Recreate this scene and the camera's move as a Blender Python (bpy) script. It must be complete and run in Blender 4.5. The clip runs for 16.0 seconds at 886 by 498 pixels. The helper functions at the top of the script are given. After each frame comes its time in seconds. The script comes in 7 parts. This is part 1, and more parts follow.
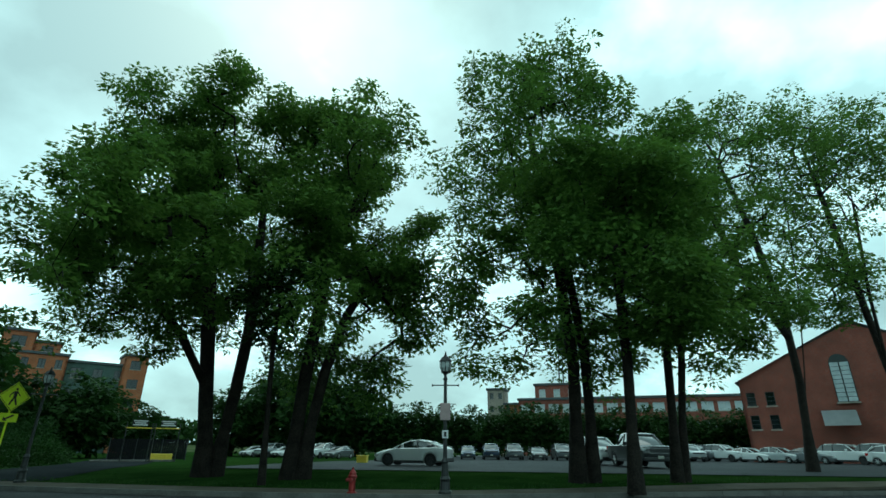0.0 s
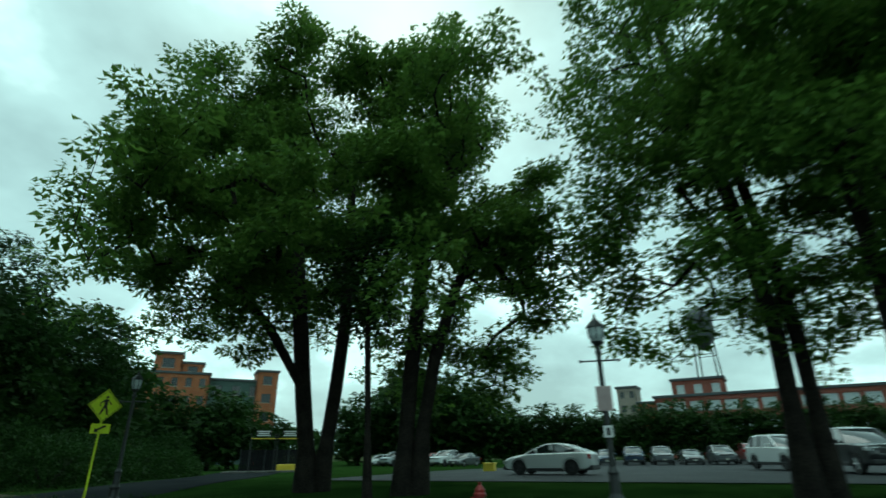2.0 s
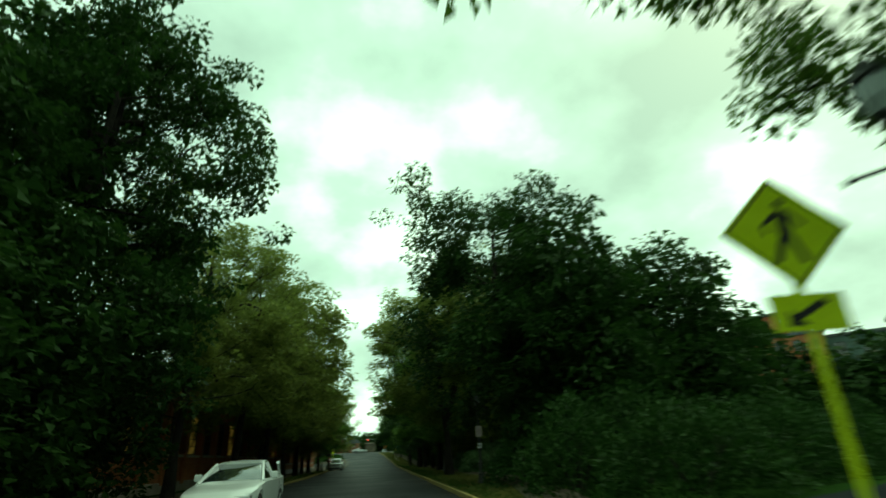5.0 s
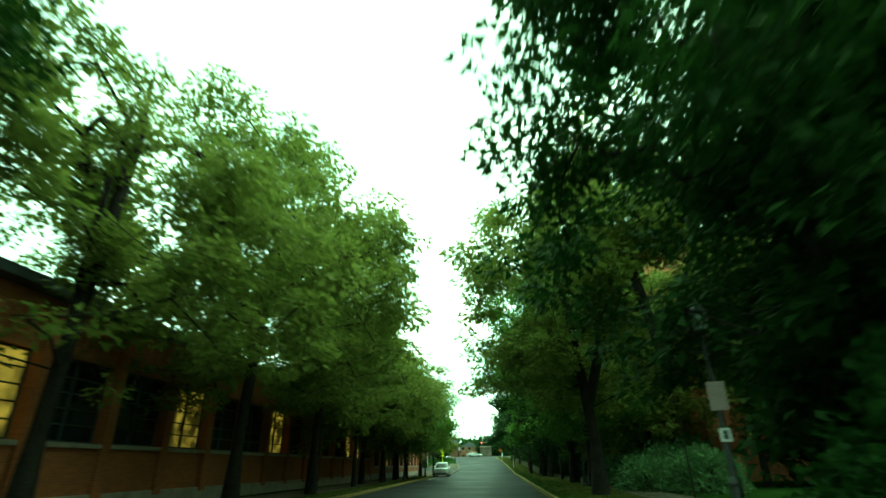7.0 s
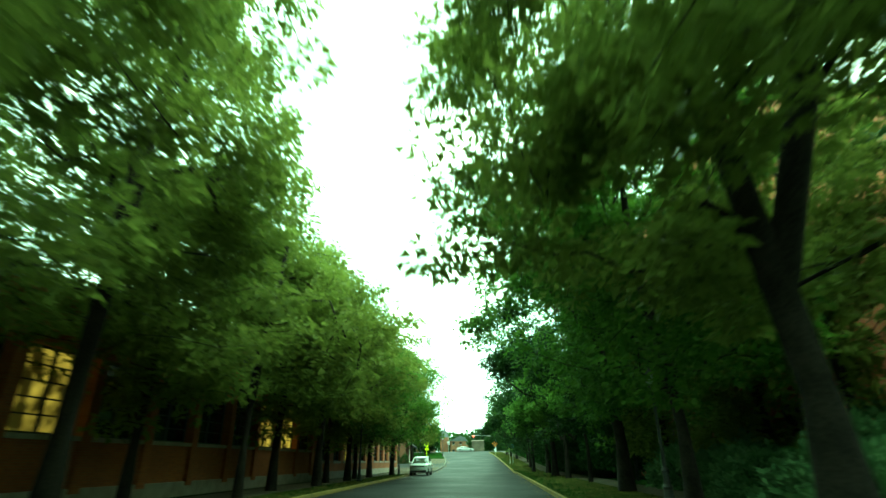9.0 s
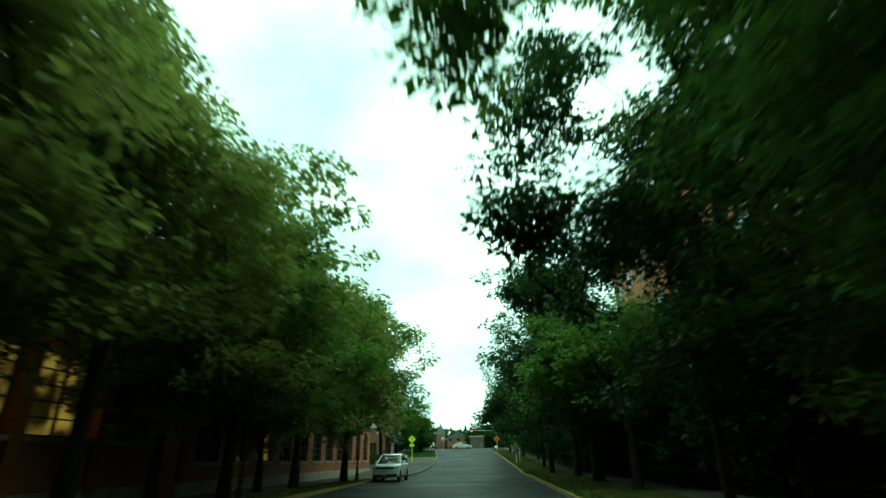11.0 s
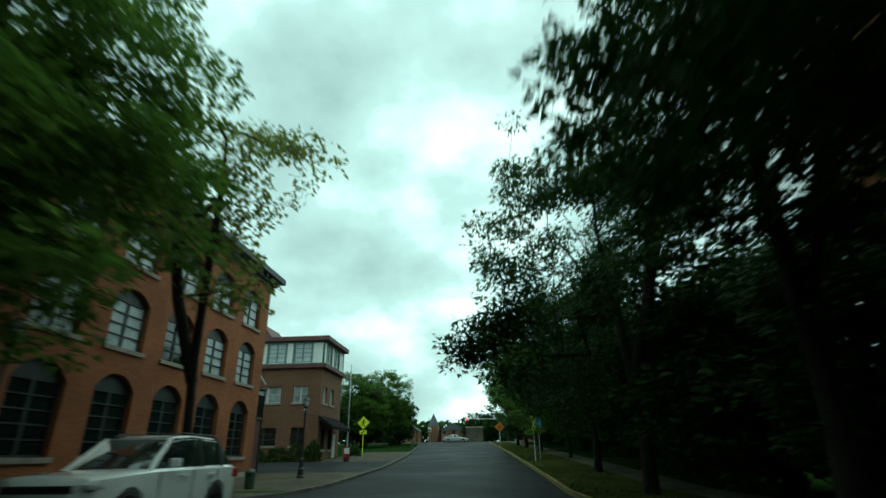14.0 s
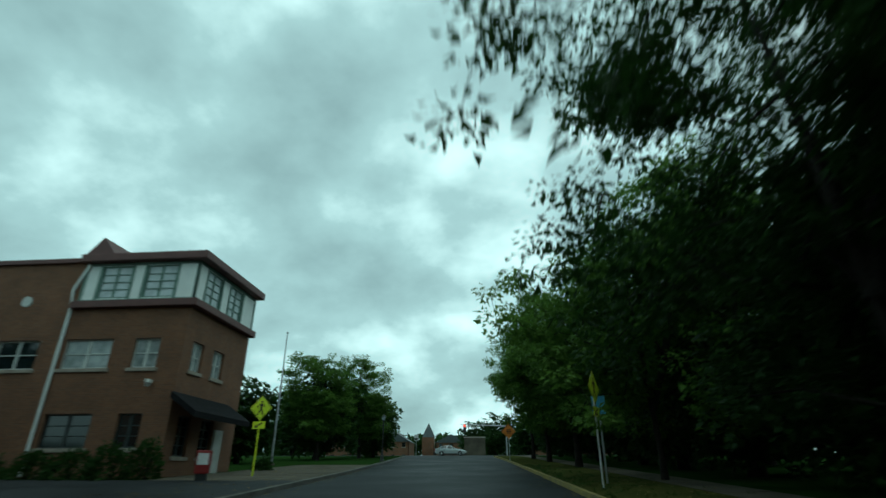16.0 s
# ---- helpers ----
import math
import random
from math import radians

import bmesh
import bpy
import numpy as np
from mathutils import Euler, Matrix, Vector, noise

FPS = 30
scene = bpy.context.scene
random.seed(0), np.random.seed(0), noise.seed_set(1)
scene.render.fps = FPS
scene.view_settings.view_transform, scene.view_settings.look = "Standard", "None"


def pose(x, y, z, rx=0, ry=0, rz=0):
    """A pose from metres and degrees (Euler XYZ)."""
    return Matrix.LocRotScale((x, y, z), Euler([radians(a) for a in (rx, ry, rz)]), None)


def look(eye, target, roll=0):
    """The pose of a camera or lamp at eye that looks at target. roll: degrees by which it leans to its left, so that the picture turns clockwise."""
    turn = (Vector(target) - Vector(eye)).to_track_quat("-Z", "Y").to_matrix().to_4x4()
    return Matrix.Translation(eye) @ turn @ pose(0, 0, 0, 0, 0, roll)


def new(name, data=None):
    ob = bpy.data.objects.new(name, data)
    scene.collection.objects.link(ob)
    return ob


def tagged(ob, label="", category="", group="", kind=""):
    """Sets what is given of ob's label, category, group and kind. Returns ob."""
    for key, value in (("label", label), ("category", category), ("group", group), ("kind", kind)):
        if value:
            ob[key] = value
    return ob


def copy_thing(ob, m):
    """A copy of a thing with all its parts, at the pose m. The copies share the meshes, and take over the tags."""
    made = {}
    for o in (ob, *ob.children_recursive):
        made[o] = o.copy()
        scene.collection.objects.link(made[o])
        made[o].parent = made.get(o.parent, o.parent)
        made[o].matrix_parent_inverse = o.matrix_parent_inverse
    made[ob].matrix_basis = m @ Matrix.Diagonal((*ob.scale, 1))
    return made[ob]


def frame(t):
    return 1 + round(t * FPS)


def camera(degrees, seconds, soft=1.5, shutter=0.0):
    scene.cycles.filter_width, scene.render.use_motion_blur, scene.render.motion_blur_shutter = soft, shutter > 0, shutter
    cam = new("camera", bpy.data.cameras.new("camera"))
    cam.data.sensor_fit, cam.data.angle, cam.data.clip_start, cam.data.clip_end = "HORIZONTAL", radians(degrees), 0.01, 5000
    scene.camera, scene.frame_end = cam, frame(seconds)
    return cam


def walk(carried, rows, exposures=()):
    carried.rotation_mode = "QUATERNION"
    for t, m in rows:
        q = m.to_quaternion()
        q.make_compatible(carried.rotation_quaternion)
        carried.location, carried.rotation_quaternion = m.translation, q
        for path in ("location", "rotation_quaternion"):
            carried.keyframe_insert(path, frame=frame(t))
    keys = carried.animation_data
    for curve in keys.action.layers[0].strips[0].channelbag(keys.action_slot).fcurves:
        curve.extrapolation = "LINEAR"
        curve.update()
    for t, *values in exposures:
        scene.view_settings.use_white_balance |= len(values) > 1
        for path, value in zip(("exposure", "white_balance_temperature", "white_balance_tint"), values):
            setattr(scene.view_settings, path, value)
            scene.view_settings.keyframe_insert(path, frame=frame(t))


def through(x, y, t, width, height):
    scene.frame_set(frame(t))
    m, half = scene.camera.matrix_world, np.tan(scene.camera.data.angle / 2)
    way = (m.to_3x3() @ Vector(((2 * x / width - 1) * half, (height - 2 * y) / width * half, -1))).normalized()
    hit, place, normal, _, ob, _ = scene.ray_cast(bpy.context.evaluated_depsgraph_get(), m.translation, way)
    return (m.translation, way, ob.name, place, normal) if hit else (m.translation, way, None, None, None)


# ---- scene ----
cam = camera(82.1, 16.0, soft=1.5, shutter=0.6)
PATH = [
    (0.0, pose(-11.990, -2.556, 1.3, 111.50, -0.35, -79.72)),
    (0.5, pose(-11.441, -2.376, 1.3, 111.73, -0.04, -78.86)),
    (1.0, pose(-10.549, -2.113, 1.3, 111.81, -0.01, -76.44)),
    (1.5, pose(-9.201, -1.721, 1.3, 111.91, -0.00, -72.04)),
    (2.0, pose(-7.574, -1.029, 1.3, 112.15, 0.68, -66.65)),
    (2.5, pose(-5.898, 0.028, 1.3, 112.37, 0.98, -60.31)),
    (3.0, pose(-4.328, 1.354, 1.3, 111.88, 1.38, -50.91)),
    (3.5, pose(-2.683, 3.282, 1.3, 111.46, 1.24, -39.45)),
    (4.0, pose(-1.233, 5.965, 1.3, 111.37, 2.34, -27.54)),
    (4.5, pose(-0.129, 9.192, 1.3, 112.25, 4.15, -15.62)),
    (5.0, pose(0.750, 12.736, 1.3, 112.23, 2.54, -6.85)),
    (5.5, pose(1.323, 16.489, 1.3, 112.27, 1.70, -1.16)),
    (6.0, pose(1.609, 20.366, 1.3, 112.39, 1.26, 2.44)),
    (6.5, pose(1.689, 24.305, 1.3, 112.64, 1.03, 4.58)),
    (7.0, pose(1.657, 28.270, 1.3, 113.13, 0.90, 5.56)),
    (7.5, pose(1.586, 32.255, 1.3, 112.99, 0.75, 5.50)),
    (8.0, pose(1.524, 36.281, 1.3, 112.95, 0.59, 5.45)),
    (8.5, pose(1.484, 40.387, 1.3, 113.17, 0.34, 5.27)),
    (9.0, pose(1.469, 44.607, 1.3, 112.68, 0.58, 4.78)),
    (9.5, pose(1.473, 48.961, 1.3, 112.44, 0.72, 4.49)),
    (10.0, pose(1.480, 53.449, 1.3, 112.36, 0.82, 4.49)),
    (10.5, pose(1.476, 58.061, 1.3, 112.39, 0.94, 4.67)),
    (11.0, pose(1.445, 62.770, 1.3, 112.55, 1.11, 4.82)),
    (11.5, pose(1.383, 67.536, 1.3, 112.59, 1.27, 4.82)),
    (12.0, pose(1.320, 72.299, 1.3, 112.51, 1.19, 4.62)),
    (12.5, pose(1.341, 77.023, 1.3, 112.16, 2.10, 4.46)),
    (13.0, pose(1.456, 81.717, 1.3, 112.41, 1.23, 4.56)),
    (13.5, pose(1.586, 86.507, 1.3, 112.30, 0.76, 4.61)),
    (14.0, pose(1.641, 91.525, 1.3, 112.17, 0.77, 4.99)),
    (14.5, pose(1.619, 96.782, 1.3, 112.02, 0.28, 5.61)),
    (15.0, pose(1.559, 102.178, 1.3, 112.43, -0.31, 5.74)),
    (15.5, pose(1.526, 107.580, 1.3, 113.31, -1.07, 5.52)),
    (16.0, pose(1.476, 112.718, 1.3, 113.78, -0.04, 5.23)),
]
# seconds, stops, kelvin, tint: the clip's camera opens up under the trees
EXPOSURES = [(0.0, 0.05, 5700, -12), (2.0, -0.05, 5900, -12), (3.3, 0.05, 6600, -24), (4.5, 0.05, 7900, -27), (6.5, 1.6, 7700, -47), (7.0, 1.72, 7850, -53), (7.5, 2.5, 7850, -55), (8.5, 2.6, 7800, -56), (10.7, 1.0, 6700, -38), (11.5, 0.95, 6500, -31), (12.0, 0.6, 6000, -32), (12.5, 0.6, 6250, -25), (13.2, -0.05, 6000, -20), (14.0, 0.1, 6200, -13), (14.5, 0.15, 6100, -9), (15.0, -0.1, 6100, -7), (15.5, 0.0, 5900, -8), (16.0, -0.4, 5800, -10)]
walk(cam, PATH, EXPOSURES)

# ---- light ----
world = bpy.data.worlds.new("overcast_sky")
scene.world = world
world.use_nodes = True
wn, wl = world.node_tree.nodes, world.node_tree.links
wn.clear()
sky = wn.new("ShaderNodeTexSky")
sky.sky_type, sky.sun_disc = "NISHITA", False
sky.sun_elevation, sky.sun_rotation = radians(48), radians(60)
sky.air_density, sky.dust_density = 1.0, 4.0
sky_gain = wn.new("ShaderNodeMixRGB")
sky_gain.blend_type = "MULTIPLY"
sky_gain.inputs[0].default_value = 1.0
sky_gain.inputs[2].default_value = (0.10, 0.10, 0.10, 1)
wl.new(sky.outputs[0], sky_gain.inputs[1])
coord = wn.new("ShaderNodeTexCoord")
# the cloud deck: direction divided by its height, so that the clouds shrink towards the horizon
sep = wn.new("ShaderNodeSeparateXYZ")
wl.new(coord.outputs["Generated"], sep.inputs[0])
lift = wn.new("ShaderNodeMath")
lift.operation = "ADD"
lift.inputs[1].default_value = 0.55
wl.new(sep.outputs[2], lift.inputs[0])
flat = wn.new("ShaderNodeVectorMath")
flat.operation = "DIVIDE"
comb = wn.new("ShaderNodeCombineXYZ")
for i in range(3):
    wl.new(lift.outputs[0], comb.inputs[i])
wl.new(coord.outputs["Generated"], flat.inputs[0])
wl.new(comb.outputs[0], flat.inputs[1])
deck = wn.new("ShaderNodeTexNoise")
deck.inputs["Scale"].default_value, deck.inputs["Detail"].default_value = 3.1, 6.0
deck.inputs["Roughness"].default_value, deck.inputs["Distortion"].default_value = 0.5, 0.0
wl.new(flat.outputs[0], deck.inputs["Vector"])
ramp = wn.new("ShaderNodeValToRGB")
ramp.color_ramp.elements[0].position, ramp.color_ramp.elements[0].color = 0.34, (0.46, 0.62, 0.62, 1)
ramp.color_ramp.elements[1].position, ramp.color_ramp.elements[1].color = 0.68, (1.4, 1.7, 1.66, 1)
mid = ramp.color_ramp.elements.new(0.52)
mid.color = (0.70, 0.93, 0.92, 1)
wl.new(deck.outputs["Fac"], ramp.inputs[0])
both = wn.new("ShaderNodeMixRGB")
both.inputs[0].default_value = 0.88
wl.new(sky_gain.outputs[0], both.inputs[1])
wl.new(ramp.outputs[0], both.inputs[2])
back = wn.new("ShaderNodeBackground")
back.inputs["Strength"].default_value = 1.0
wl.new(both.outputs[0], back.inputs["Color"])
wo = wn.new("ShaderNodeOutputWorld")
wl.new(back.outputs[0], wo.inputs["Surface"])

sun_data = bpy.data.lights.new("sun", "SUN")
sun_data.energy, sun_data.angle, sun_data.color = 0.5, radians(40), (1.0, 0.96, 0.9)
sun = new("sun", sun_data)
sun.matrix_world = look((12, -14, 90), (0, 0, 0))

# ---- materials ----
def surface(name, dark, light, scale=3.0, rough=0.8, bump=0.0, fine=40.0, metal=0.0, spread=0.5, island=False, wet=0.0, gloss=0.5):
    """A procedural surface: two colours mixed by noise at two scales, with fine relief."""
    m = bpy.data.materials.new(name)
    m.use_nodes = True
    n, l = m.node_tree.nodes, m.node_tree.links
    b = n["Principled BSDF"]
    tc = n.new("ShaderNodeTexCoord")
    big = n.new("ShaderNodeTexNoise")
    big.inputs["Scale"].default_value, big.inputs["Detail"].default_value = scale, 4.0
    small = n.new("ShaderNodeTexNoise")
    small.inputs["Scale"].default_value, small.inputs["Detail"].default_value = fine, 3.0
    for t in (big, small):
        l.new(tc.outputs["Object"], t.inputs["Vector"])
    add = n.new("ShaderNodeMath")
    add.operation = "ADD"
    l.new(big.outputs["Fac"], add.inputs[0])
    l.new(small.outputs["Fac"], add.inputs[1])
    rng = n.new("ShaderNodeMapRange")
    rng.inputs["From Min"].default_value, rng.inputs["From Max"].default_value = 1.0 - spread / 2, 1.0 + spread / 2
    l.new(add.outputs[0], rng.inputs["Value"])
    mix = n.new("ShaderNodeMixRGB")
    mix.inputs[1].default_value, mix.inputs[2].default_value = (*dark, 1), (*light, 1)
    if island:
        geo = n.new("ShaderNodeNewGeometry")
        l.new(geo.outputs["Random Per Island"], mix.inputs[0])
    else:
        l.new(rng.outputs[0], mix.inputs[0])
    l.new(mix.outputs[0], b.inputs["Base Color"])
    b.inputs["Roughness"].default_value, b.inputs["Metallic"].default_value = rough, metal
    b.inputs["Specular IOR Level"].default_value = gloss
    if wet:
        wr = n.new("ShaderNodeMapRange")
        wr.inputs["To Min"].default_value, wr.inputs["To Max"].default_value = rough - wet, rough + wet * 0.5
        wr.inputs["From Min"].default_value, wr.inputs["From Max"].default_value = 0.35, 0.65
        l.new(big.outputs["Fac"], wr.inputs["Value"])
        l.new(wr.outputs[0], b.inputs["Roughness"])
    if bump:
        bp = n.new("ShaderNodeBump")
        bp.inputs["Strength"].default_value, bp.inputs["Distance"].default_value = bump, 0.02
        l.new(small.outputs["Fac"], bp.inputs["Height"])
        l.new(bp.outputs[0], b.inputs["Normal"])
    return m


def leaf_surface(name, dark, light, through=0.45):
    """Leaves: a colour for each leaf, glossy top, light passing through."""
    m = bpy.data.materials.new(name)
    m.use_nodes = True
    n, l = m.node_tree.nodes, m.node_tree.links
    b, out = n["Principled BSDF"], n["Material Output"]
    geo = n.new("ShaderNodeNewGeometry")
    tc = n.new("ShaderNodeTexCoord")
    patch = n.new("ShaderNodeTexNoise")
    patch.inputs["Scale"].default_value = 0.35
    l.new(tc.outputs["Object"], patch.inputs["Vector"])
    avg = n.new("ShaderNodeMath")
    avg.operation, avg.inputs[1].default_value = "MULTIPLY_ADD", 0.5
    half = n.new("ShaderNodeMath")
    half.operation, half.inputs[1].default_value = "MULTIPLY", 0.5
    l.new(patch.outputs["Fac"], half.inputs[0])
    l.new(geo.outputs["Random Per Island"], avg.inputs[0])
    l.new(half.outputs[0], avg.inputs[2])
    mix = n.new("ShaderNodeMixRGB")
    mix.inputs[1].default_value, mix.inputs[2].default_value = (*dark, 1), (*light, 1)
    l.new(avg.outputs[0], mix.inputs[0])
    l.new(mix.outputs[0], b.inputs["Base Color"])
    b.inputs["Roughness"].default_value, b.inputs["Specular IOR Level"].default_value = 0.6, 0.12
    tr = n.new("ShaderNodeBsdfTranslucent")
    l.new(mix.outputs[0], tr.inputs["Color"])
    ms = n.new("ShaderNodeMixShader")
    ms.inputs[0].default_value = through
    l.new(b.outputs[0], ms.inputs[1])
    l.new(tr.outputs[0], ms.inputs[2])
    l.new(ms.outputs[0], out.inputs["Surface"])
    return m


def brick_surface(name, a, c, mortar, soot=0.25):
    """Running-bond brickwork at true size, on the object's own x and z, or y and z."""
    m = bpy.data.materials.new(name)
    m.use_nodes = True
    n, l = m.node_tree.nodes, m.node_tree.links
    b = n["Principled BSDF"]
    tc = n.new("ShaderNodeTexCoord")
    sp = n.new("ShaderNodeSeparateXYZ")
    l.new(tc.outputs["Object"], sp.inputs[0])
    run = n.new("ShaderNodeMath")
    run.operation = "ADD"
    l.new(sp.outputs[0], run.inputs[0])
    l.new(sp.outputs[1], run.inputs[1])
    cb = n.new("ShaderNodeCombineXYZ")
    l.new(run.outputs[0], cb.inputs[0])
    l.new(sp.outputs[2], cb.inputs[1])
    br = n.new("ShaderNodeTexBrick")
    br.inputs["Scale"].default_value = 1.0
    br.inputs["Brick Width"].default_value, br.inputs["Row Height"].default_value = 0.215, 0.075
    br.inputs["Mortar Size"].default_value, br.inputs["Mortar Smooth"].default_value = 0.006, 0.3
    br.inputs["Color1"].default_value, br.inputs["Color2"].default_value = (*a, 1), (*c, 1)
    br.inputs["Mortar"].default_value = (*mortar, 1)
    l.new(cb.outputs[0], br.inputs["Vector"])
    st = n.new("ShaderNodeTexNoise")
    st.inputs["Scale"].default_value, st.inputs["Detail"].default_value = 0.6, 6.0
    l.new(tc.outputs["Object"], st.inputs["Vector"])
    rg = n.new("ShaderNodeMapRange")
    rg.inputs["From Min"].default_value, rg.inputs["From Max"].default_value = 0.35, 0.7
    rg.inputs["To Min"].default_value, rg.inputs["To Max"].default_value = 1.0 - soot, 1.05
    l.new(st.outputs["Fac"], rg.inputs["Value"])
    mu = n.new("ShaderNodeMixRGB")
    mu.blend_type, mu.inputs[0].default_value = "MULTIPLY", 1.0
    l.new(br.outputs["Color"], mu.inputs[1])
    l.new(rg.outputs[0], mu.inputs[2])
    l.new(mu.outputs[0], b.inputs["Base Color"])
    b.inputs["Roughness"].default_value = 0.85
    bp = n.new("ShaderNodeBump")
    bp.inputs["Strength"].default_value, bp.inputs["Distance"].default_value = 0.5, 0.01
    l.new(br.outputs["Fac"], bp.inputs["Height"])
    bp.invert = True
    l.new(bp.outputs[0], b.inputs["Normal"])
    return m


def plain(name, colour, rough=0.5, metal=0.0, emit=0.0, coat=0.0):
    m = bpy.data.materials.new(name)
    m.use_nodes = True
    b = m.node_tree.nodes["Principled BSDF"]
    b.inputs["Base Color"].default_value = (*colour, 1)
    b.inputs["Roughness"].default_value, b.inputs["Metallic"].default_value = rough, metal
    b.inputs["Coat Weight"].default_value, b.inputs["Coat Roughness"].default_value = coat, 0.05
    if emit:
        b.inputs["Emission Color"].default_value, b.inputs["Emission Strength"].default_value = (*colour, 1), emit
    return m


ASPHALT = surface("wet_asphalt", (0.016, 0.018, 0.020), (0.038, 0.040, 0.042), 0.25, 0.62, 0.35, 55.0, wet=0.12, gloss=0.03)
DRIVE_ASPHALT = surface("drive_asphalt", (0.015, 0.018, 0.020), (0.032, 0.036, 0.038), 0.25, 0.85, 0.35, 55.0, gloss=0.0)
LOT = surface("lot_asphalt", (0.030, 0.033, 0.036), (0.065, 0.069, 0.072), 0.3, 0.62, 0.25, 45.0, wet=0.1, gloss=0.02)
CONCRETE = surface("damp_concrete", (0.055, 0.048, 0.038), (0.115, 0.10, 0.078), 0.7, 0.8, 0.3, 30.0, gloss=0.03)
KERB_STONE = surface("kerb_stone", (0.08, 0.078, 0.07), (0.16, 0.155, 0.145), 1.5, 0.75, 0.3, 30.0, gloss=0.1)
KERB_YELLOW = surface("worn_yellow_kerb_paint", (0.12, 0.11, 0.07), (0.34, 0.26, 0.07), 1.2, 0.8, 0.3, 22.0, spread=0.8, gloss=0.1)
GRASS = surface("grass", (0.010, 0.025, 0.006), (0.028, 0.058, 0.013), 0.5, 0.9, 0.8, 60.0, gloss=0.0)
VERGE = surface("leaf_strewn_grass", (0.018, 0.032, 0.009), (0.078, 0.072, 0.022), 0.9, 0.9, 0.8, 25.0, spread=0.6, gloss=0.0)
EARTH = surface("far_ground", (0.04, 0.06, 0.025), (0.09, 0.10, 0.05), 0.05, 0.95, 0.3, 2.0, gloss=0.0)
BARK = surface("bark", (0.008, 0.007, 0.006), (0.030, 0.025, 0.020), 2.0, 0.9, 1.0, 18.0, gloss=0.15)
LEAF = leaf_surface("green_leaves", (0.040, 0.092, 0.016), (0.150, 0.250, 0.042))
LEAF_B = leaf_surface("yellowish_leaves", (0.078, 0.110, 0.022), (0.25, 0.295, 0.072), 0.52)
# darker copy of the green leaves; holds the shade of silhouetted trees in its colour
LEAF_C = leaf_surface("dark_shaded_leaves", (0.010, 0.028, 0.006), (0.040, 0.084, 0.016), 0.35)
LITTER = leaf_surface("fallen_leaves", (0.06, 0.035, 0.012), (0.26, 0.19, 0.04), 0.2)
GRASS_BLADE = leaf_surface("grass_blades", (0.014, 0.040, 0.006), (0.045, 0.10, 0.016), 0.3)
HEDGE = leaf_surface("hedge_leaves", (0.010, 0.030, 0.006), (0.036, 0.080, 0.014), 0.25)
JUNIPER = leaf_surface("juniper_leaves", (0.07, 0.14, 0.065), (0.20, 0.32, 0.135), 0.3)
BRICK = brick_surface("red_brick", (0.36, 0.108, 0.030), (0.27, 0.075, 0.022), (0.25, 0.15, 0.08))
BRICK_D = brick_surface("dark_red_brick", (0.27, 0.070, 0.042), (0.20, 0.050, 0.034), (0.2, 0.15, 0.12))
BRICK_B = brick_surface("brown_brick", (0.20, 0.086, 0.038), (0.14, 0.060, 0.030), (0.16, 0.125, 0.09))
BRICK_C = brick_surface("orange_brick", (0.38, 0.12, 0.040), (0.29, 0.085, 0.032), (0.3, 0.2, 0.12))
STONE = surface("sandstone", (0.20, 0.17, 0.14), (0.36, 0.31, 0.26), 2.0, 0.8, 0.3)
CORNICE = surface("dark_cornice_paint", (0.035, 0.042, 0.045), (0.07, 0.08, 0.085), 2.0, 0.6, 0.2)
MAROON = surface("maroon_paint", (0.075, 0.028, 0.026), (0.12, 0.045, 0.04), 2.0, 0.6, 0.2)
WHITE_PANEL = surface("white_panel", (0.68, 0.72, 0.70), (0.82, 0.85, 0.83), 1.5, 0.6, 0.1)
GREEN_TRIM = surface("green_trim", (0.10, 0.17, 0.14), (0.16, 0.25, 0.21), 2.0, 0.6, 0.1)
FRAME_DARK = surface("dark_window_frame", (0.012, 0.018, 0.018), (0.030, 0.040, 0.040), 3.0, 0.5, 0.1)
FRAME_PALE = surface("pale_window_frame", (0.42, 0.44, 0.42), (0.6, 0.62, 0.6), 3.0, 0.5, 0.1)
ROOF = surface("flat_roof", (0.05, 0.05, 0.05), (0.10, 0.10, 0.10), 1.0, 0.9, 0.2)
METAL_ROOF = surface("grey_metal", (0.30, 0.32, 0.33), (0.42, 0.44, 0.45), 1.0, 0.5, 0.1)
CANVAS = surface("black_canvas", (0.006, 0.006, 0.007), (0.016, 0.016, 0.018), 4.0, 0.95, 0.2, gloss=0.1)
COPPER = surface("weathered_dark_green_cladding", (0.035, 0.065, 0.055), (0.06, 0.10, 0.085), 2.0, 0.7, 0.1)
IRON = surface("black_cast_iron", (0.010, 0.012, 0.012), (0.028, 0.030, 0.030), 6.0, 0.45, 0.2)
SIGN_YELLOW = surface("fluorescent_yellow_green", (0.60, 0.72, 0.015), (0.70, 0.82, 0.03), 6.0, 0.45)
SIGN_ORANGE = surface("orange_sign", (0.75, 0.22, 0.02), (0.85, 0.28, 0.03), 6.0, 0.45)
SIGN_BLACK = plain("sign_black", (0.012, 0.012, 0.012), 0.5)
SIGN_WHITE = surface("sign_white", (0.55, 0.55, 0.54), (0.70, 0.70, 0.68), 5.0, 0.5)
SIGN_PINK = surface("faded_sign", (0.30, 0.22, 0.22), (0.40, 0.31, 0.30), 5.0, 0.6)
SIGN_BLUE = surface("blue_sign", (0.05, 0.22, 0.34), (0.08, 0.30, 0.44), 5.0, 0.5)
GALV = surface("galvanised_steel", (0.30, 0.32, 0.33), (0.45, 0.46, 0.47), 5.0, 0.4, metal=0.6)
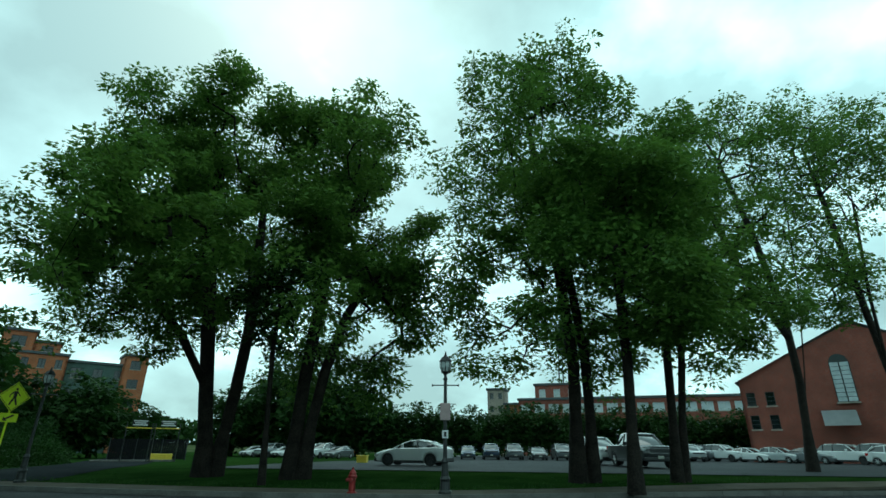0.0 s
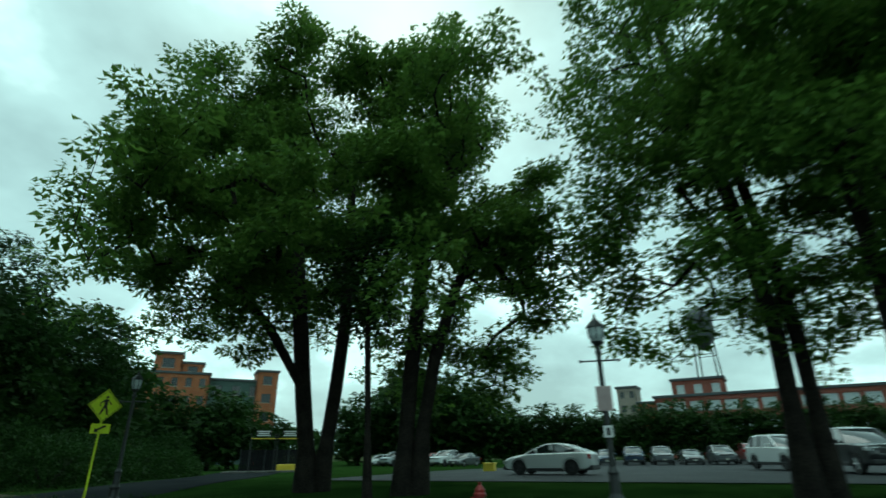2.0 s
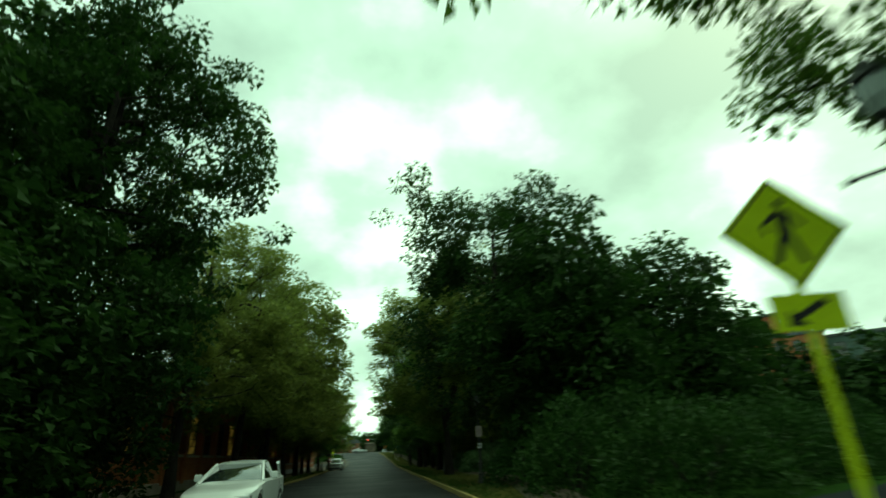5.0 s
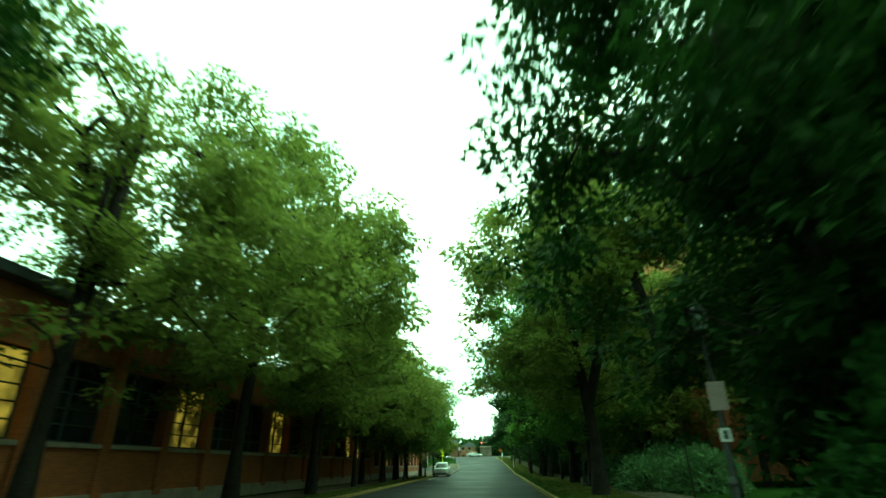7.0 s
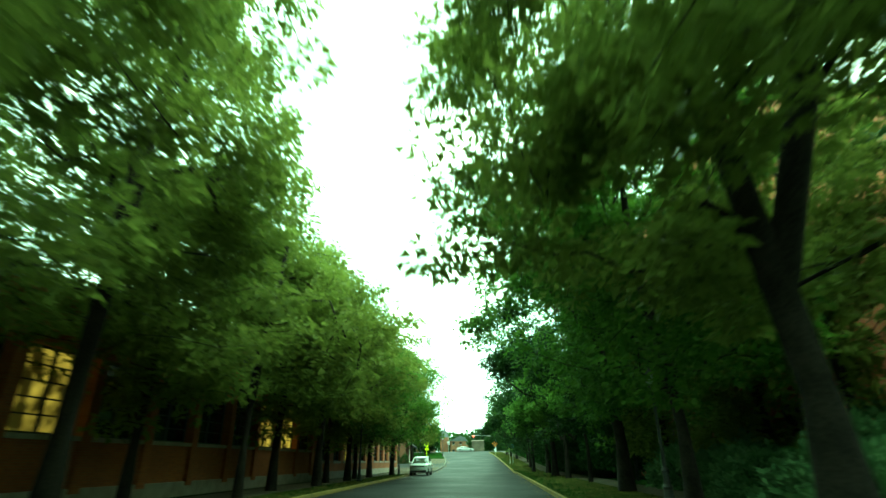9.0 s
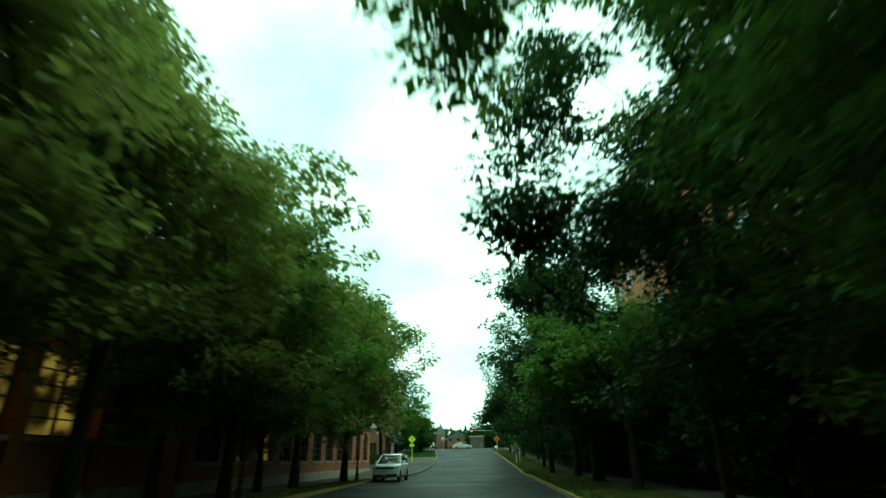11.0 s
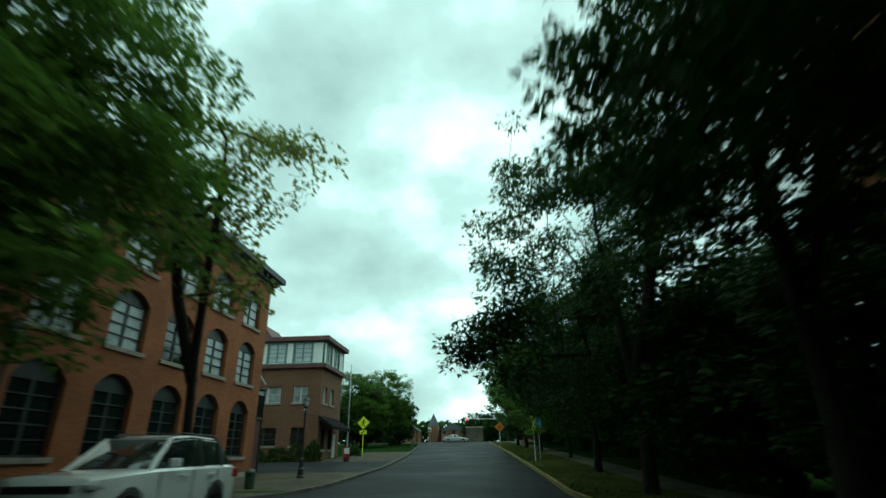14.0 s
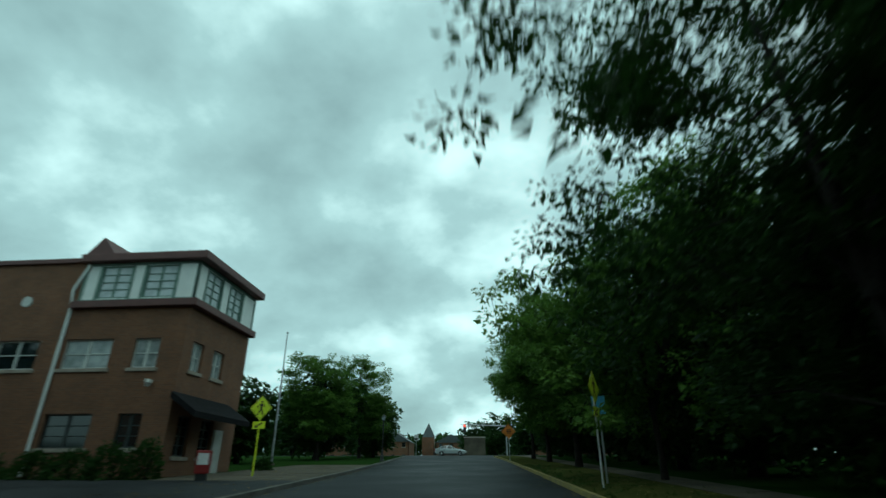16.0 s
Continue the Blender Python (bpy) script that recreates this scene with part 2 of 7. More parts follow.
RED_PAINT = surface("red_hydrant_paint", (0.16, 0.010, 0.010), (0.27, 0.020, 0.018), 8.0, 0.4)
YELLOW_PAINT = surface("yellow_paint", (0.55, 0.40, 0.03), (0.72, 0.55, 0.05), 4.0, 0.5)
GREEN_PAINT = surface("dark_green_paint", (0.018, 0.045, 0.028), (0.035, 0.075, 0.045), 4.0, 0.5)
TYRE = surface("tyre_rubber", (0.012, 0.012, 0.012), (0.03, 0.03, 0.03), 20.0, 0.85, 0.2)
RIM = surface("alloy", (0.35, 0.36, 0.37), (0.5, 0.51, 0.52), 10.0, 0.3, metal=0.8)
TRIM = surface("black_plastic", (0.012, 0.013, 0.014), (0.03, 0.03, 0.032), 12.0, 0.55)
HEADLIGHT = plain("headlight_glass", (0.6, 0.63, 0.65), 0.08, 0.2, coat=1.0)
TAILLIGHT = plain("tail_light", (0.35, 0.01, 0.01), 0.15, coat=1.0)
PLATE = plain("number_plate", (0.38, 0.38, 0.33), 0.5)
RIM_DARK = surface("dark_alloy", (0.02, 0.02, 0.022), (0.06, 0.06, 0.065), 10.0, 0.4, metal=0.6)
GLASS = plain("dark_glazing", (0.010, 0.016, 0.018), 0.07, 0.0, coat=0.3)
GLASS_PALE = surface("glazing_with_blinds", (0.16, 0.19, 0.19), (0.36, 0.40, 0.40), 0.8, 0.12, 0.0, 3.0)
# clear panes with the reflected overcast sky put into the base colour
GLASS_SKY_PALE = surface("sky_pale_glazing", (0.42, 0.48, 0.50), (0.58, 0.64, 0.66), 1.0, 0.25, 0.0, 3.0)
CAR_GLASS = plain("car_glass", (0.012, 0.017, 0.018), 0.04, 0.0, coat=1.0)
LAMP_GLASS = plain("lantern_glass", (0.45, 0.50, 0.50), 0.25)
LIT = plain("lit_room", (0.5, 0.32, 0.09), 0.6)
RED_LIGHT = plain("red_signal", (1.0, 0.06, 0.03), 0.4, emit=4.0)


def glow_patchy(m, colour, strength):
    """A lit room behind glass: lamps here and there, so the glow is uneven."""
    n, l = m.node_tree.nodes, m.node_tree.links
    b_ = n["Principled BSDF"]
    tc = n.new("ShaderNodeTexCoord")
    ob = n.new("ShaderNodeObjectInfo")
    mv = n.new("ShaderNodeVectorMath")
    l.new(tc.outputs["Object"], mv.inputs[0])
    l.new(ob.outputs["Random"], mv.inputs[1])
    ns = n.new("ShaderNodeTexNoise")
    ns.inputs["Scale"].default_value = 1.3
    l.new(mv.outputs[0], ns.inputs["Vector"])
    rg = n.new("ShaderNodeMapRange")
    rg.inputs["From Min"].default_value, rg.inputs["From Max"].default_value = 0.42, 0.66
    rg.inputs["To Min"].default_value, rg.inputs["To Max"].default_value = 0.02 * strength, strength
    l.new(ns.outputs["Fac"], rg.inputs["Value"])
    b_.inputs["Emission Color"].default_value = (*colour, 1)
    l.new(rg.outputs[0], b_.inputs["Emission Strength"])


glow_patchy(LIT, (1.0, 0.60, 0.13), 0.13)


def paint(name, c, metal=0.3):
    return plain(name, c, 0.32, metal, coat=1.0)


# ---- geometry helpers ----
def part(name, bm, material, parent=None, label="", smooth=False):
    """Links a bmesh as one mesh object under a thing or a part."""
    me = bpy.data.meshes.new(name)
    bmesh.ops.recalc_face_normals(bm, faces=bm.faces)
    bm.to_mesh(me)
    bm.free()
    me.materials.append(material)
    if smooth:
        for p in me.polygons:
            p.use_smooth = True
    ob = new(name, me)
    ob.parent = parent
    if label:
        ob["label"] = label
    return ob


def thing(name, m, label, category, group="", kind=""):
    """An empty at the base of a thing, that parents its parts."""
    ob = new(name)
    ob.empty_display_size = 0.2
    ob.matrix_world = m
    return tagged(ob, label, category, group, kind)


def box(bm, x0, x1, y0, y1, z0, z1, bevel=0.0):
    vs = [bm.verts.new((x, y, z)) for z in (z0, z1) for x, y in ((x0, y0), (x1, y0), (x1, y1), (x0, y1))]
    fs = [bm.faces.new([vs[i] for i in q]) for q in ((3, 2, 1, 0), (4, 5, 6, 7), (0, 1, 5, 4), (1, 2, 6, 5), (2, 3, 7, 6), (3, 0, 4, 7))]
    if bevel:
        bmesh.ops.bevel(bm, geom=list({e for f in fs for e in f.edges}), offset=bevel, segments=2, affect="EDGES", profile=0.6)
    return vs


def tube(bm, pts, radii, n=10, cap=True):
    """A tube along points, with a radius for each."""
    rings = []
    pts = [Vector(p) for p in pts]
    for i, p in enumerate(pts):
        d = (pts[min(i + 1, len(pts) - 1)] - pts[max(i - 1, 0)]).normalized()
        a = d.orthogonal().normalized() if abs(d.z) < 0.99 else Vector((1, 0, 0))
        if abs(d.z) < 0.99:
            a = d.cross(Vector((0, 0, 1))).normalized()
        b = d.cross(a)
        rings.append([bm.verts.new(p + (a * math.cos(2 * math.pi * k / n) + b * math.sin(2 * math.pi * k / n)) * radii[i]) for k in range(n)])
    for r, s in zip(rings, rings[1:]):
        for k in range(n):
            bm.faces.new((r[k], r[(k + 1) % n], s[(k + 1) % n], s[k]))
    if cap:
        bm.faces.new(rings[0][::-1])
        bm.faces.new(rings[-1])


def lathe(bm, profile, n=16, centre=(0, 0)):
    """Turned form: (radius, z) pairs round a vertical axis."""
    tube(bm, [(centre[0], centre[1], z) for r, z in profile], [max(r, 0.002) for r, z in profile], n)


def slab(bm, pts, y0, y1):
    """A flat outline in x and z, given thickness along y."""
    a = [bm.verts.new((x, y0, z)) for x, z in pts]
    b = [bm.verts.new((x, y1, z)) for x, z in pts]
    bm.faces.new(a)
    bm.faces.new(b[::-1])
    for i in range(len(pts)):
        j = (i + 1) % len(pts)
        bm.faces.new((a[i], b[i], b[j], a[j]))


def raw_mesh(name, verts, faces, material, parent=None, label="", smooth=False, kind=""):
    me = bpy.data.meshes.new(name)
    me.from_pydata(verts, [], faces)
    me.materials.append(material)
    if smooth:
        me.polygons.foreach_set("use_smooth", [True] * len(me.polygons))
    ob = new(name, me)
    ob.parent = parent
    if label:
        ob["label"] = label
    if kind:
        ob["kind"] = kind
    return ob

# ---- the lie of the land: level, then a steady rise to the far crossing ----
def grade(y):
    return 0.044 * (min(max(y, 112.0), 202.0) - 112.0)


def along(points, y):
    """A line in plan given as (x, y) corners with rising y: its x at y."""
    ys = [p[1] for p in points]
    return float(np.interp(y, ys, [p[0] for p in points]))


KERB_R = [(36, -80), (21, -45), (13.5, -27), (9, -15), (7.2, -9), (4.8, -3.5), (3.3, 0), (2.75, 4), (2.7, 9), (3.2, 16), (3.6, 30), (3.8, 55), (4.1, 80), (4.4, 105), (4.2, 118), (3.8, 132), (3.4, 145), (2.7, 165), (1.4, 190)]
KERB_L = [(22, -80), (6, -45), (-2, -27), (-4.6, -14), (-5.0, 0), (-5.0, 20), (-5.2, 40), (-5.6, 62), (-6.2, 85), (-6.7, 100), (-6.75, 109), (-5.3, 115), (-5.1, 126), (-5.9, 140), (-7.8, 160), (-11, 190)]


def strip(name, left, right, y0, y1, lift, material, label, category, step=2.0, cols=3, thick=0.0):
    """A sheet between two lines in plan, laid on the grade; lift may be a function of x and y."""
    n = max(2, int((y1 - y0) / step) + 1)
    vs, fs = [], []
    for i in range(n):
        y = y0 + (y1 - y0) * i / (n - 1)
        a, b = left(y), right(y)
        for j in range(cols):
            x = a + (b - a) * j / (cols - 1)
            vs.append((x, y, grade(y) + (lift(x, y) if callable(lift) else lift)))
    for i in range(n - 1):
        for j in range(cols - 1):
            k = i * cols + j
            fs.append((k, k + 1, k + 1 + cols, k + cols))
    ob = raw_mesh(name, vs, fs, material)
    if thick:
        md = ob.modifiers.new("thickness", "SOLIDIFY")
        md.thickness, md.offset = thick, -1.0
    return tagged(ob, label, category, kind="structure")


def kr(y):
    return along(KERB_R, y)


def kl(y):
    return along(KERB_L, y)


def smooth01(a, b, v):
    u = min(max((v - a) / (b - a), 0.0), 1.0)
    return u * u * (3 - 2 * u)


def park(x, y):
    """Height of the lawn above the road: a low bank that climbs to the car park."""
    return 0.12 + 0.25 * smooth01(4.5, 13.0, x) * (1 - smooth01(24.0, 46.0, x) * 0.75) * (1 - smooth01(16.0, 34.0, y))


# the wide ground
xs = [-900, -400, -200, -100, -50, -20, 0, 20, 50, 100, 200, 400, 900]
ys = [-900, -300, -120, -60, 0, 60, 112, 130, 150, 170, 190, 202, 260, 400, 900]
tagged(raw_mesh("ground", [(x, y, grade(y) - 0.12) for y in ys for x in xs],
       [(j * 13 + i, j * 13 + i + 1, j * 13 + i + 14, j * 13 + i + 13) for j in range(14) for i in range(12)], EARTH),
       "wide level ground rising gently to the north", "ground", kind="structure")
strip("road", kl, kr, -80, 190, 0.0, ASPHALT, "wet dark asphalt two-lane street", "road", cols=5)
strip("side_street", lambda y: -70.0, lambda y: kl(y) + 0.4, -9.5, 3.5, -0.006, ASPHALT, "wet asphalt side street at the junction", "road", cols=6)
strip("cross_street", lambda y: -120.0, lambda y: 120.0, 189.4, 201, 0.004, ASPHALT, "wet asphalt cross street on the rise", "road", cols=8)
strip("lawn_right", lambda y: kr(y) + 0.14, lambda y: 140.0, -80, 189.4, park, GRASS, "mown green lawn beside the street", "lawn", cols=60)
strip("lawn_left", lambda y: -140.0, lambda y: kl(y) - 0.14, 4.0, 189.4, 0.12, GRASS, "grass behind the pavement", "lawn", cols=8)
strip("lawn_corner", lambda y: -140.0, lambda y: kl(y) - 0.14, -80, -10.0, 0.12, GRASS, "grass on the street corner", "lawn", cols=8)
strip("verge_right", lambda y: kr(y) + 0.14, lambda y: kr(y) + 3.4, 20, 189, 0.128, VERGE, "leaf-strewn grass verge under the trees", "verge", cols=4)
strip("verge_left", lambda y: kl(y) - 2.0, lambda y: kl(y) - 0.14, 6, 103, 0.128, VERGE, "leaf-strewn grass verge under the trees", "verge", cols=3)


def walk_in(y):
    return kr(y) + 0.14 + 3.2 * smooth01(17, 44, y)


PAVEMENTS = (
    ("pavement_right", walk_in, lambda y: walk_in(y) + 1.65, -60, 189, lambda x, y: max(park(x, y), 0.128) + 0.006, "damp concrete pavement beside the lawn", 1),
    ("pavement_left", lambda y: max(kl(y) - 4.6, -10.9), lambda y: kl(y) - 2.0, 6, 103, lambda x, y: 0.136, "damp concrete pavement under the trees", 1),
    ("pavement_wide", lambda y: -11.15 - 0.8 * smooth01(118, 126, y), lambda y: kl(y) - 0.14, 103, 150, lambda x, y: 0.137, "wide damp concrete pavement before the brick buildings", 3))
for name, left, right, y0, y1, lift, label, cols in PAVEMENTS:
    bed = strip(name, left, right, y0, y1, lambda x, y, lift=lift: lift(x, y) - 0.012, EARTH, label, "pavement")
    rnd = random.Random(name)
    y = y0
    while y < y1 - 0.1:
        e = min(y + 1.52, y1)
        for c in range(cols):
            f0, f1 = c / cols, (c + 1) / cols
            q = []
            for py in (y + 0.008, e - 0.008):
                w = right(py) - left(py)
                q += [(left(py) + w * f0 + 0.008, py), (left(py) + w * f1 - 0.008, py)]
            d = rnd.uniform(-0.004, 0.004)
            top = [(px, py, grade(py) + lift(px, py) + d) for px, py in q]
            raw_mesh("slab", top + [(px, py, z - 0.08) for px, py, z in top], [(0, 1, 3, 2), (0, 4, 5, 1), (1, 5, 7, 3), (3, 7, 6, 2), (2, 6, 4, 0)], CONCRETE, bed)
        y = e
strip("driveway_left", lambda y: -40.0, lambda y: kl(y) - 0.2, 121.5, 132.5, 0.146, ASPHALT, "asphalt driveway between two brick buildings", "driveway")


def kerb(name, line, side, y0, y1, material, label, step=2.0):
    """A kerb in stones laid end to end, with a real step of 13 cm."""
    holder = tagged(new(name), label, "kerb", kind="structure")
    y = y0
    rnd = random.Random(name)
    while y < y1 - 0.2:
        e = min(y + step, y1)
        a0, a1 = line(y), line(e)
        b = bmesh.new()
        w = 0.15 * side
        lift = rnd.uniform(-0.006, 0.006)
        q = [(a0, y + 0.006), (a1, e - 0.006), (a1 + w, e - 0.006), (a0 + w, y + 0.006)]
        lo = [b.verts.new((px, py, grade(py) - 0.1)) for px, py in q]
        hi = [b.verts.new((px + (0.012 * side if k in (0, 1) else 0), py, grade(py) + 0.138 + lift)) for k, (px, py) in enumerate(q)]
        b.faces.new(hi)
        for k in range(4):
            b.faces.new((lo[k], lo[(k + 1) % 4], hi[(k + 1) % 4], hi[k]))
        part("kerb_stone", b, material, holder)
        y = e


# the drive into the car park, curving away behind the hedge
DRIVE = [(4.4, 18.0), (8, 19.5), (13, 21.5), (19, 25.5), (25, 30), (31, 34.5), (40, 41), (60, 55)]


def ribbon(name, line, width, lift, material, label, category):
    vs, fs = [], []
    for i, (x, y) in enumerate(line):
        p, q = line[max(i - 1, 0)], line[min(i + 1, len(line) - 1)]
        d = Vector((q[0] - p[0], q[1] - p[1])).normalized()
        w = width(i) if callable(width) else width
        for s in (-1, 0, 1):
            px, py = x - d.y * s * w / 2, y + d.x * s * w / 2
            vs.append((px, py, park(px, py) + lift))
    for i in range(len(line) - 1):
        for j in range(2):
            k = i * 3 + j
            fs.append((k, k + 1, k + 4, k + 3))
    return tagged(raw_mesh(name, vs, fs, material), label, category, kind="structure")


fine = []
for (x0, y0), (x1, y1) in zip(DRIVE, DRIVE[1:]):
    fine += [(x0 + (x1 - x0) * k / 4, y0 + (y1 - y0) * k / 4) for k in range(4)]
ribbon("driveway_right", fine + [DRIVE[-1]], 5.5, 0.02, DRIVE_ASPHALT, "wet asphalt drive curving past the hedge", "driveway")
# the car park
tagged(raw_mesh("car_park", [(x, y, park(x, 0) + 0.03) for y in (-60, -40, -20, -5, 8, 14) for x in (12.6, 20, 30, 38, 46, 75, 100)],
       [(j * 7 + i, j * 7 + i + 1, j * 7 + i + 8, j * 7 + i + 7) for j in range(5) for i in range(6)], LOT),
       "wet grey asphalt car park", "car park", kind="structure")
kerb("kerb_right", kr, 1, -60, 20, KERB_STONE, "pale stone kerb along the park")
kerb("kerb_right_painted", kr, 1, 20, 188, KERB_YELLOW, "worn yellow-painted kerb")
kerb("kerb_left", kl, -1, 6, 104, KERB_YELLOW, "worn yellow-painted kerb")
kerb("kerb_left_far", kl, -1, 104, 188, KERB_STONE, "pale concrete kerb")

# ---- trees ----
def tree_parts(seed, stems, lobes, clumps, per_clump, leaf=0.26, spread=0.62, gap=-0.06, trunk_r=0.26, inner=0.45, twig=0.012):
    """Grows a tree: stems, limbs that reach for clump centres inside the crown's lobes, and leaves round the twigs.
    Returns vertices and faces of the wood and of the leaves."""
    rng = np.random.default_rng(seed)
    # clump centres, denser towards the outside, thinned by noise so that gaps open
    vol = np.array([max(l[3] * l[4] * l[5], 4.0) for l in lobes])
    pts = []
    while len(pts) < clumps:
        l = lobes[rng.choice(len(lobes), p=vol / vol.sum())]
        d = rng.normal(size=3)
        d /= np.linalg.norm(d)
        r = rng.uniform(inner ** 2.2, 1.0) ** (1 / 2.2)
        p = np.array(l[:3]) + d * r * np.array(l[3:6]) * rng.uniform(0.82, 1.16)
        if noise.noise(Vector(p * 0.42) + Vector((seed * 7.3, 0, 0))) > gap - 0.25 * rng.random():
            pts.append(p)
    pts = np.array(pts)
    nodes, parent = [], []
    for st in stems:
        first = True
        for p in st:
            nodes.append(np.array(p, float))
            parent.append(-1 if first else len(nodes) - 2)
            first = False
    stem_count = len(nodes)
    low = min(min(l[2] - l[5] for l in lobes), stems[0][-1][2]) * 0.55
    top = np.array([s[-1] for s in stems]).mean(0)
    order = np.argsort(np.linalg.norm((pts - top) * (1, 1, 0.7), axis=1))
    for k in order:
        p = pts[k]
        arr = np.array(nodes)
        v = p - arr
        d = np.linalg.norm(v, axis=1)
        cost = d + 0.9 * np.maximum(0, arr[:, 2] - p[2] + 0.25 * d) + np.where(arr[:, 2] < low, 50, 0)
        a = int(np.argmin(cost))
        steps = max(1, min(4, int(d[a] / 0.9)))
        prev = a
        for s in range(1, steps + 1):
            f = s / steps
            q = arr[a] + v[a] * f + np.array((0, 0, 0.10 * d[a] * math.sin(math.pi * f))) + rng.normal(size=3) * 0.06 * d[a] * (s < steps)
            nodes.append(q)
            parent.append(prev)
            prev = len(nodes) - 1
    nodes, parent = np.array(nodes), np.array(parent)
    load = np.zeros(len(nodes))
    for i in range(len(nodes) - 1, -1, -1):
        load[i] += 0.4
        if parent[i] >= 0:
            load[parent[i]] += load[i]
    rad = twig * load ** 0.52
    base = rad[[i for i in range(stem_count) if parent[i] < 0]].max()
    rad = np.where(np.arange(len(nodes)) < stem_count, rad * trunk_r / base, np.minimum(rad * max(1.0, 0.6 * trunk_r / base), trunk_r * 0.55))
    # a second stem from the ground is nearly as stout as the first
    k = 0
    for st in stems:
        if k and st[0][2] < 0.3 and rad[k] < 0.85 * trunk_r:
            rad[k:k + len(st)] *= 0.85 * trunk_r / rad[k]
        k += len(st)
    wv, wf = [], []
    for i in range(len(nodes)):
        j = parent[i]
        if j < 0:
            continue
        a, b = nodes[j], nodes[i]
        d = b - a
        ln = np.linalg.norm(d)
        if ln < 1e-4:
            continue
        d /= ln
        u = np.cross(d, (0.31, 0.95, 0.05) if abs(d[2]) > 0.9 else (0, 0, 1.0))
        u /= np.linalg.norm(u)
        w = np.cross(d, u)
        stem = i < stem_count
        n = 10 if stem else (5 if rad[i] > 0.03 else 3)
        ra = rad[j] if stem else min(rad[j], rad[i] * 1.35)
        if stem and parent[j] < 0 and a[2] < 0.3:
            ra *= 1.7
        k0 = len(wv)
        for c, r in ((a, ra), (b + d * rad[i] * 0.3, rad[i])):
            for q in range(n):
                t = 2 * math.pi * q / n
                wv.append(tuple(c + (u * math.cos(t) + w * math.sin(t)) * r * (1 + (0.09 * math.sin(3 * t + seed) if stem else 0))))
        for q in range(n):
            wf.append((k0 + q, k0 + (q + 1) % n, k0 + n + (q + 1) % n, k0 + n + q))
    # leaves
    m = clumps * per_clump
    at = np.repeat(pts, per_clump, 0)
    off = rng.normal(size=(m, 3))
    off *= (rng.uniform(0.1, 1.0, size=(m, 1)) ** 0.45 / np.linalg.norm(off, axis=1)[:, None]) * np.array((1, 1, 0.6)) * spread
    pos = at + off
    side = off + rng.normal(size=(m, 3)) * 0.35 * spread
    side[:, 2] = side[:, 2] * 0.4 - 0.16 * spread
    side /= np.linalg.norm(side, axis=1)[:, None]
    up = rng.normal(size=(m, 3)) * 0.5 + np.array((0, 0, 1.0))
    wid = np.cross(side, up)
    wid /= np.linalg.norm(wid, axis=1)[:, None]
    ln = leaf * rng.uniform(0.6, 1.25, size=(m, 1))
    ww = ln * rng.uniform(0.28, 0.46, size=(m, 1))
    nor = np.cross(wid, side)
    v = np.stack([pos - wid * ww * 0.25, pos + side * ln * 0.5 + wid * ww + nor * ww * 0.3, pos + side * ln - wid * ww * 0.4 - nor * ln * 0.12], 1).reshape(-1, 3)
    f = np.arange(m * 3).reshape(m, 3)
    return wv, wf, v, f


def quad_mesh(name, v, f, material, parent, label=""):
    me = bpy.data.meshes.new(name)
    me.vertices.add(len(v))
    me.vertices.foreach_set("co", np.asarray(v, np.float32).ravel())
    me.loops.add(f.size)
    me.loops.foreach_set("vertex_index", f.astype(np.int32).ravel())
    me.polygons.add(len(f))
    me.polygons.foreach_set("loop_start", np.arange(0, f.size, f.shape[1], dtype=np.int32))
    me.update(calc_edges=True)
    me.materials.append(material)
    ob = new(name, me)
    ob.parent = parent
    if label:
        ob["label"] = label
    return ob


def tree(x, y, z, label, leaf_material, group="", category="tree", name="tree", **k):
    t = thing(name, pose(x, y, z), label, category, group)
    wv, wf, lv, lf = tree_parts(**k)
    raw_mesh("trunk", wv, wf, BARK, t, smooth=True)
    quad_mesh("crown", lv, lf, leaf_material, t)
    return t


def at_grade(x, y, turn=0.0, size=1.0, tall=1.0, lift=0.1):
    return pose(x, y, grade(y) + lift, 0, 0, turn) @ Matrix.Diagonal((size, size, size * tall, 1))


def balls(lobes):
    """Rounded boughs of a crown, given as offset, height and reach."""
    return [(x, y, z, r, r, 0.9 * r) for x, y, z, r in lobes]


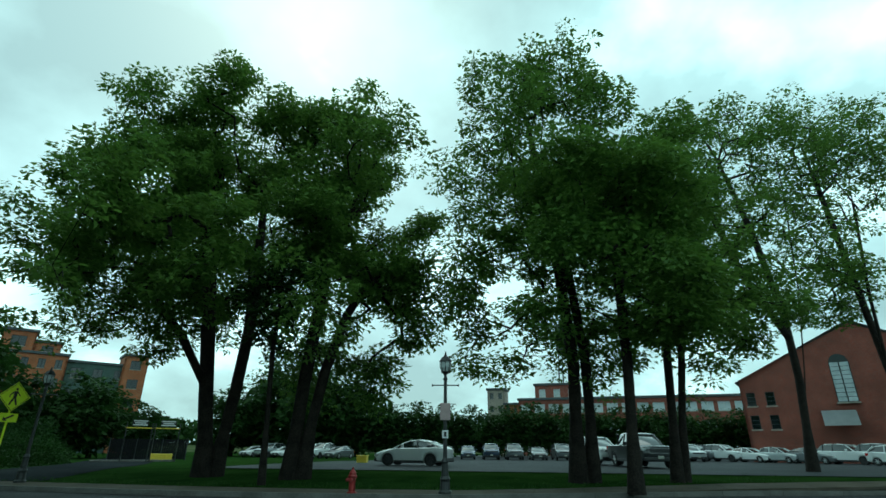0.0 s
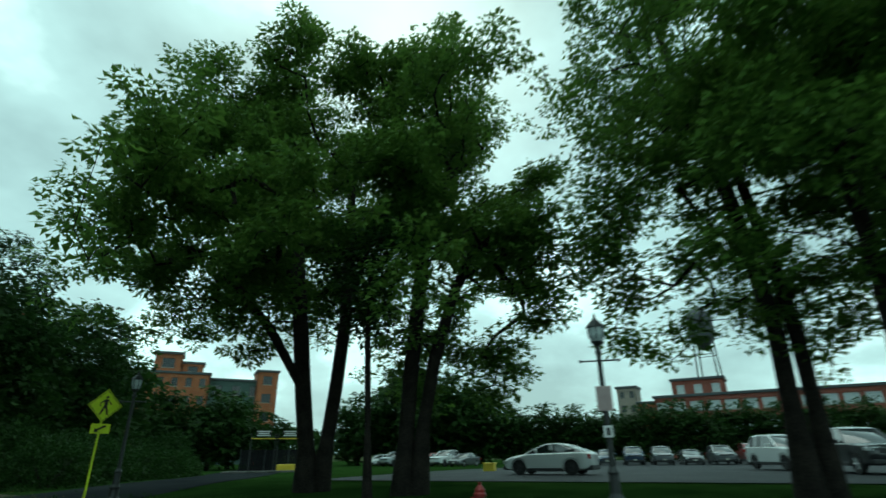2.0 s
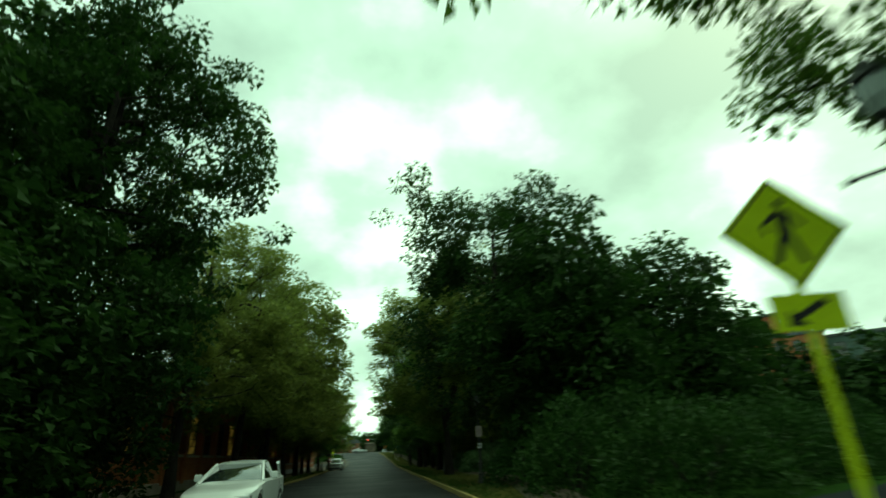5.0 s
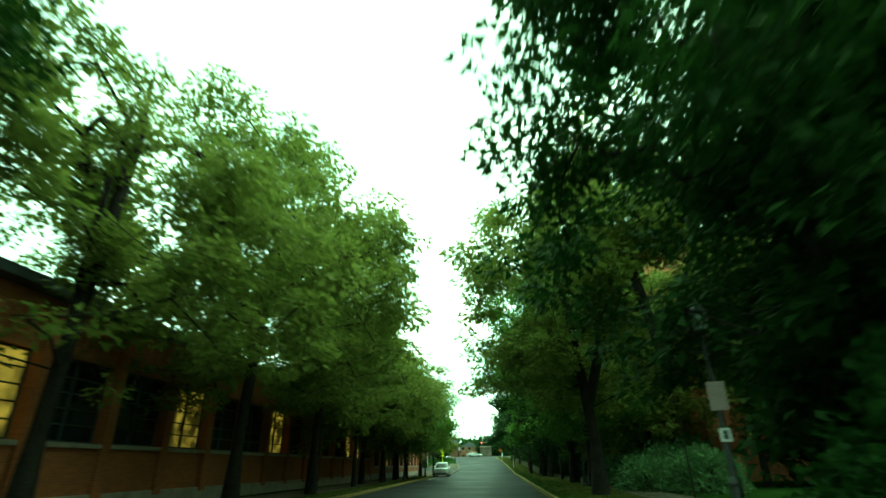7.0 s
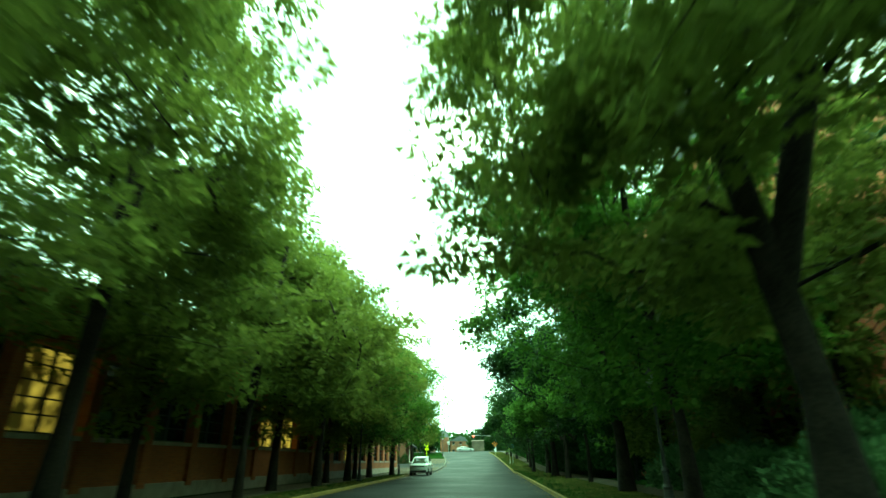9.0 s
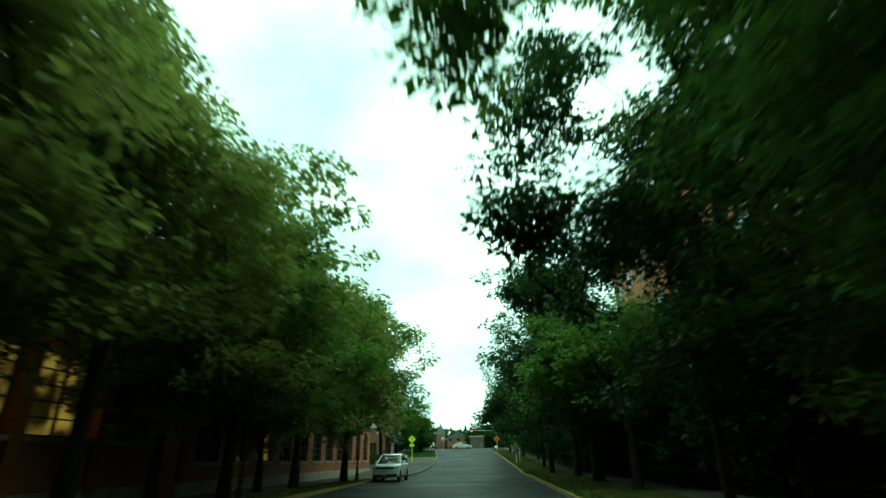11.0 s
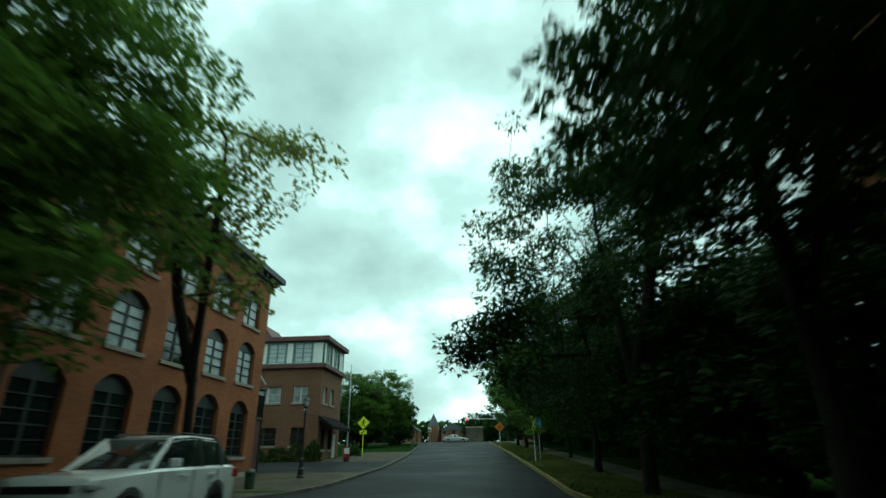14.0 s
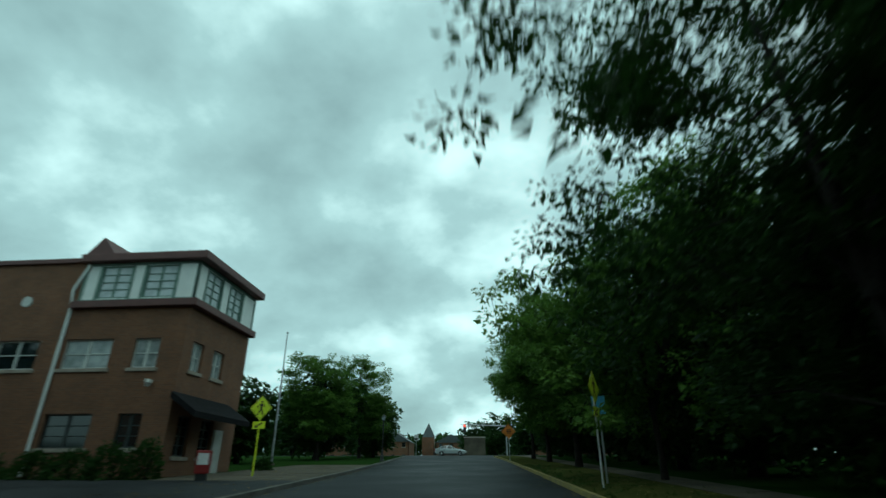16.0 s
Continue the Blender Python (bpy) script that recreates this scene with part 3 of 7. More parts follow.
PARK = "trees in the park by the car park"
tree(8.3, 10.9, 0.15, "large twin-stemmed ash with long boughs reaching over the road", LEAF, PARK, seed=3,
     stems=[[(0, 0, 0), (-0.1, 0.1, 1.4), (-0.3, 0.3, 3.4), (-0.4, 0.6, 5.8), (-0.6, 1.0, 9), (-0.6, 1.4, 13), (-0.4, 1.2, 15.5)], [(0.2, -0.34, 0), (0.3, -0.45, 1.6), (0.45, -0.6, 3.6), (0.8, -0.6, 6.2), (1.6, 0, 10), (2.4, 0.6, 14)], [(-0.3, 0.3, 3.4), (-1.8, 0.8, 5.4), (-3.6, 1.4, 7.0)]],
     lobes=balls(
         [(0.2, 3.3, 10.4, 2.6), (3.5, 0.6, 13.8, 2.6), (-1, 2.5, 16, 2.6), (-2, 0.8, 6.9, 2.4), (-2.5, 1.4, 12.5, 2.6), (4, 1.1, 8.1, 2.6), (1.3, -0.3, 11.2, 2.6), (2, 4.1, 13.5, 2.6), (2.4, 0.5, 6.2, 2.2), (-4.4, 0.2, 8.9, 2.6), (0, 4, 7.1, 2.4), (3.6, 1.3, 16.2, 2.4), (-2.9, 0.8, 16, 2.6), (-1.3, 4.6, 13.6, 2.6), (-3.3, 3, 9.9, 2.6), (3.4, 3, 9.7, 2.6)]
         + [(-7.4, -0.7, 6.6, 2), (-6.3, 2.7, 8.2, 2.2), (-3.3, 6, 6.3, 2), (-8.6, -1.9, 8.4, 1.9), (-3.6, 5.9, 8.7, 2.1), (-6.6, -2.6, 7.8, 1.9), (-9.4, -1.9, 6.5, 2), (-6.4, 2.7, 6.4, 2), (-4.1, 5.1, 6.8, 2), (-2.2, 6.7, 9.1, 1.6), (0.4, 7.6, 7.4, 1.7), (2.5, 6.4, 8.6, 1.7)]
         + [(-4, 2, 14.5, 2.2), (-5.5, 2.5, 12.4, 2), (-5, 1, 11, 2.2), (-3, 3.2, 16, 1.9), (-6.6, 1.6, 10.2, 1.7), (-7.3, 2.8, 8, 1.4), (-3.6, 0.6, 16.2, 1.8), (-5.6, 5.2, 6.2, 1.3), (-4.6, 6.6, 5.6, 1.2)]),
     clumps=1800, per_clump=60, leaf=0.22, spread=0.54, trunk_r=0.29, gap=0.25)
tree(7.9, 7.0, 0.15, "large twin-stemmed ash with a full rounded dark green crown", LEAF, PARK, seed=8,
     stems=[[(0, 0, 0), (0.1, 0, 1.6), (0.2, -0.1, 3.6), (0.4, -0.3, 6.5), (0.7, -0.5, 10), (0.8, -0.8, 14)], [(0.15, -0.42, 0), (0.25, -0.55, 2), (0.5, -0.85, 4.2), (0.8, -1.5, 6.6), (1.2, -2.6, 9)]],
     lobes=balls([(-2.6, -1.7, 6, 2.4), (-2, -2, 9.7, 2.6), (1.2, -4.1, 7.4, 2.6), (3.5, 0.1, 13.9, 2.6), (-2.6, 0.4, 13.2, 2.5), (4.2, -2, 8.6, 2.6), (0.1, -1.3, 15.3, 2.6), (1.7, -0.2, 6.4, 2.2), (-2.2, -3.2, 12.6, 2.5), (2.8, 0.3, 10.4, 2.6), (3.3, -2.9, 12.6, 2.6), (3.8, -1.2, 15.8, 2.4), (-3.4, -0.6, 8.5, 2.5), (-1.2, 0.7, 10.4, 2.6), (1.8, -3.4, 4.6, 1.5), (3, 0.6, 4.4, 1.8), (2.6, -1.6, 3.8, 1.7), (3.6, 2.4, 5, 1.8), (0.5, -2.8, 15, 1.8), (0.3, -1, 16.6, 2), (0.6, -4.2, 11.5, 1.7), (1, -5.2, 8, 1.8), (0.5, -4.8, 9.5, 1.6), (2, 1.5, 16.8, 1.8), (-0.6, 1, 15.8, 2)]),
     clumps=1250, per_clump=60, leaf=0.22, spread=0.54, trunk_r=0.26, gap=0.24)
tree(5.6, 6.9, 0.1, "slender young stem among the larger trees", LEAF_C, PARK, seed=5,
     stems=[[(0, 0, 0), (0.05, 0.1, 2), (0.0, 0.2, 4.5), (0.1, 0.2, 7)]], lobes=[(0.1, 0.2, 6.6, 1.7, 1.7, 2.0)], clumps=60, per_clump=44, trunk_r=0.09)
tree(8.4, -3.8, 0.2, "tall twin-stemmed ash with a loose open top", LEAF, PARK, seed=11,
     stems=[[(0, 0, 0), (0, -0.05, 2), (0.05, -0.15, 4.2), (0.2, 0.1, 8), (0.6, 0.6, 12), (1.2, 1.0, 16.4)], [(0.15, -0.5, 0), (0.2, -0.6, 2), (0.1, -0.6, 4.5), (-0.4, -0.2, 8), (-0.8, 0.4, 13)]],
     lobes=balls([(-0.6, -1.9, 14.8, 2.4), (2.2, 1.8, 15.3, 2.5), (-0.7, 0, 11.2, 2.6), (1.9, 0, 6.7, 2.4), (-1.8, 2.2, 7.2, 2.5), (1.8, 2.4, 10, 2.6), (0.5, -0.5, 17.7, 2.5), (-2.5, 1.3, 13.3, 2.5), (-0.9, -2.2, 9.6, 2.4), (1.9, -0.7, 11.9, 2.6), (1.1, 2.1, 17.8, 2.5), (1.2, 3, 13.7, 2.5), (2.1, -1.6, 15.4, 2.5), (-2.1, 2.2, 9.7, 2.5), (1.6, 2.8, 4.6, 1.4), (-1.5, 4.2, 5.6, 1.3), (-1, 3.2, 4.6, 1.3), (0, 1.2, 4.4, 1.6), (0.6, -0.4, 4.2, 1.6), (-1.2, 4, 7.4, 1.5)]),
     clumps=790, per_clump=52, leaf=0.22, spread=0.52, trunk_r=0.22, gap=0.13)
tree(5.3, -5.2, 0.1, "leaning ash by the pavement with a dense low crown", LEAF, PARK, seed=14,
     stems=[[(0, 0, 0), (0.05, -0.1, 1.8), (0.0, -0.2, 3.8), (-0.3, -0.2, 6), (-0.6, -0.2, 9)]],
     lobes=[(-1.0, 0.9, 10.2, 2.0, 2.0, 1.3), (-0.7, -1.6, 9.2, 2.0, 1.6, 2.0), (-1.1, 1.1, 7.7, 1.9, 1.9, 1.5), (-0.8, -1.5, 5.8, 2.1, 1.7, 1.7), (-1.0, 1.2, 5.2, 1.9, 1.7, 1.2)], clumps=360, per_clump=74, leaf=0.22, trunk_r=0.16, gap=0.13)
tree(8.9, -7.2, 0.2, "ash with twin thin stems and a dense crown", LEAF, PARK, seed=17,
     stems=[[(0, 0, 0), (0.05, -0.15, 2), (0.05, -0.3, 4.5), (0.2, -0.3, 8), (0.6, -0.3, 12), (1.2, -0.3, 15)], [(0.2, -0.3, 0), (0.3, -0.55, 2.2), (0.5, -1.0, 5), (0.8, -1.9, 9)]],
     lobes=balls([(2, -2.1, 14.2, 2.4), (0.3, 1.4, 10.8, 2.6), (2.5, -0.2, 6.6, 2.3), (-1.3, 1.5, 6.2, 2.3), (1, -3.4, 10.2, 2.6), (-1.7, -2, 8.6, 2.6), (-0.9, 2, 14.2, 2.4), (2.8, 0.4, 13.2, 2.5), (1.1, -3.5, 6.4, 2.4), (-1.1, -1.6, 12.2, 2.6), (2.6, -0.6, 9.7, 2.6), (-2, -2.2, 6.4, 2.3), (-1.4, 1.9, 9.2, 2.6), (0.4, -1.5, 4.6, 1.6), (0.6, -3.6, 4.8, 1.6), (1.4, 1, 4, 1.4)]), clumps=680, per_clump=54, leaf=0.22, spread=0.54, trunk_r=0.15, gap=0.24)
tree(17.6, -15.4, 0.36, "tall open ash with dark forking limbs and thin foliage", LEAF, PARK, seed=21,
     stems=[[(0, 0, 0), (0.1, -0.2, 2), (0.2, -0.45, 4.5), (0.1, -0.4, 8), (0.2, 0.2, 13), (1.0, 0.8, 18), (1.6, 1.4, 21)], [(0.1, -0.2, 1.9), (0.4, -0.9, 5), (-0.4, -1.2, 9), (-1.4, -1.2, 14), (-2.2, -1.0, 18)], [(0.1, -0.4, 6.5), (-0.4, 1.4, 10), (-0.8, 2.8, 15)]],
     lobes=[(2.3, 1.6, 20.6, 3.0, 3.6, 2.8), (-1.2, 3.4, 16.2, 3.0, 2.2, 3.6), (-2.7, -1.1, 15.8, 3.0, 2.5, 3.7), (3.0, 0.8, 14.8, 2.7, 3.2, 3.2), (-0.5, 3.4, 10.2, 3.1, 2.1, 2.6), (-3.1, -0.4, 10.2, 2.9, 2.9, 2.5), (3.0, 0.6, 9.6, 2.7, 3.1, 2.1)], clumps=720, per_clump=30, leaf=0.24, spread=0.55, trunk_r=0.19, gap=0.06)
tree(19.0, -21.0, 0.36, "tall airy ash at the edge of the car park", LEAF, PARK, seed=22,
     stems=[[(0, 0, 0), (0.1, 0, 2.4), (0.4, 0.1, 6), (0.8, 0.2, 11), (1.4, 0.2, 16), (2.0, 0.2, 20.5)], [(0.3, 0.1, 4.5), (-0.4, 0.3, 9), (-1.6, 0.4, 14)]],
     lobes=[(2.4, 1.0, 21.4, 3.1, 2.5, 2.6), (2.2, -2.7, 20.0, 2.9, 2.0, 3.4), (2.8, 0.8, 17.2, 2.4, 3.1, 2.4), (-2.3, 0.4, 16.7, 2.6, 2.2, 4.0), (2.5, -0.1, 12.9, 2.9, 3.4, 2.4), (1.5, 1.1, 9.4, 3.6, 2.5, 2.0)], clumps=600, per_clump=30, leaf=0.24, spread=0.55, trunk_r=0.18, gap=0.06)

# street trees; some are grown once and set out again along the kerbs
STREET = "street trees along the kerbs"
BROAD = tree(-15, 163, 0.1, "broad green street tree arching over the road", LEAF, STREET, seed=31,
             stems=[[(0, 0, 0), (-0.05, 0, 2), (-0.2, 0.1, 4), (-0.6, 0.1, 7), (-0.9, 0, 11), (-1.0, 0, 14)]],
             lobes=[(-1.2, 0, 11.2, 5.2, 5.2, 5.4), (-2.6, 0.6, 7.8, 3.8, 4.0, 2.6), (1.2, -0.6, 8.0, 3.8, 4.0, 2.8), (0.6, 0, 5.0, 4.0, 4.2, 1.9)], clumps=620, per_clump=64, leaf=0.29, gap=0.06, trunk_r=0.2)
ROUND = tree(-8.6, 69.8, 0.1, "rounded yellow-green street tree on the verge", LEAF_B, STREET, seed=43,
             stems=[[(0, 0, 0), (0.0, 0, 1.8), (0.1, 0, 3.4), (0.2, 0, 6), (0.1, 0, 9)]],
             lobes=[(0.2, 0, 8.4, 3.9, 4.4, 3.8), (0.8, 0, 5.8, 3.2, 3.6, 2.0), (0, 0, 4.2, 3.2, 3.6, 1.7)], clumps=420, per_clump=52, leaf=0.29, trunk_r=0.16)
for ob, x, y, turn, size, tall in (
        (BROAD, 6.6, 146.5, 0, 0.75, 0.9), (BROAD, 6.0, 158, 50, 0.75, 0.9), (BROAD, 5.5, 168, 80, 0.75, 1.0), (BROAD, -13.5, 173, 70, 0.75, 0.9),
        (ROUND, -8.9, 59.8, 10, 0.8, 1.15), (ROUND, 11.8, 60.5, 130, 0.85, 1.3), (ROUND, 14.8, 57.0, 20, 0.8, 1.3), (ROUND, -8.8, 79.0, 100, 0.85, 1.0), (ROUND, -9.0, 87.2, 250, 0.8, 0.95)):
    copy_thing(ob, at_grade(x, y, turn, size, tall))
BROAD.matrix_world = at_grade(-15, 163, 0, 0.72, 0.85)
tree(-7.3, 107.0, 0.1, "half-bare street tree with thin autumn foliage", LEAF_B, STREET, seed=51,
     stems=[[(0, 0, 0), (-0.05, -0.1, 2), (-0.1, -0.3, 4.2), (0.1, -0.7, 7), (0.4, -1.2, 10)], [(-0.1, -0.2, 3.4), (-0.8, -0.6, 6), (-1.4, -0.9, 9.5)]],
     lobes=[(0.4, -1.4, 9.4, 2.2, 1.8, 2.4), (-1.2, -1.2, 8.8, 2.0, 1.8, 2.6), (0.8, -0.9, 6.6, 1.6, 1.4, 1.2), (1.9, -0.8, 10.2, 1.9, 1.8, 1.6), (1.4, 0.6, 11.6, 1.7, 1.6, 1.4)], clumps=150, per_clump=26, trunk_r=0.17)
tree(8.3, 48.2, 0.1, "big dark-limbed street tree with an airy yellow-green top", LEAF_B, STREET, seed=57,
     stems=[[(0, 0, 0), (0, 0.1, 2.5), (-0.1, 0.2, 5.2), (0, 0.5, 8), (0.1, 0.7, 12)], [(-0.1, 0.2, 4.9), (-0.4, 0.9, 8), (-0.5, 1.7, 11)], [(-0.1, 0.2, 4.9), (1.0, 0.0, 7.5), (2.3, -0.2, 10.5)]],
     lobes=[(0, 0.6, 12.4, 4.4, 4.4, 4.0), (-2.0, 0.8, 11.0, 3.6, 3.6, 3.8), (2.6, -0.2, 10.4, 3.4, 3.6, 3.6)], clumps=470, per_clump=50, leaf=0.26, spread=0.58, gap=0.1, trunk_r=0.2)


def kerb_tree(x, y, label, leaf_material, seed, boughs, lean=(-0.6, 0.0), trunk_r=0.2, clumps=520, gap=0.05, per_clump=62, leaf=0.29):
    """A street tree whose trunk parts under a crown of uneven boughs."""
    lx, ly = lean
    top = max(q[2] for q in boughs) - 1.0
    stems = [[(0, 0, 0), (0.02, 0, 1.9), (lx * 0.15, ly * 0.15, 3.4), (lx * 0.5, ly * 0.5, top * 0.5), (lx, ly, top * 0.75), (lx * 0.9, ly * 0.9, top)],
             [(lx * 0.15, ly * 0.15, 3.4), (0.5 - lx * 0.3, -0.4, top * 0.5), (1.1 - lx * 0.4, -0.8, top * 0.78)]]
    return tree(x, y, 0.1, label, leaf_material, STREET, seed=seed, stems=stems, lobes=balls(boughs), clumps=clumps, per_clump=per_clump, leaf=leaf, gap=gap, trunk_r=trunk_r)


# LEAF_C: the blackness low in this crown is partly shade, put into leaf colour
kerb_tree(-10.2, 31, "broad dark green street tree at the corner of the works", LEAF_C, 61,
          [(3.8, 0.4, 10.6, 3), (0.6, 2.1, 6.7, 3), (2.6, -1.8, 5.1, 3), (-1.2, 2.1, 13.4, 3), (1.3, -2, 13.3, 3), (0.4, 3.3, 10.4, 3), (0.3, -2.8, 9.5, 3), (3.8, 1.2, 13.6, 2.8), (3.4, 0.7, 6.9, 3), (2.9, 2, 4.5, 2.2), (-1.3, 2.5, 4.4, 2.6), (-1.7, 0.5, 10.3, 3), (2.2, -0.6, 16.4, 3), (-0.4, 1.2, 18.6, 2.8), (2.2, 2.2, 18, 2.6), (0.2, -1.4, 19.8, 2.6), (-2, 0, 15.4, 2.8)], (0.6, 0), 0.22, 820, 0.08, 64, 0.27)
kerb_tree(-8.6, 39.5, "yellow-green street tree close to the brick works", LEAF_B, 62,
          [(1.5, 0.5, 8.8, 3), (0.3, -2.1, 6, 3), (0.7, 2.9, 6, 3), (4.4, 0.2, 6, 3), (-1.1, -2.8, 9.7, 3), (0.8, 3.4, 10.5, 3), (-1.8, -0.9, 12, 2.6), (-2, 1.3, 7.3, 3), (2.6, -2.6, 6.9, 2.6), (3.8, 2.2, 8.4, 2.6), (-2.3, -1, 5.3, 2.2), (-0.9, -3.5, 13.7, 1.7)], (0.6, 0), 0.19, 440, 0.26, 66, 0.24)
kerb_tree(-7.8, 47.5, "tall leafy yellow-green street tree with boughs over the kerb", LEAF_B, 63,
          [(1, -0.5, 6, 3), (-0.2, 1.1, 14.2, 3), (1.6, -2.1, 10.5, 3), (0, 3.1, 10, 3), (3.5, 2.6, 7.5, 3), (-2, -1.7, 10.2, 3), (4.2, -1.8, 6.3, 3), (-1.9, 1.4, 6, 3), (-1.8, -2.4, 6, 3), (-0.2, -2.9, 13, 3), (2.8, 2.5, 6, 3), (1, -3.3, 8, 3), (4.3, 1.6, 9.9, 2.4), (5.4, -0.5, 9.2, 1.8), (4.4, 2.5, 11.2, 2), (6.4, -2.8, 7.6, 1.2)], (0.6, 0), 0.2, 640, 0.18, 72, 0.25)
kerb_tree(-7.6, 55.4, "tall yellow-green street tree over the far lane", LEAF_B, 64,
          [(0.5, -2.9, 10.2, 3), (0, 2.7, 11, 3), (0.3, -2.4, 6, 3), (1.2, 3, 6.8, 3), (0.1, -0.6, 13.4, 3), (-1.9, 0.8, 6, 3), (2.9, -0.6, 6, 3), (-2.1, 0.9, 8.8, 3), (-0.3, 2.6, 13.5, 3), (-2, -2.4, 11.5, 2.6), (1.9, -0.1, 8.6, 3), (0.3, -4, 14.1, 2.2), (3.4, -2.4, 12.6, 2), (2.8, 0.6, 14.4, 2.2)], (0.5, 0), 0.19, 520, 0.18, 70, 0.25)
kerb_tree(-7.9, 64.8, "rounded yellow-green street tree on the leaf-strewn verge", LEAF_B, 65,
          [(-0.1, -0.5, 7.8, 3), (1.5, 3.1, 6, 3), (-1.2, 2.3, 10.5, 3), (3.1, -1.9, 6, 3), (-0.5, -0.5, 11.4, 3), (-1.4, 0.2, 6, 3), (0.1, -3, 9.9, 3), (0.2, -3.5, 6, 3), (3.6, 1.7, 6.8, 2.6), (1.1, 3.3, 9, 3)], (0.4, 0), 0.17, 460, 0.18, 68, 0.25)
kerb_tree(-8, 74.5, "broad yellow-green street tree shading the works", LEAF_B, 66,
          [(-1.2, 0.4, 6.6, 3), (0.6, -1.8, 9.8, 3), (-1.3, 1.1, 12.5, 3), (3.1, -1.6, 6.1, 3), (2.4, 2.5, 6, 3), (0.5, 3.1, 9.8, 3), (-1.9, -2.3, 11.4, 3), (-0.9, -2.1, 6, 3), (-1.6, 2.7, 5.6, 2.6), (-1.9, -2.2, 8.7, 3), (2.8, 1.1, 7.4, 3), (0.4, -3.6, 7.4, 2.6)], (0.5, 0), 0.18, 520, 0.17, 70, 0.25)
kerb_tree(-8.5, 83, "bushy yellow-green street tree where works and mill meet", LEAF, 67,
          [(0.8, -1.3, 8, 3), (0.6, 2.8, 5.5, 3), (3.3, -0.3, 5.2, 3), (-0.5, -0.2, 10.8, 3), (0.2, -2.1, 5.1, 3), (0.2, 2, 8.2, 2.4), (0, -3.6, 10, 2.6), (-1.3, 0.7, 5.5, 3), (2.6, -2.8, 6.4, 3), (2.8, -1.4, 9.9, 1.7)], (0.5, 0), 0.17, 540, 0.1, 68, 0.26)
kerb_tree(-8.7, 91, "street tree spreading low over the kerb", LEAF_B, 68,
          [(0.4, 2.1, 4.8, 3), (1.1, -0.6, 8.8, 3), (3.4, -1.4, 4.7, 3), (-1, -2.7, 5.1, 3), (-0.5, 2.9, 8.2, 3), (4.1, 1, 6.4, 3), (-1.2, 1.1, 10.8, 3), (-0.1, -3.2, 7.7, 3), (-0.8, -3.3, 10.7, 2.2), (2.3, 2.1, 9, 2.6), (-1.2, 0.7, 6.5, 3), (3, -2.8, 6.9, 2.6)], (0.6, 0), 0.17, 600, 0.1, 70, 0.26)
kerb_tree(-8.1, 98.6, "green street tree before the arched mill windows", LEAF, 69,
          [(0.4, 2.4, 8.4, 2.2), (0.3, -2.1, 9, 3), (2.5, -0.9, 5.2, 3), (-0.8, 0.1, 4.8, 3), (-0.1, 2.9, 10.6, 3), (1, -3.4, 5.8, 3), (2.8, -0.1, 8.2, 3), (-0.7, -0.3, 10.9, 2.6), (-1.2, 0, 7.5, 3), (-0.4, -3.2, 11.3, 1.7), (-1.4, -3, 4.3, 1.7)], (0.5, -0.3), 0.17, 560, 0.1, 72, 0.25)
kerb_tree(7.4, 36.5, "dark green street tree hanging over the pavement", LEAF_C, 70,
          [(-1.5, -0.5, 10, 3), (-2.6, 1.9, 5.3, 3), (-1, -3.2, 5.4, 3), (0.4, 2.2, 12.7, 3), (1.5, 1.9, 6.4, 3), (-1.5, 2.8, 9.8, 3), (1.4, -1.2, 9, 3), (-3.7, -0.5, 12.3, 3), (-3.5, -2, 7.1, 3), (-0.8, -3.1, 9.2, 3), (1.4, -1, 5.3, 3), (2, -1.2, 12.5, 2.2)], (-0.8, 0), 0.2, 540, 0.21, 66, 0.25)
kerb_tree(5.9, 52, "yellow-green street tree with a stout dark forked trunk", LEAF_B, 71,
          [(0.6, -2.2, 11.5, 3), (1.2, -0.3, 5.4, 3), (-3.3, 0.7, 8.3, 3), (-3.8, 0.4, 6.5, 2.3), (0.1, 2.3, 13.5, 3), (1.8, 2.9, 8.4, 3), (-1.3, -2.7, 7.4, 3), (2.7, 0.1, 13.4, 3), (-2.9, 2.2, 11.9, 3), (-0.6, 3.1, 5.9, 3), (-3.4, -1.9, 9.7, 3), (2.5, -0.9, 9.4, 3), (-2.1, 0.4, 5.3, 3)], (-0.7, 0.2), 0.23, 560, 0.19, 68, 0.26)
kerb_tree(7, 60.5, "mid-sized green street tree behind the lamp", LEAF, 72,
          [(0.3, 2.8, 8.8, 3), (-2.7, -0.9, 7.6, 3), (1, -1.7, 10.2, 3), (-0.2, -2, 5, 3), (0.3, 3.3, 5.1, 3), (-3.8, -0.6, 10.5, 2.6), (-2.3, 2.2, 10.5, 3), (1.7, 0.1, 5.5, 3), (-2.6, 1.8, 6.4, 3), (-1.6, -3.3, 11, 2.6)], (-0.6, 0), 0.16, 460, 0.12, 66, 0.26)
kerb_tree(7, 68, "broad green street tree before the tall mill", LEAF, 73,
          [(2.4, 0.5, 12.1, 3), (-1.4, -2.3, 5.4, 3), (-1.9, 2.5, 9, 3), (-2, -2.7, 11.4, 3), (2.2, 0.1, 6.1, 3), (-0.5, 2.3, 4.8, 3), (-1, 2.3, 12.4, 3), (-0.1, -2.7, 8.8, 3), (1, 3.1, 8.9, 3), (-4.1, 0.2, 7.1, 3), (1.7, -2.3, 12.4, 3), (-4.1, 0, 12.8, 2.6)], (-0.8, 0), 0.22, 440, 0.25, 66, 0.25)
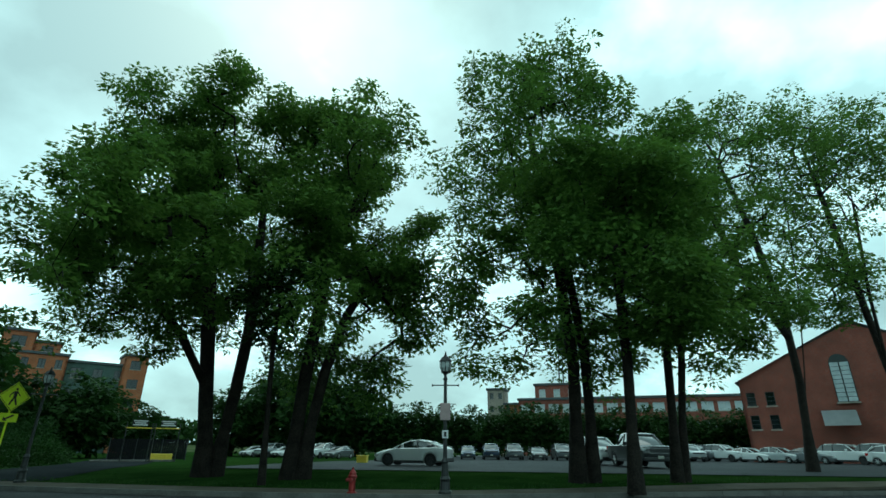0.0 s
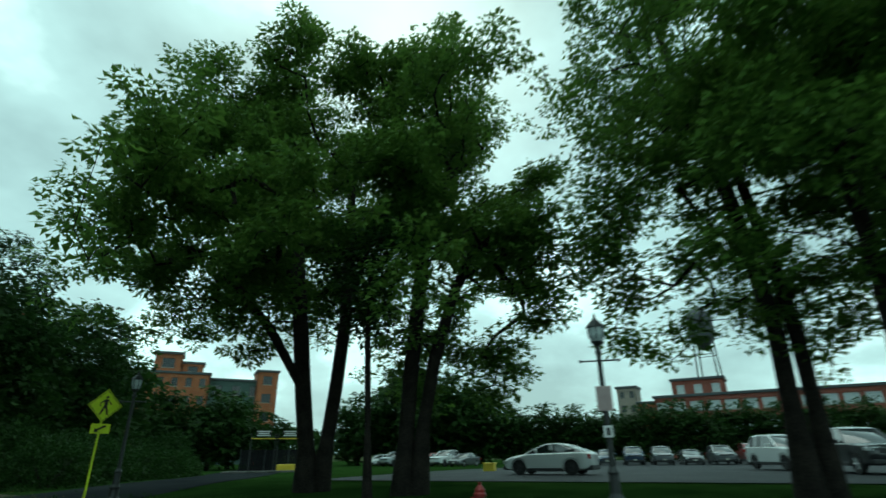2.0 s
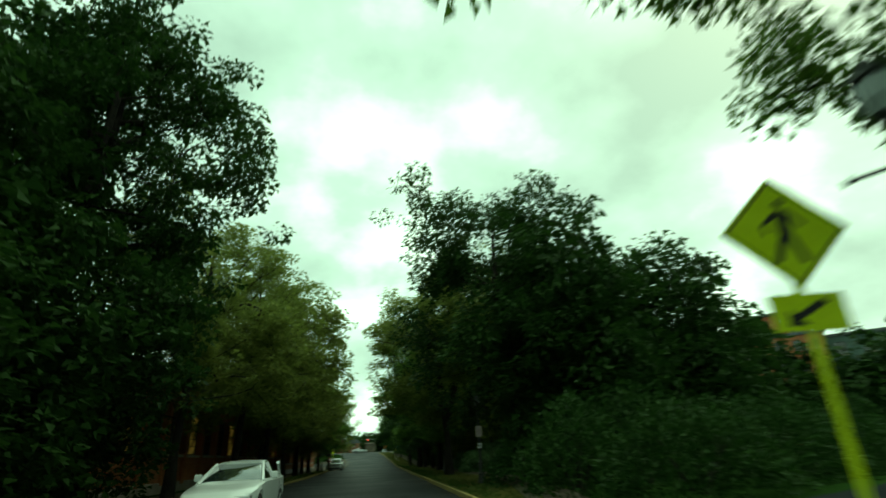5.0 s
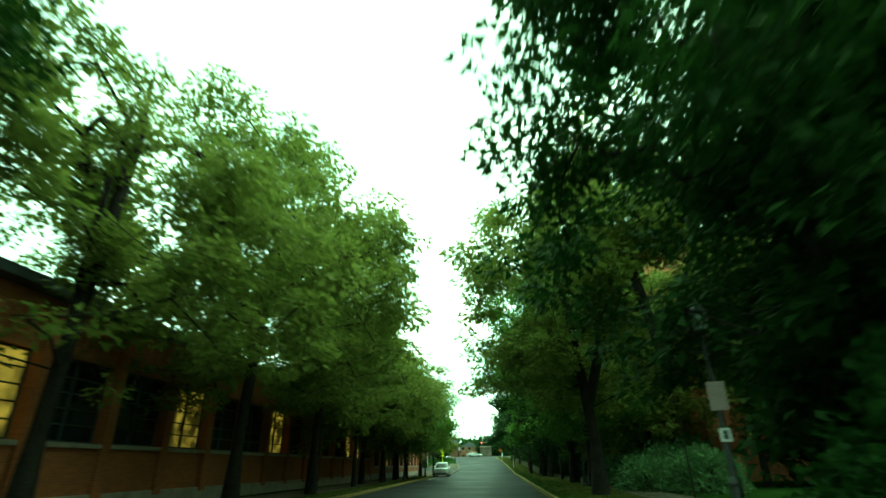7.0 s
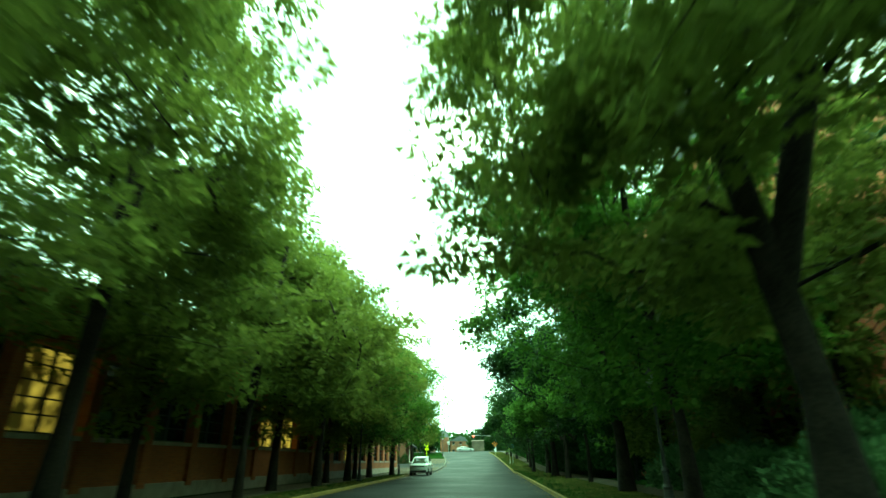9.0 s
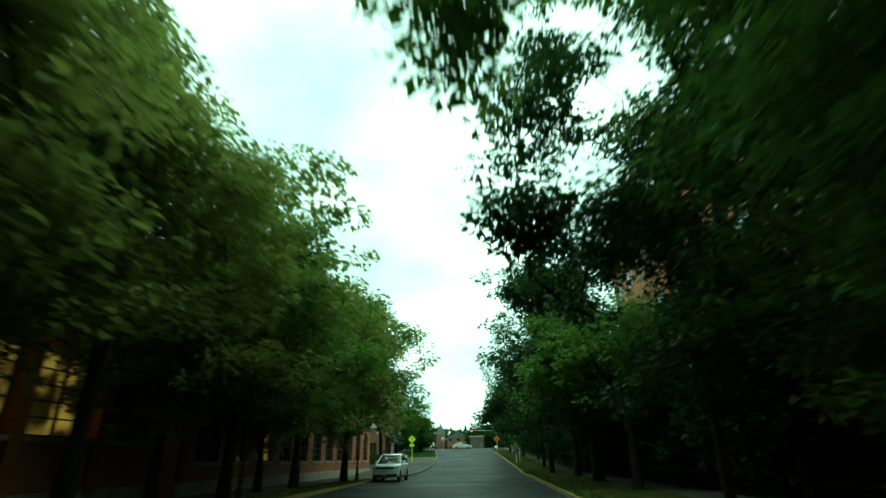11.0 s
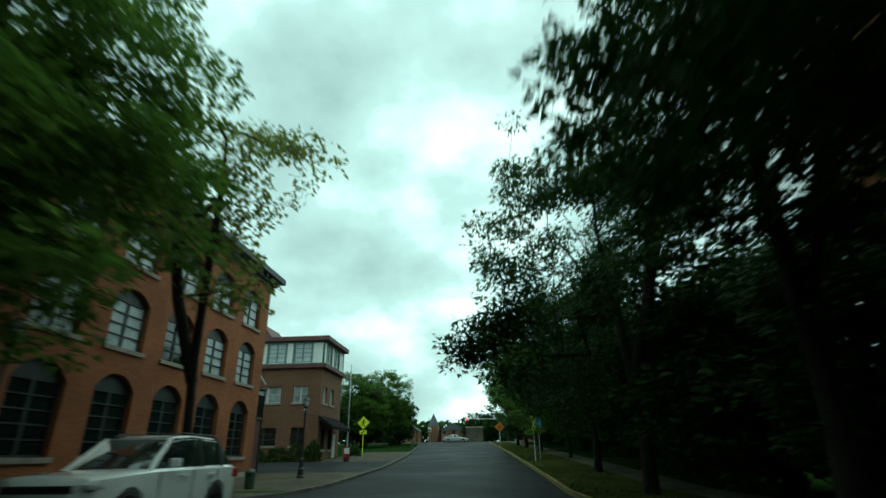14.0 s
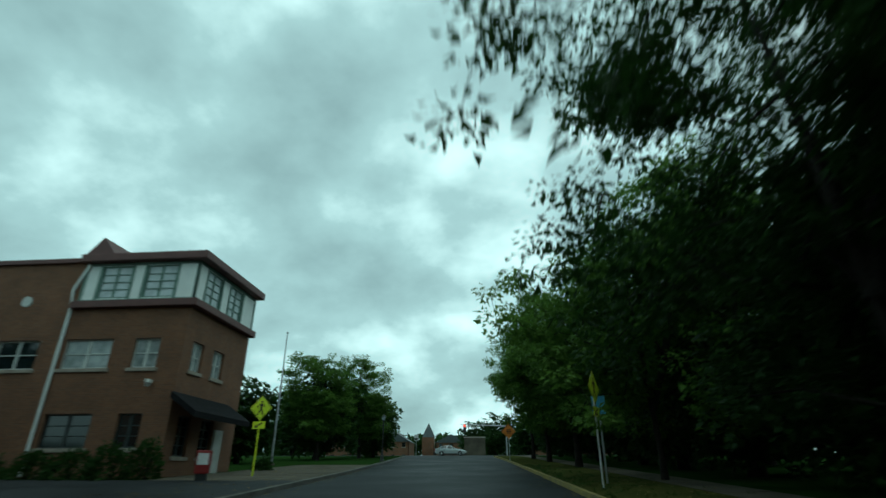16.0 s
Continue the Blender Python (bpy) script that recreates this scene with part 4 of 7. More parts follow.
kerb_tree(7.2, 77, "dark street tree with boughs drooping over the road", LEAF_C, 74,
          [(1, 0.1, 11.1, 2.5), (-0.3, -0.6, 6.4, 3), (-1.1, -3.2, 11, 3), (-2, -2.8, 5, 3), (-2.4, -1.6, 12.8, 2.2), (1.3, 3.2, 10.2, 2.2), (2, 0.2, 8.7, 3), (0.1, -3.3, 6.8, 3), (2.3, 0.9, 5.9, 2.6), (-0.1, 2, 7.4, 2.2), (1.3, -2.8, 12.5, 2.6), (2.4, 1.4, 12.9, 2.2), (1.9, -2.3, 10.4, 2.6), (1.2, 2.4, 4.4, 2.2), (-4.4, -3.4, 8.6, 1.6), (-5.1, -4, 5.9, 1)], (-1, -0.5), 0.2, 500, 0.28, 76, 0.23)
kerb_tree(7, 84.5, "low rounded green tree between taller ones", LEAF, 75,
          [(0.2, 3.2, 5.1, 2.6), (-2.7, 1.2, 4.9, 1.7), (1.6, -0.1, 4.2, 2.2), (-3, 1.8, 6.2, 1.7), (-2, 3.1, 4, 1.7), (-2.8, 2.5, 5.8, 1.7), (0.5, -0.6, 5.8, 1.9), (-0.6, 0.2, 4.4, 2.1), (1.4, 0.8, 6, 1.6)], (-0.4, 0.3), 0.13, 240, 0.06, 72, 0.24)
# LEAF_C from here to the tall one: silhouettes, darkened through leaf colour
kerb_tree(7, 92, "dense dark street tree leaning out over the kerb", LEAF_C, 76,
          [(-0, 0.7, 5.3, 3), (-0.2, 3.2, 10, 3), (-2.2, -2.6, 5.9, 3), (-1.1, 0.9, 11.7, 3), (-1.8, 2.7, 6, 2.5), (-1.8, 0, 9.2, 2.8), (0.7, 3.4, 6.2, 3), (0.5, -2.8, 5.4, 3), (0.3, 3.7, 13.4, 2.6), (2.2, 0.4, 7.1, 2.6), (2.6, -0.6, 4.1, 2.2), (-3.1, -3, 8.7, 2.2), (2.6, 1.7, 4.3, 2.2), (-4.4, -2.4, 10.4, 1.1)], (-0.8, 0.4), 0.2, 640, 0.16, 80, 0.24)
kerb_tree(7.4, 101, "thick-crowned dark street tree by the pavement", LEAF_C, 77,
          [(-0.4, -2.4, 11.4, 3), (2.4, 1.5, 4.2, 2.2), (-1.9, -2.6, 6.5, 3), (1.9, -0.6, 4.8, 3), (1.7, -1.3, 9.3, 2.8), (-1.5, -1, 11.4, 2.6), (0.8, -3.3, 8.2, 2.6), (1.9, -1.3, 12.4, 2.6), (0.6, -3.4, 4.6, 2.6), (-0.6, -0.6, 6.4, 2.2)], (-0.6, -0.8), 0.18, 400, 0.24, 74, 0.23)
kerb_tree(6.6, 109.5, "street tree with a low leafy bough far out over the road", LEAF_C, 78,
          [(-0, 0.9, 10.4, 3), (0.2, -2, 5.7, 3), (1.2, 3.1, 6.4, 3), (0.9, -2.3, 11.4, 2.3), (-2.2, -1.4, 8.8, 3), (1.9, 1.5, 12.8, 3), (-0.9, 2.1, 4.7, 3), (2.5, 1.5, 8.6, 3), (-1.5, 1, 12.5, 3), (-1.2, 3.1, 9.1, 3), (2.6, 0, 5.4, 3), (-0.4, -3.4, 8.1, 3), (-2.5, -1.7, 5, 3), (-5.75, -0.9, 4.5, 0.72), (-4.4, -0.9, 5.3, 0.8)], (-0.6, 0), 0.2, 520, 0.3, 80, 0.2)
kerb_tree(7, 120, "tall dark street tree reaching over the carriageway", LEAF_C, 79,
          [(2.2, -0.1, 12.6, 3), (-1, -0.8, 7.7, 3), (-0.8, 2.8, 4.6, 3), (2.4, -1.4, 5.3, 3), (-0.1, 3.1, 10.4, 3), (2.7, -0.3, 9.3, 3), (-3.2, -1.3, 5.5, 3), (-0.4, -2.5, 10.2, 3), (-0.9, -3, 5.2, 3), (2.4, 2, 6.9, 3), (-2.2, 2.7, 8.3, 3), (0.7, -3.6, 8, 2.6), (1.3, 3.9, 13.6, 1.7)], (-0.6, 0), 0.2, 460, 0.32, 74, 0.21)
kerb_tree(7.6, 133.5, "younger green street tree beside the crossing sign", LEAF, 80,
          [(1.4, 1.9, 8.4, 3), (0.7, -2.6, 5.1, 3), (0.8, -2.9, 9.4, 3), (-3.1, -1, 7, 3), (-1.9, 1.6, 5.4, 3), (1.6, 2, 11.4, 3), (2.2, 1.1, 4.9, 3), (-2.3, 2.7, 8.4, 3), (2, -1.5, 11.5, 3), (-2.7, -2.5, 4.5, 2.6), (3.2, -1.2, 8.1, 2.2)], (-0.3, 0), 0.14, 520, 0.12, 70, 0.25)
# trees that are leafy to the ground, behind the hedge, along the lawns and beyond the mill
WOOD = "background trees"
# near-black background mass; its deep shade is coloured into the leaves
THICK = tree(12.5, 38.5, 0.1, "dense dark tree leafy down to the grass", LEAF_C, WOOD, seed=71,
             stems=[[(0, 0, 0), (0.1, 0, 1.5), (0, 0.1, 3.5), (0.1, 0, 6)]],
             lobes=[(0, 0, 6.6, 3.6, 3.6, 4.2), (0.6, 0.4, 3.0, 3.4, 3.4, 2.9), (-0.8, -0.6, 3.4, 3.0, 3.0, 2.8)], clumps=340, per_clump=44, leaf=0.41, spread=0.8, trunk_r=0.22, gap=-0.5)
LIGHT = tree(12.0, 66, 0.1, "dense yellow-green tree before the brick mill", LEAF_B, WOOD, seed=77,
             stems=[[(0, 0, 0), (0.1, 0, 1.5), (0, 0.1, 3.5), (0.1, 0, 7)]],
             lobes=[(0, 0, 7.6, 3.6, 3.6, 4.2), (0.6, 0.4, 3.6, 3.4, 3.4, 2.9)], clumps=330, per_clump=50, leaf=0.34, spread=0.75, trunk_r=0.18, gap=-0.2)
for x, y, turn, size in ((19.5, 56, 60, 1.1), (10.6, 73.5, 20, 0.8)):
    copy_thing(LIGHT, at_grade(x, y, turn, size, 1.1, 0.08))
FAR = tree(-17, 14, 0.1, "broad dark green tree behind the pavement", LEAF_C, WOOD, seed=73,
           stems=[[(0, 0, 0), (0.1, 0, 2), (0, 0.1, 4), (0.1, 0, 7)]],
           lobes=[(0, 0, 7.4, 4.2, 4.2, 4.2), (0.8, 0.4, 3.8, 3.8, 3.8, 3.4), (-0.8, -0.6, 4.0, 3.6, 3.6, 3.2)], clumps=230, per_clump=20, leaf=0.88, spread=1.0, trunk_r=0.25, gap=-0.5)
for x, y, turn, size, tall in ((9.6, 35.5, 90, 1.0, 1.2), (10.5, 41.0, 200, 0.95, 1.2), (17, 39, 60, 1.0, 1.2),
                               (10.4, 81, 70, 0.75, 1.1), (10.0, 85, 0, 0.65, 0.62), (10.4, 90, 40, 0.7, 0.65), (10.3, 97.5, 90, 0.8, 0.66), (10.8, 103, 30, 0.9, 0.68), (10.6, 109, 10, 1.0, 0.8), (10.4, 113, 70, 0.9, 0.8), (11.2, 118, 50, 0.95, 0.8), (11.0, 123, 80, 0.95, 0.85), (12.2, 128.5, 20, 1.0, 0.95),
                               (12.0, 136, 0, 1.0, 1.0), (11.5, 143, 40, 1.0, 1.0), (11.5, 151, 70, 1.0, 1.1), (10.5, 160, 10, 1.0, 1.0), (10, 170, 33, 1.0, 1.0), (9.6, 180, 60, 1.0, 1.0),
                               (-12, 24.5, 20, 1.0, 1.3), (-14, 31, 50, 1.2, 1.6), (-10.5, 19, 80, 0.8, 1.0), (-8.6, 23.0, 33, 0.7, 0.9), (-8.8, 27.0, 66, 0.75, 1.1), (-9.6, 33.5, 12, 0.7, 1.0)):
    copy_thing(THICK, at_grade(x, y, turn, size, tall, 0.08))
for x, y, turn, size in ((69, 30, 33, 1.2), (71, 22, 200, 0.7), (72.5, 12.5, 81, 0.72), (73.5, -5.5, 12, 0.7), (75, -23.5, 64, 0.68), (76, -32.5, 222, 0.66), (78, -42, 10, 0.7), (79, -47, 80, 0.7), (67, 39, 300, 1.3), (66, 34, 0, 1.25), (70, 26, 60, 1.05), (72, 17, 120, 0.75), (73, 8, 20, 0.7), (74, -1, 200, 0.75), (75, -10, 90, 0.7), (75, -19, 10, 0.7), (76, -28, 300, 0.65), (77, -37, 50, 0.65), (64, 44, 40, 0.95), (58, 56, 10, 0.7), (70, 21, 77, 0.7), (73, 3, 111, 0.7), (75, -14, 140, 0.68),
                         (24, 48, 10, 1.1), (33, 52, 60, 0.9), (20, 58, 33, 1.3), (25, 70, 50, 1.4), (44, 60, 0, 0.7), (50, 66, 20, 0.7), (38, 47, 20, 0.8), (43, 49, 80, 0.8),
                         (20, 126, 0, 0.9), (20, 138, 40, 0.9), (19, 150, 90, 1.3), (18, 163, 10, 1.2), (17, 176, 60, 1.2), (-24, 40, 10, 1.2), (-22, 22, 40, 1.3), (-30, 128, 0, 0.9), (-29, 140, 60, 1.0), (-22, 148, 10, 0.8), (-18, 153, 60, 0.6), (-15, 184, 20, 0.75), (-16.5, 167, 20, 0.85), (8, 216, 20, 0.75), (13, 212, 90, 0.8), (-3, 232, 40, 0.7), (-27, 158, 100, 0.75), (-13, 178, 100, 0.6),
                         (-36, 212, 10, 1.0), (-26, 224, 40, 1.1), (2, 226, 70, 0.8), (17, 224, 20, 1.0), (28, 208, 90, 1.1), (40, 212, 20, 1.1), (-48, 206, 20, 1.1), (30, -40, 10, 1.2), (34, -52, 10, 1.2)):
    ob = copy_thing(FAR, at_grade(x, y, turn, size, 0.95, 0.08))
    if x > 40:
        tagged(ob, "dense green tree behind the car park")


def far_woods():
    """The wooded skyline all round, one mass of leaf sprays."""
    rng = np.random.default_rng(5)
    at = []
    for a in np.linspace(0, 2 * math.pi, 700):
        r = 250 + 25 * math.sin(5 * a) + rng.uniform(-14, 14)
        x, y = 10 + r * math.cos(a), 60 + r * math.sin(a)
        top = 11 + 4 * noise.noise(Vector((math.cos(a) * 9, math.sin(a) * 9, 0.3)))
        for k in range(16):
            at.append((x + rng.normal() * 3, y + rng.normal() * 3, grade(y) - 0.3 + top * rng.uniform(0, 1) ** 0.8))
    at = np.repeat(np.array(at), 4, 0)
    m = len(at)
    pos = at + rng.normal(size=(m, 3)) * (1.6, 1.6, 0.9)
    u = rng.normal(size=(m, 3))
    u /= np.linalg.norm(u, axis=1)[:, None]
    w = np.cross(u, rng.normal(size=(m, 3)))
    w /= np.linalg.norm(w, axis=1)[:, None]
    ln = rng.uniform(1.0, 2.2, size=(m, 1))
    v = np.stack([pos - u * ln, pos + w * ln * 0.6, pos + u * ln, pos - w * ln * 0.6], 1).reshape(-1, 3)
    ob = quad_mesh("far_woods", v, np.arange(m * 4).reshape(m, 4), LEAF_C, None)
    tagged(ob, "distant dark green wooded skyline", "woods", kind="stuff")


far_woods()


def bush(x, y, z, rx, ry, rz, leaf_material, label, seed, n=3200, name="shrub", leaf=0.16, category="shrub", group=""):
    """A shrub: short stems and a dome of leaf sprays with an uneven skin."""
    rng = np.random.default_rng(seed)
    t = thing(name, pose(x, y, z), label, category, group)
    b = bmesh.new()
    for k in range(7):
        a = rng.uniform(0, 6.3)
        tube(b, [(0.1 * math.cos(a), 0.1 * math.sin(a), -0.05), (rx * 0.4 * math.cos(a), ry * 0.4 * math.sin(a), rz * 0.6)], [0.03, 0.012], 5)
    part("stem", b, BARK, t)
    d = rng.normal(size=(n, 3))
    d /= np.linalg.norm(d, axis=1)[:, None]
    d[:, 2] = np.abs(d[:, 2])
    bumps = np.array([noise.noise(Vector(q * 2.6) + Vector((seed, 0, 0))) for q in d])
    r = (0.84 + 0.26 * bumps + 0.12 * rng.normal(size=n) * 0.6)[:, None] * rng.uniform(0.55, 1.0, size=(n, 1)) ** 0.25
    pos = d * r * np.array((rx, ry, rz))
    side = d + rng.normal(size=(n, 3)) * 0.6
    side /= np.linalg.norm(side, axis=1)[:, None]
    wid = np.cross(side, rng.normal(size=(n, 3)))
    wid /= np.linalg.norm(wid, axis=1)[:, None]
    ln = leaf * rng.uniform(0.6, 1.3, size=(n, 1))
    v = np.stack([pos, pos + side * ln * 0.5 + wid * ln * 0.3, pos + side * ln, pos + side * ln * 0.5 - wid * ln * 0.3], 1).reshape(-1, 3)
    quad_mesh("foliage", v, np.arange(n * 4).reshape(n, 4), leaf_material, t)
    return t


HG = "hedge shrubs by the drive"
for i, (x, y, rx, ry, rz) in enumerate(((8.5, 25.5, 2.6, 2.2, 2.3), (12, 27.6, 2.8, 2.3, 2.5), (15.8, 29.6, 2.8, 2.2, 2.3), (19.4, 31.8, 2.6, 2.2, 2.1), (22.6, 34.0, 2.4, 2.0, 1.9), (10, 31, 3.0, 2.6, 3.6), (15, 33.5, 3.2, 2.6, 3.4), (20.5, 37, 3.0, 2.6, 3.4), (6.8, 29.0, 1.9, 2.4, 2.8), (26, 39, 3, 2.4, 3.6), (7.2, 34.5, 2.2, 2.6, 3.0))):
    bush(x, y, park(x, y) - 0.02, rx, ry, rz, HEDGE, "dense clipped dark green hedge shrub beside the drive", 60 + i, 4200, group=HG)
for i, (x, y, r, h) in enumerate(((8.6, 55.2, 1.5, 1.5), (10.4, 53.2, 1.7, 1.9), (9.4, 58.0, 1.6, 1.6), (9.8, 62.5, 1.6, 1.7), (11.0, 66.0, 1.8, 2.2), (10.2, 70.0, 1.7, 1.8), (11.4, 74.0, 1.9, 2.3), (10.6, 59.0, 1.7, 2.4), (12.4, 60.5, 1.8, 3.0), (12.6, 69, 1.6, 3.0))):
    bush(x, y, 0.1, r, r * 1.25, h, JUNIPER, "spreading grey-green juniper on the grass", 90 + i, 2600, group="junipers by the brick mill", leaf=0.22)

# ---- buildings ----
def opening(a, b, v0, v1, rise=0.0, style="dark"):
    return dict(a=a, b=b, v0=v0, v1=v1, rise=rise, style=style)


def arch_points(o, n=8):
    """The head of an opening, from its left to its right spring."""
    if not o["rise"]:
        return [(o["a"], o["v1"]), (o["b"], o["v1"])]
    w, h = (o["b"] - o["a"]) / 2, o["rise"]
    r = (w * w + h * h) / (2 * h)
    c = (o["a"] + o["b"]) / 2
    out = []
    for i in range(n + 1):
        u = -w + 2 * w * i / n
        out.append((c + u, o["v1"] + h - r + math.sqrt(max(r * r - u * u, 0))))
    return out


def wall_face(bm, u0, u1, v0, v1, o, depth):
    """One cell of a wall in the plane y = 0 (outside is -y), with at most one opening cut through it and its reveals."""
    def quad(*p):
        bm.faces.new([bm.verts.new((x, y, z)) for x, y, z in p])
    if o is None:
        quad((u0, 0, v0), (u1, 0, v0), (u1, 0, v1), (u0, 0, v1))
        return
    a, b, s = o["a"], o["b"], o["v0"]
    if s > v0 + 1e-4:
        quad((u0, 0, v0), (u1, 0, v0), (u1, 0, s), (u0, 0, s))
    quad((u0, 0, s), (a, 0, s), (a, 0, v1), (u0, 0, v1))
    quad((b, 0, s), (u1, 0, s), (u1, 0, v1), (b, 0, v1))
    head = arch_points(o)
    for (x0, z0), (x1, z1) in zip(head, head[1:]):
        quad((x0, 0, z0), (x1, 0, z1), (x1, 0, v1), (x0, 0, v1))
        quad((x0, 0, z0), (x1, 0, z1), (x1, depth, z1), (x0, depth, z0))
    for x in (a, b):
        quad((x, 0, s), (x, 0, o["v1"]), (x, depth, o["v1"]), (x, depth, s))
    quad((a, 0, s), (b, 0, s), (b, depth, s), (a, depth, s))


WINDOW_MESHES = {}


def lattice(bm, xs_, zs_, y0, y1):
    """A frame with glazing bars in one piece: solid bands at xs and zs, open between every second pair."""
    nx, nz = len(xs_), len(zs_)
    v = [[[bm.verts.new((x, y, z)) for z in zs_] for x in xs_] for y in (y0, y1)]

    def solid(i, j):
        return 0 <= i < nx - 1 and 0 <= j < nz - 1 and (i % 2 == 0 or j % 2 == 0)
    for i in range(nx - 1):
        for j in range(nz - 1):
            if not solid(i, j):
                continue
            for k in (0, 1):
                bm.faces.new((v[k][i][j], v[k][i + 1][j], v[k][i + 1][j + 1], v[k][i][j + 1]))
            for (a, b_), (p, q) in (((i - 1, j), ((i, j), (i, j + 1))), ((i + 1, j), ((i + 1, j), (i + 1, j + 1))), ((i, j - 1), ((i, j), (i + 1, j))), ((i, j + 1), ((i, j + 1), (i + 1, j + 1)))):
                if not solid(a, b_):
                    bm.faces.new((v[0][p[0]][p[1]], v[0][q[0]][q[1]], v[1][q[0]][q[1]], v[1][p[0]][p[1]]))


def window(parent, m, o, depth=0.2, sill=True):
    """A window set into its opening: frame with mullion and glazing bars, panes, a sill of stone. Alike windows share their meshes."""
    w, h = o["b"] - o["a"], o["v1"] - o["v0"]
    key = (round(w, 2), round(h, 2), round(o["rise"], 2), o["style"], sill)
    st = o["style"]
    fm = {"pale": FRAME_PALE, "sash": FRAME_PALE, "sash_dark": FRAME_PALE, "milky": FRAME_DARK, "green": GREEN_TRIM}.get(st, FRAME_DARK)
    # "milky", "pale" and "green" panes carry the sky's reflection in their colour
    gm = {"lit": LIT, "pale": GLASS_SKY_PALE, "sash": GLASS_PALE, "milky": GLASS_SKY_PALE, "green": GLASS_SKY_PALE}.get(st, GLASS)
    if key not in WINDOW_MESHES:
        fb = bmesh.new()
        t = 0.07
        d0, d1 = depth - 0.08, depth
        halves = [(t, w - t)]
        if w > 1.0:
            halves = [(t, w / 2 - 0.06), (w / 2 + 0.06, w - t)]
        rows = 1 if st.startswith("sash") else max(1, round(h / 0.45) - 1)
        zs_ = [0.0, t]
        for r in range(1, rows + 1):
            z = t + (h - 2 * t) * r / (rows + 1)
            zs_ += [z - 0.022, z + 0.022]
        lattice(fb, [0.0] + [q for p in halves for q in p] + [w], zs_ + [h - t, h], d0, d1)
        if o["rise"]:
            hb = [(x - o["a"], z - o["v0"]) for x, z in arch_points(o)]
            slab(fb, hb, d0 + 0.02, d1)
        fme = part("window", fb, fm).data
        panes = []
        for a, b in halves:
            pb = bmesh.new()
            box(pb, a, b, d1 - 0.03, d1 - 0.01, t, h - t)
            panes.append(part("pane", pb, gm).data)
        sme = None
        if sill:
            sb = bmesh.new()
            box(sb, -0.12, w + 0.12, -0.09, depth - 0.02, -0.16, 0.0, 0.015)
            sme = part("sill", sb, STONE).data
        for ob in [q for q in scene.collection.objects if q.data in (fme, *panes, sme) and q.data is not None]:
            bpy.data.objects.remove(ob)
        WINDOW_MESHES[key] = (fme, panes, sme)
    fme, panes, sme = WINDOW_MESHES[key]
    win = new("window", fme)
    win.parent, win.matrix_local = parent, m @ Matrix.Translation((o["a"], 0, o["v0"]))
    for p in panes:
        q = new("pane", p)
        q.parent = win
    if sme:
        q = new("sill", sme)
        q.parent = win
    return win


def wall_with_windows(building, m, material, us, vs, pick, depth=0.22, sill=True, name="wall"):
    """A wall in cells between the lines us and vs; pick(i, j, u0, u1, v0, v1) gives each cell's opening or None."""
    bm = bmesh.new()
    found = []
    for i, (u0, u1) in enumerate(zip(us, us[1:])):
        for j, (v0, v1) in enumerate(zip(vs, vs[1:])):
            o = pick(i, j, u0, u1, v0, v1)
            wall_face(bm, u0, u1, v0, v1, o, depth)
            if o:
                found.append(o)
    bmesh.ops.remove_doubles(bm, verts=bm.verts, dist=0.0005)
    w = part(name, bm, material, building)
    w.matrix_local = m
    for o in found:
        window(building, m, o, depth, sill)
    return w


def local_box(building, name, material, x0, x1, y0, y1, z0, z1, bevel=0.0, label=""):
    b = bmesh.new()
    box(b, x0, x1, y0, y1, z0, z1, bevel)
    return part(name, b, material, building, label)


EAST = pose(0, 0, 0, 0, 0, 90)      # a wall whose outside faces +x, running along +y
WEST = pose(0, 0, 0, 0, 0, -90)     # outside faces -x, running along -y

# the three-storey red mill with arched windows
mill = thing("brick_mill", pose(-11.2, 84.2, 0.12), "three-storey red brick mill with arched windows and dark cornice", "building")
ML = 35.9
cols = [0.0] + [ML - 0.47 - 3.15 * k for k in range(11, -1, -1)]


def mill_cell(i, j, u0, u1, v0, v1):
    if i == 0:
        return None
    c = (u0 + u1) / 2
    if j == 0:
        return opening(c - 0.98, c + 0.98, 1.3, 3.45, 0.55, "lit" if i == 3 else "dark")
    # upper floors: most panes get the painted sky reflection, unlike the ground floor
    if j == 1:
        return opening(c - 0.96, c + 0.96, 4.88, 6.6, 0.45, "milky" if (i * 7) % 3 else "dark")
    return opening(c - 0.96, c + 0.96, 7.94, 9.5, 0.45, "milky")


wall_with_windows(mill, EAST, BRICK, cols + [ML], [0, 4.5, 7.55, 10.7], lambda i, j, *a: mill_cell(i, j, *a) if i < len(cols) - 1 else None, 0.25)
local_box(mill, "end_wall", BRICK, -14, 0, ML - 0.3, ML, 0, 10.7)
local_box(mill, "end_wall", BRICK, -14, 0, 0, 0.3, 0, 10.7)
local_box(mill, "back_wall", BRICK, -14, -13.7, 0.3, ML - 0.3, 0, 10.7)
local_box(mill, "floor_inside", FRAME_DARK, -13.7, -0.3, 0.3, ML - 0.3, 4.3, 4.5)
local_box(mill, "roof", ROOF, -14, 0.05, 0, ML, 11.25, 11.4)
b = bmesh.new()
for z0, z1, p in ((10.7, 10.85, 0.12), (10.85, 11.12, 0.30), (11.12, 11.45, 0.62)):
    box(b, -0.2, p, -p, ML + p, z0, z1, 0.02)
k = 0.35
while k < ML:
    box(b, 0.05, 0.5, k - 0.07, k + 0.07, 10.9, 11.12)
    k += 0.75
part("cornice", b, CORNICE, mill)
b = bmesh.new()
box(b, -0.1, 0.06, 0, ML + 0.05, 0, 0.55, 0.02)
part("plinth", b, STONE, mill)

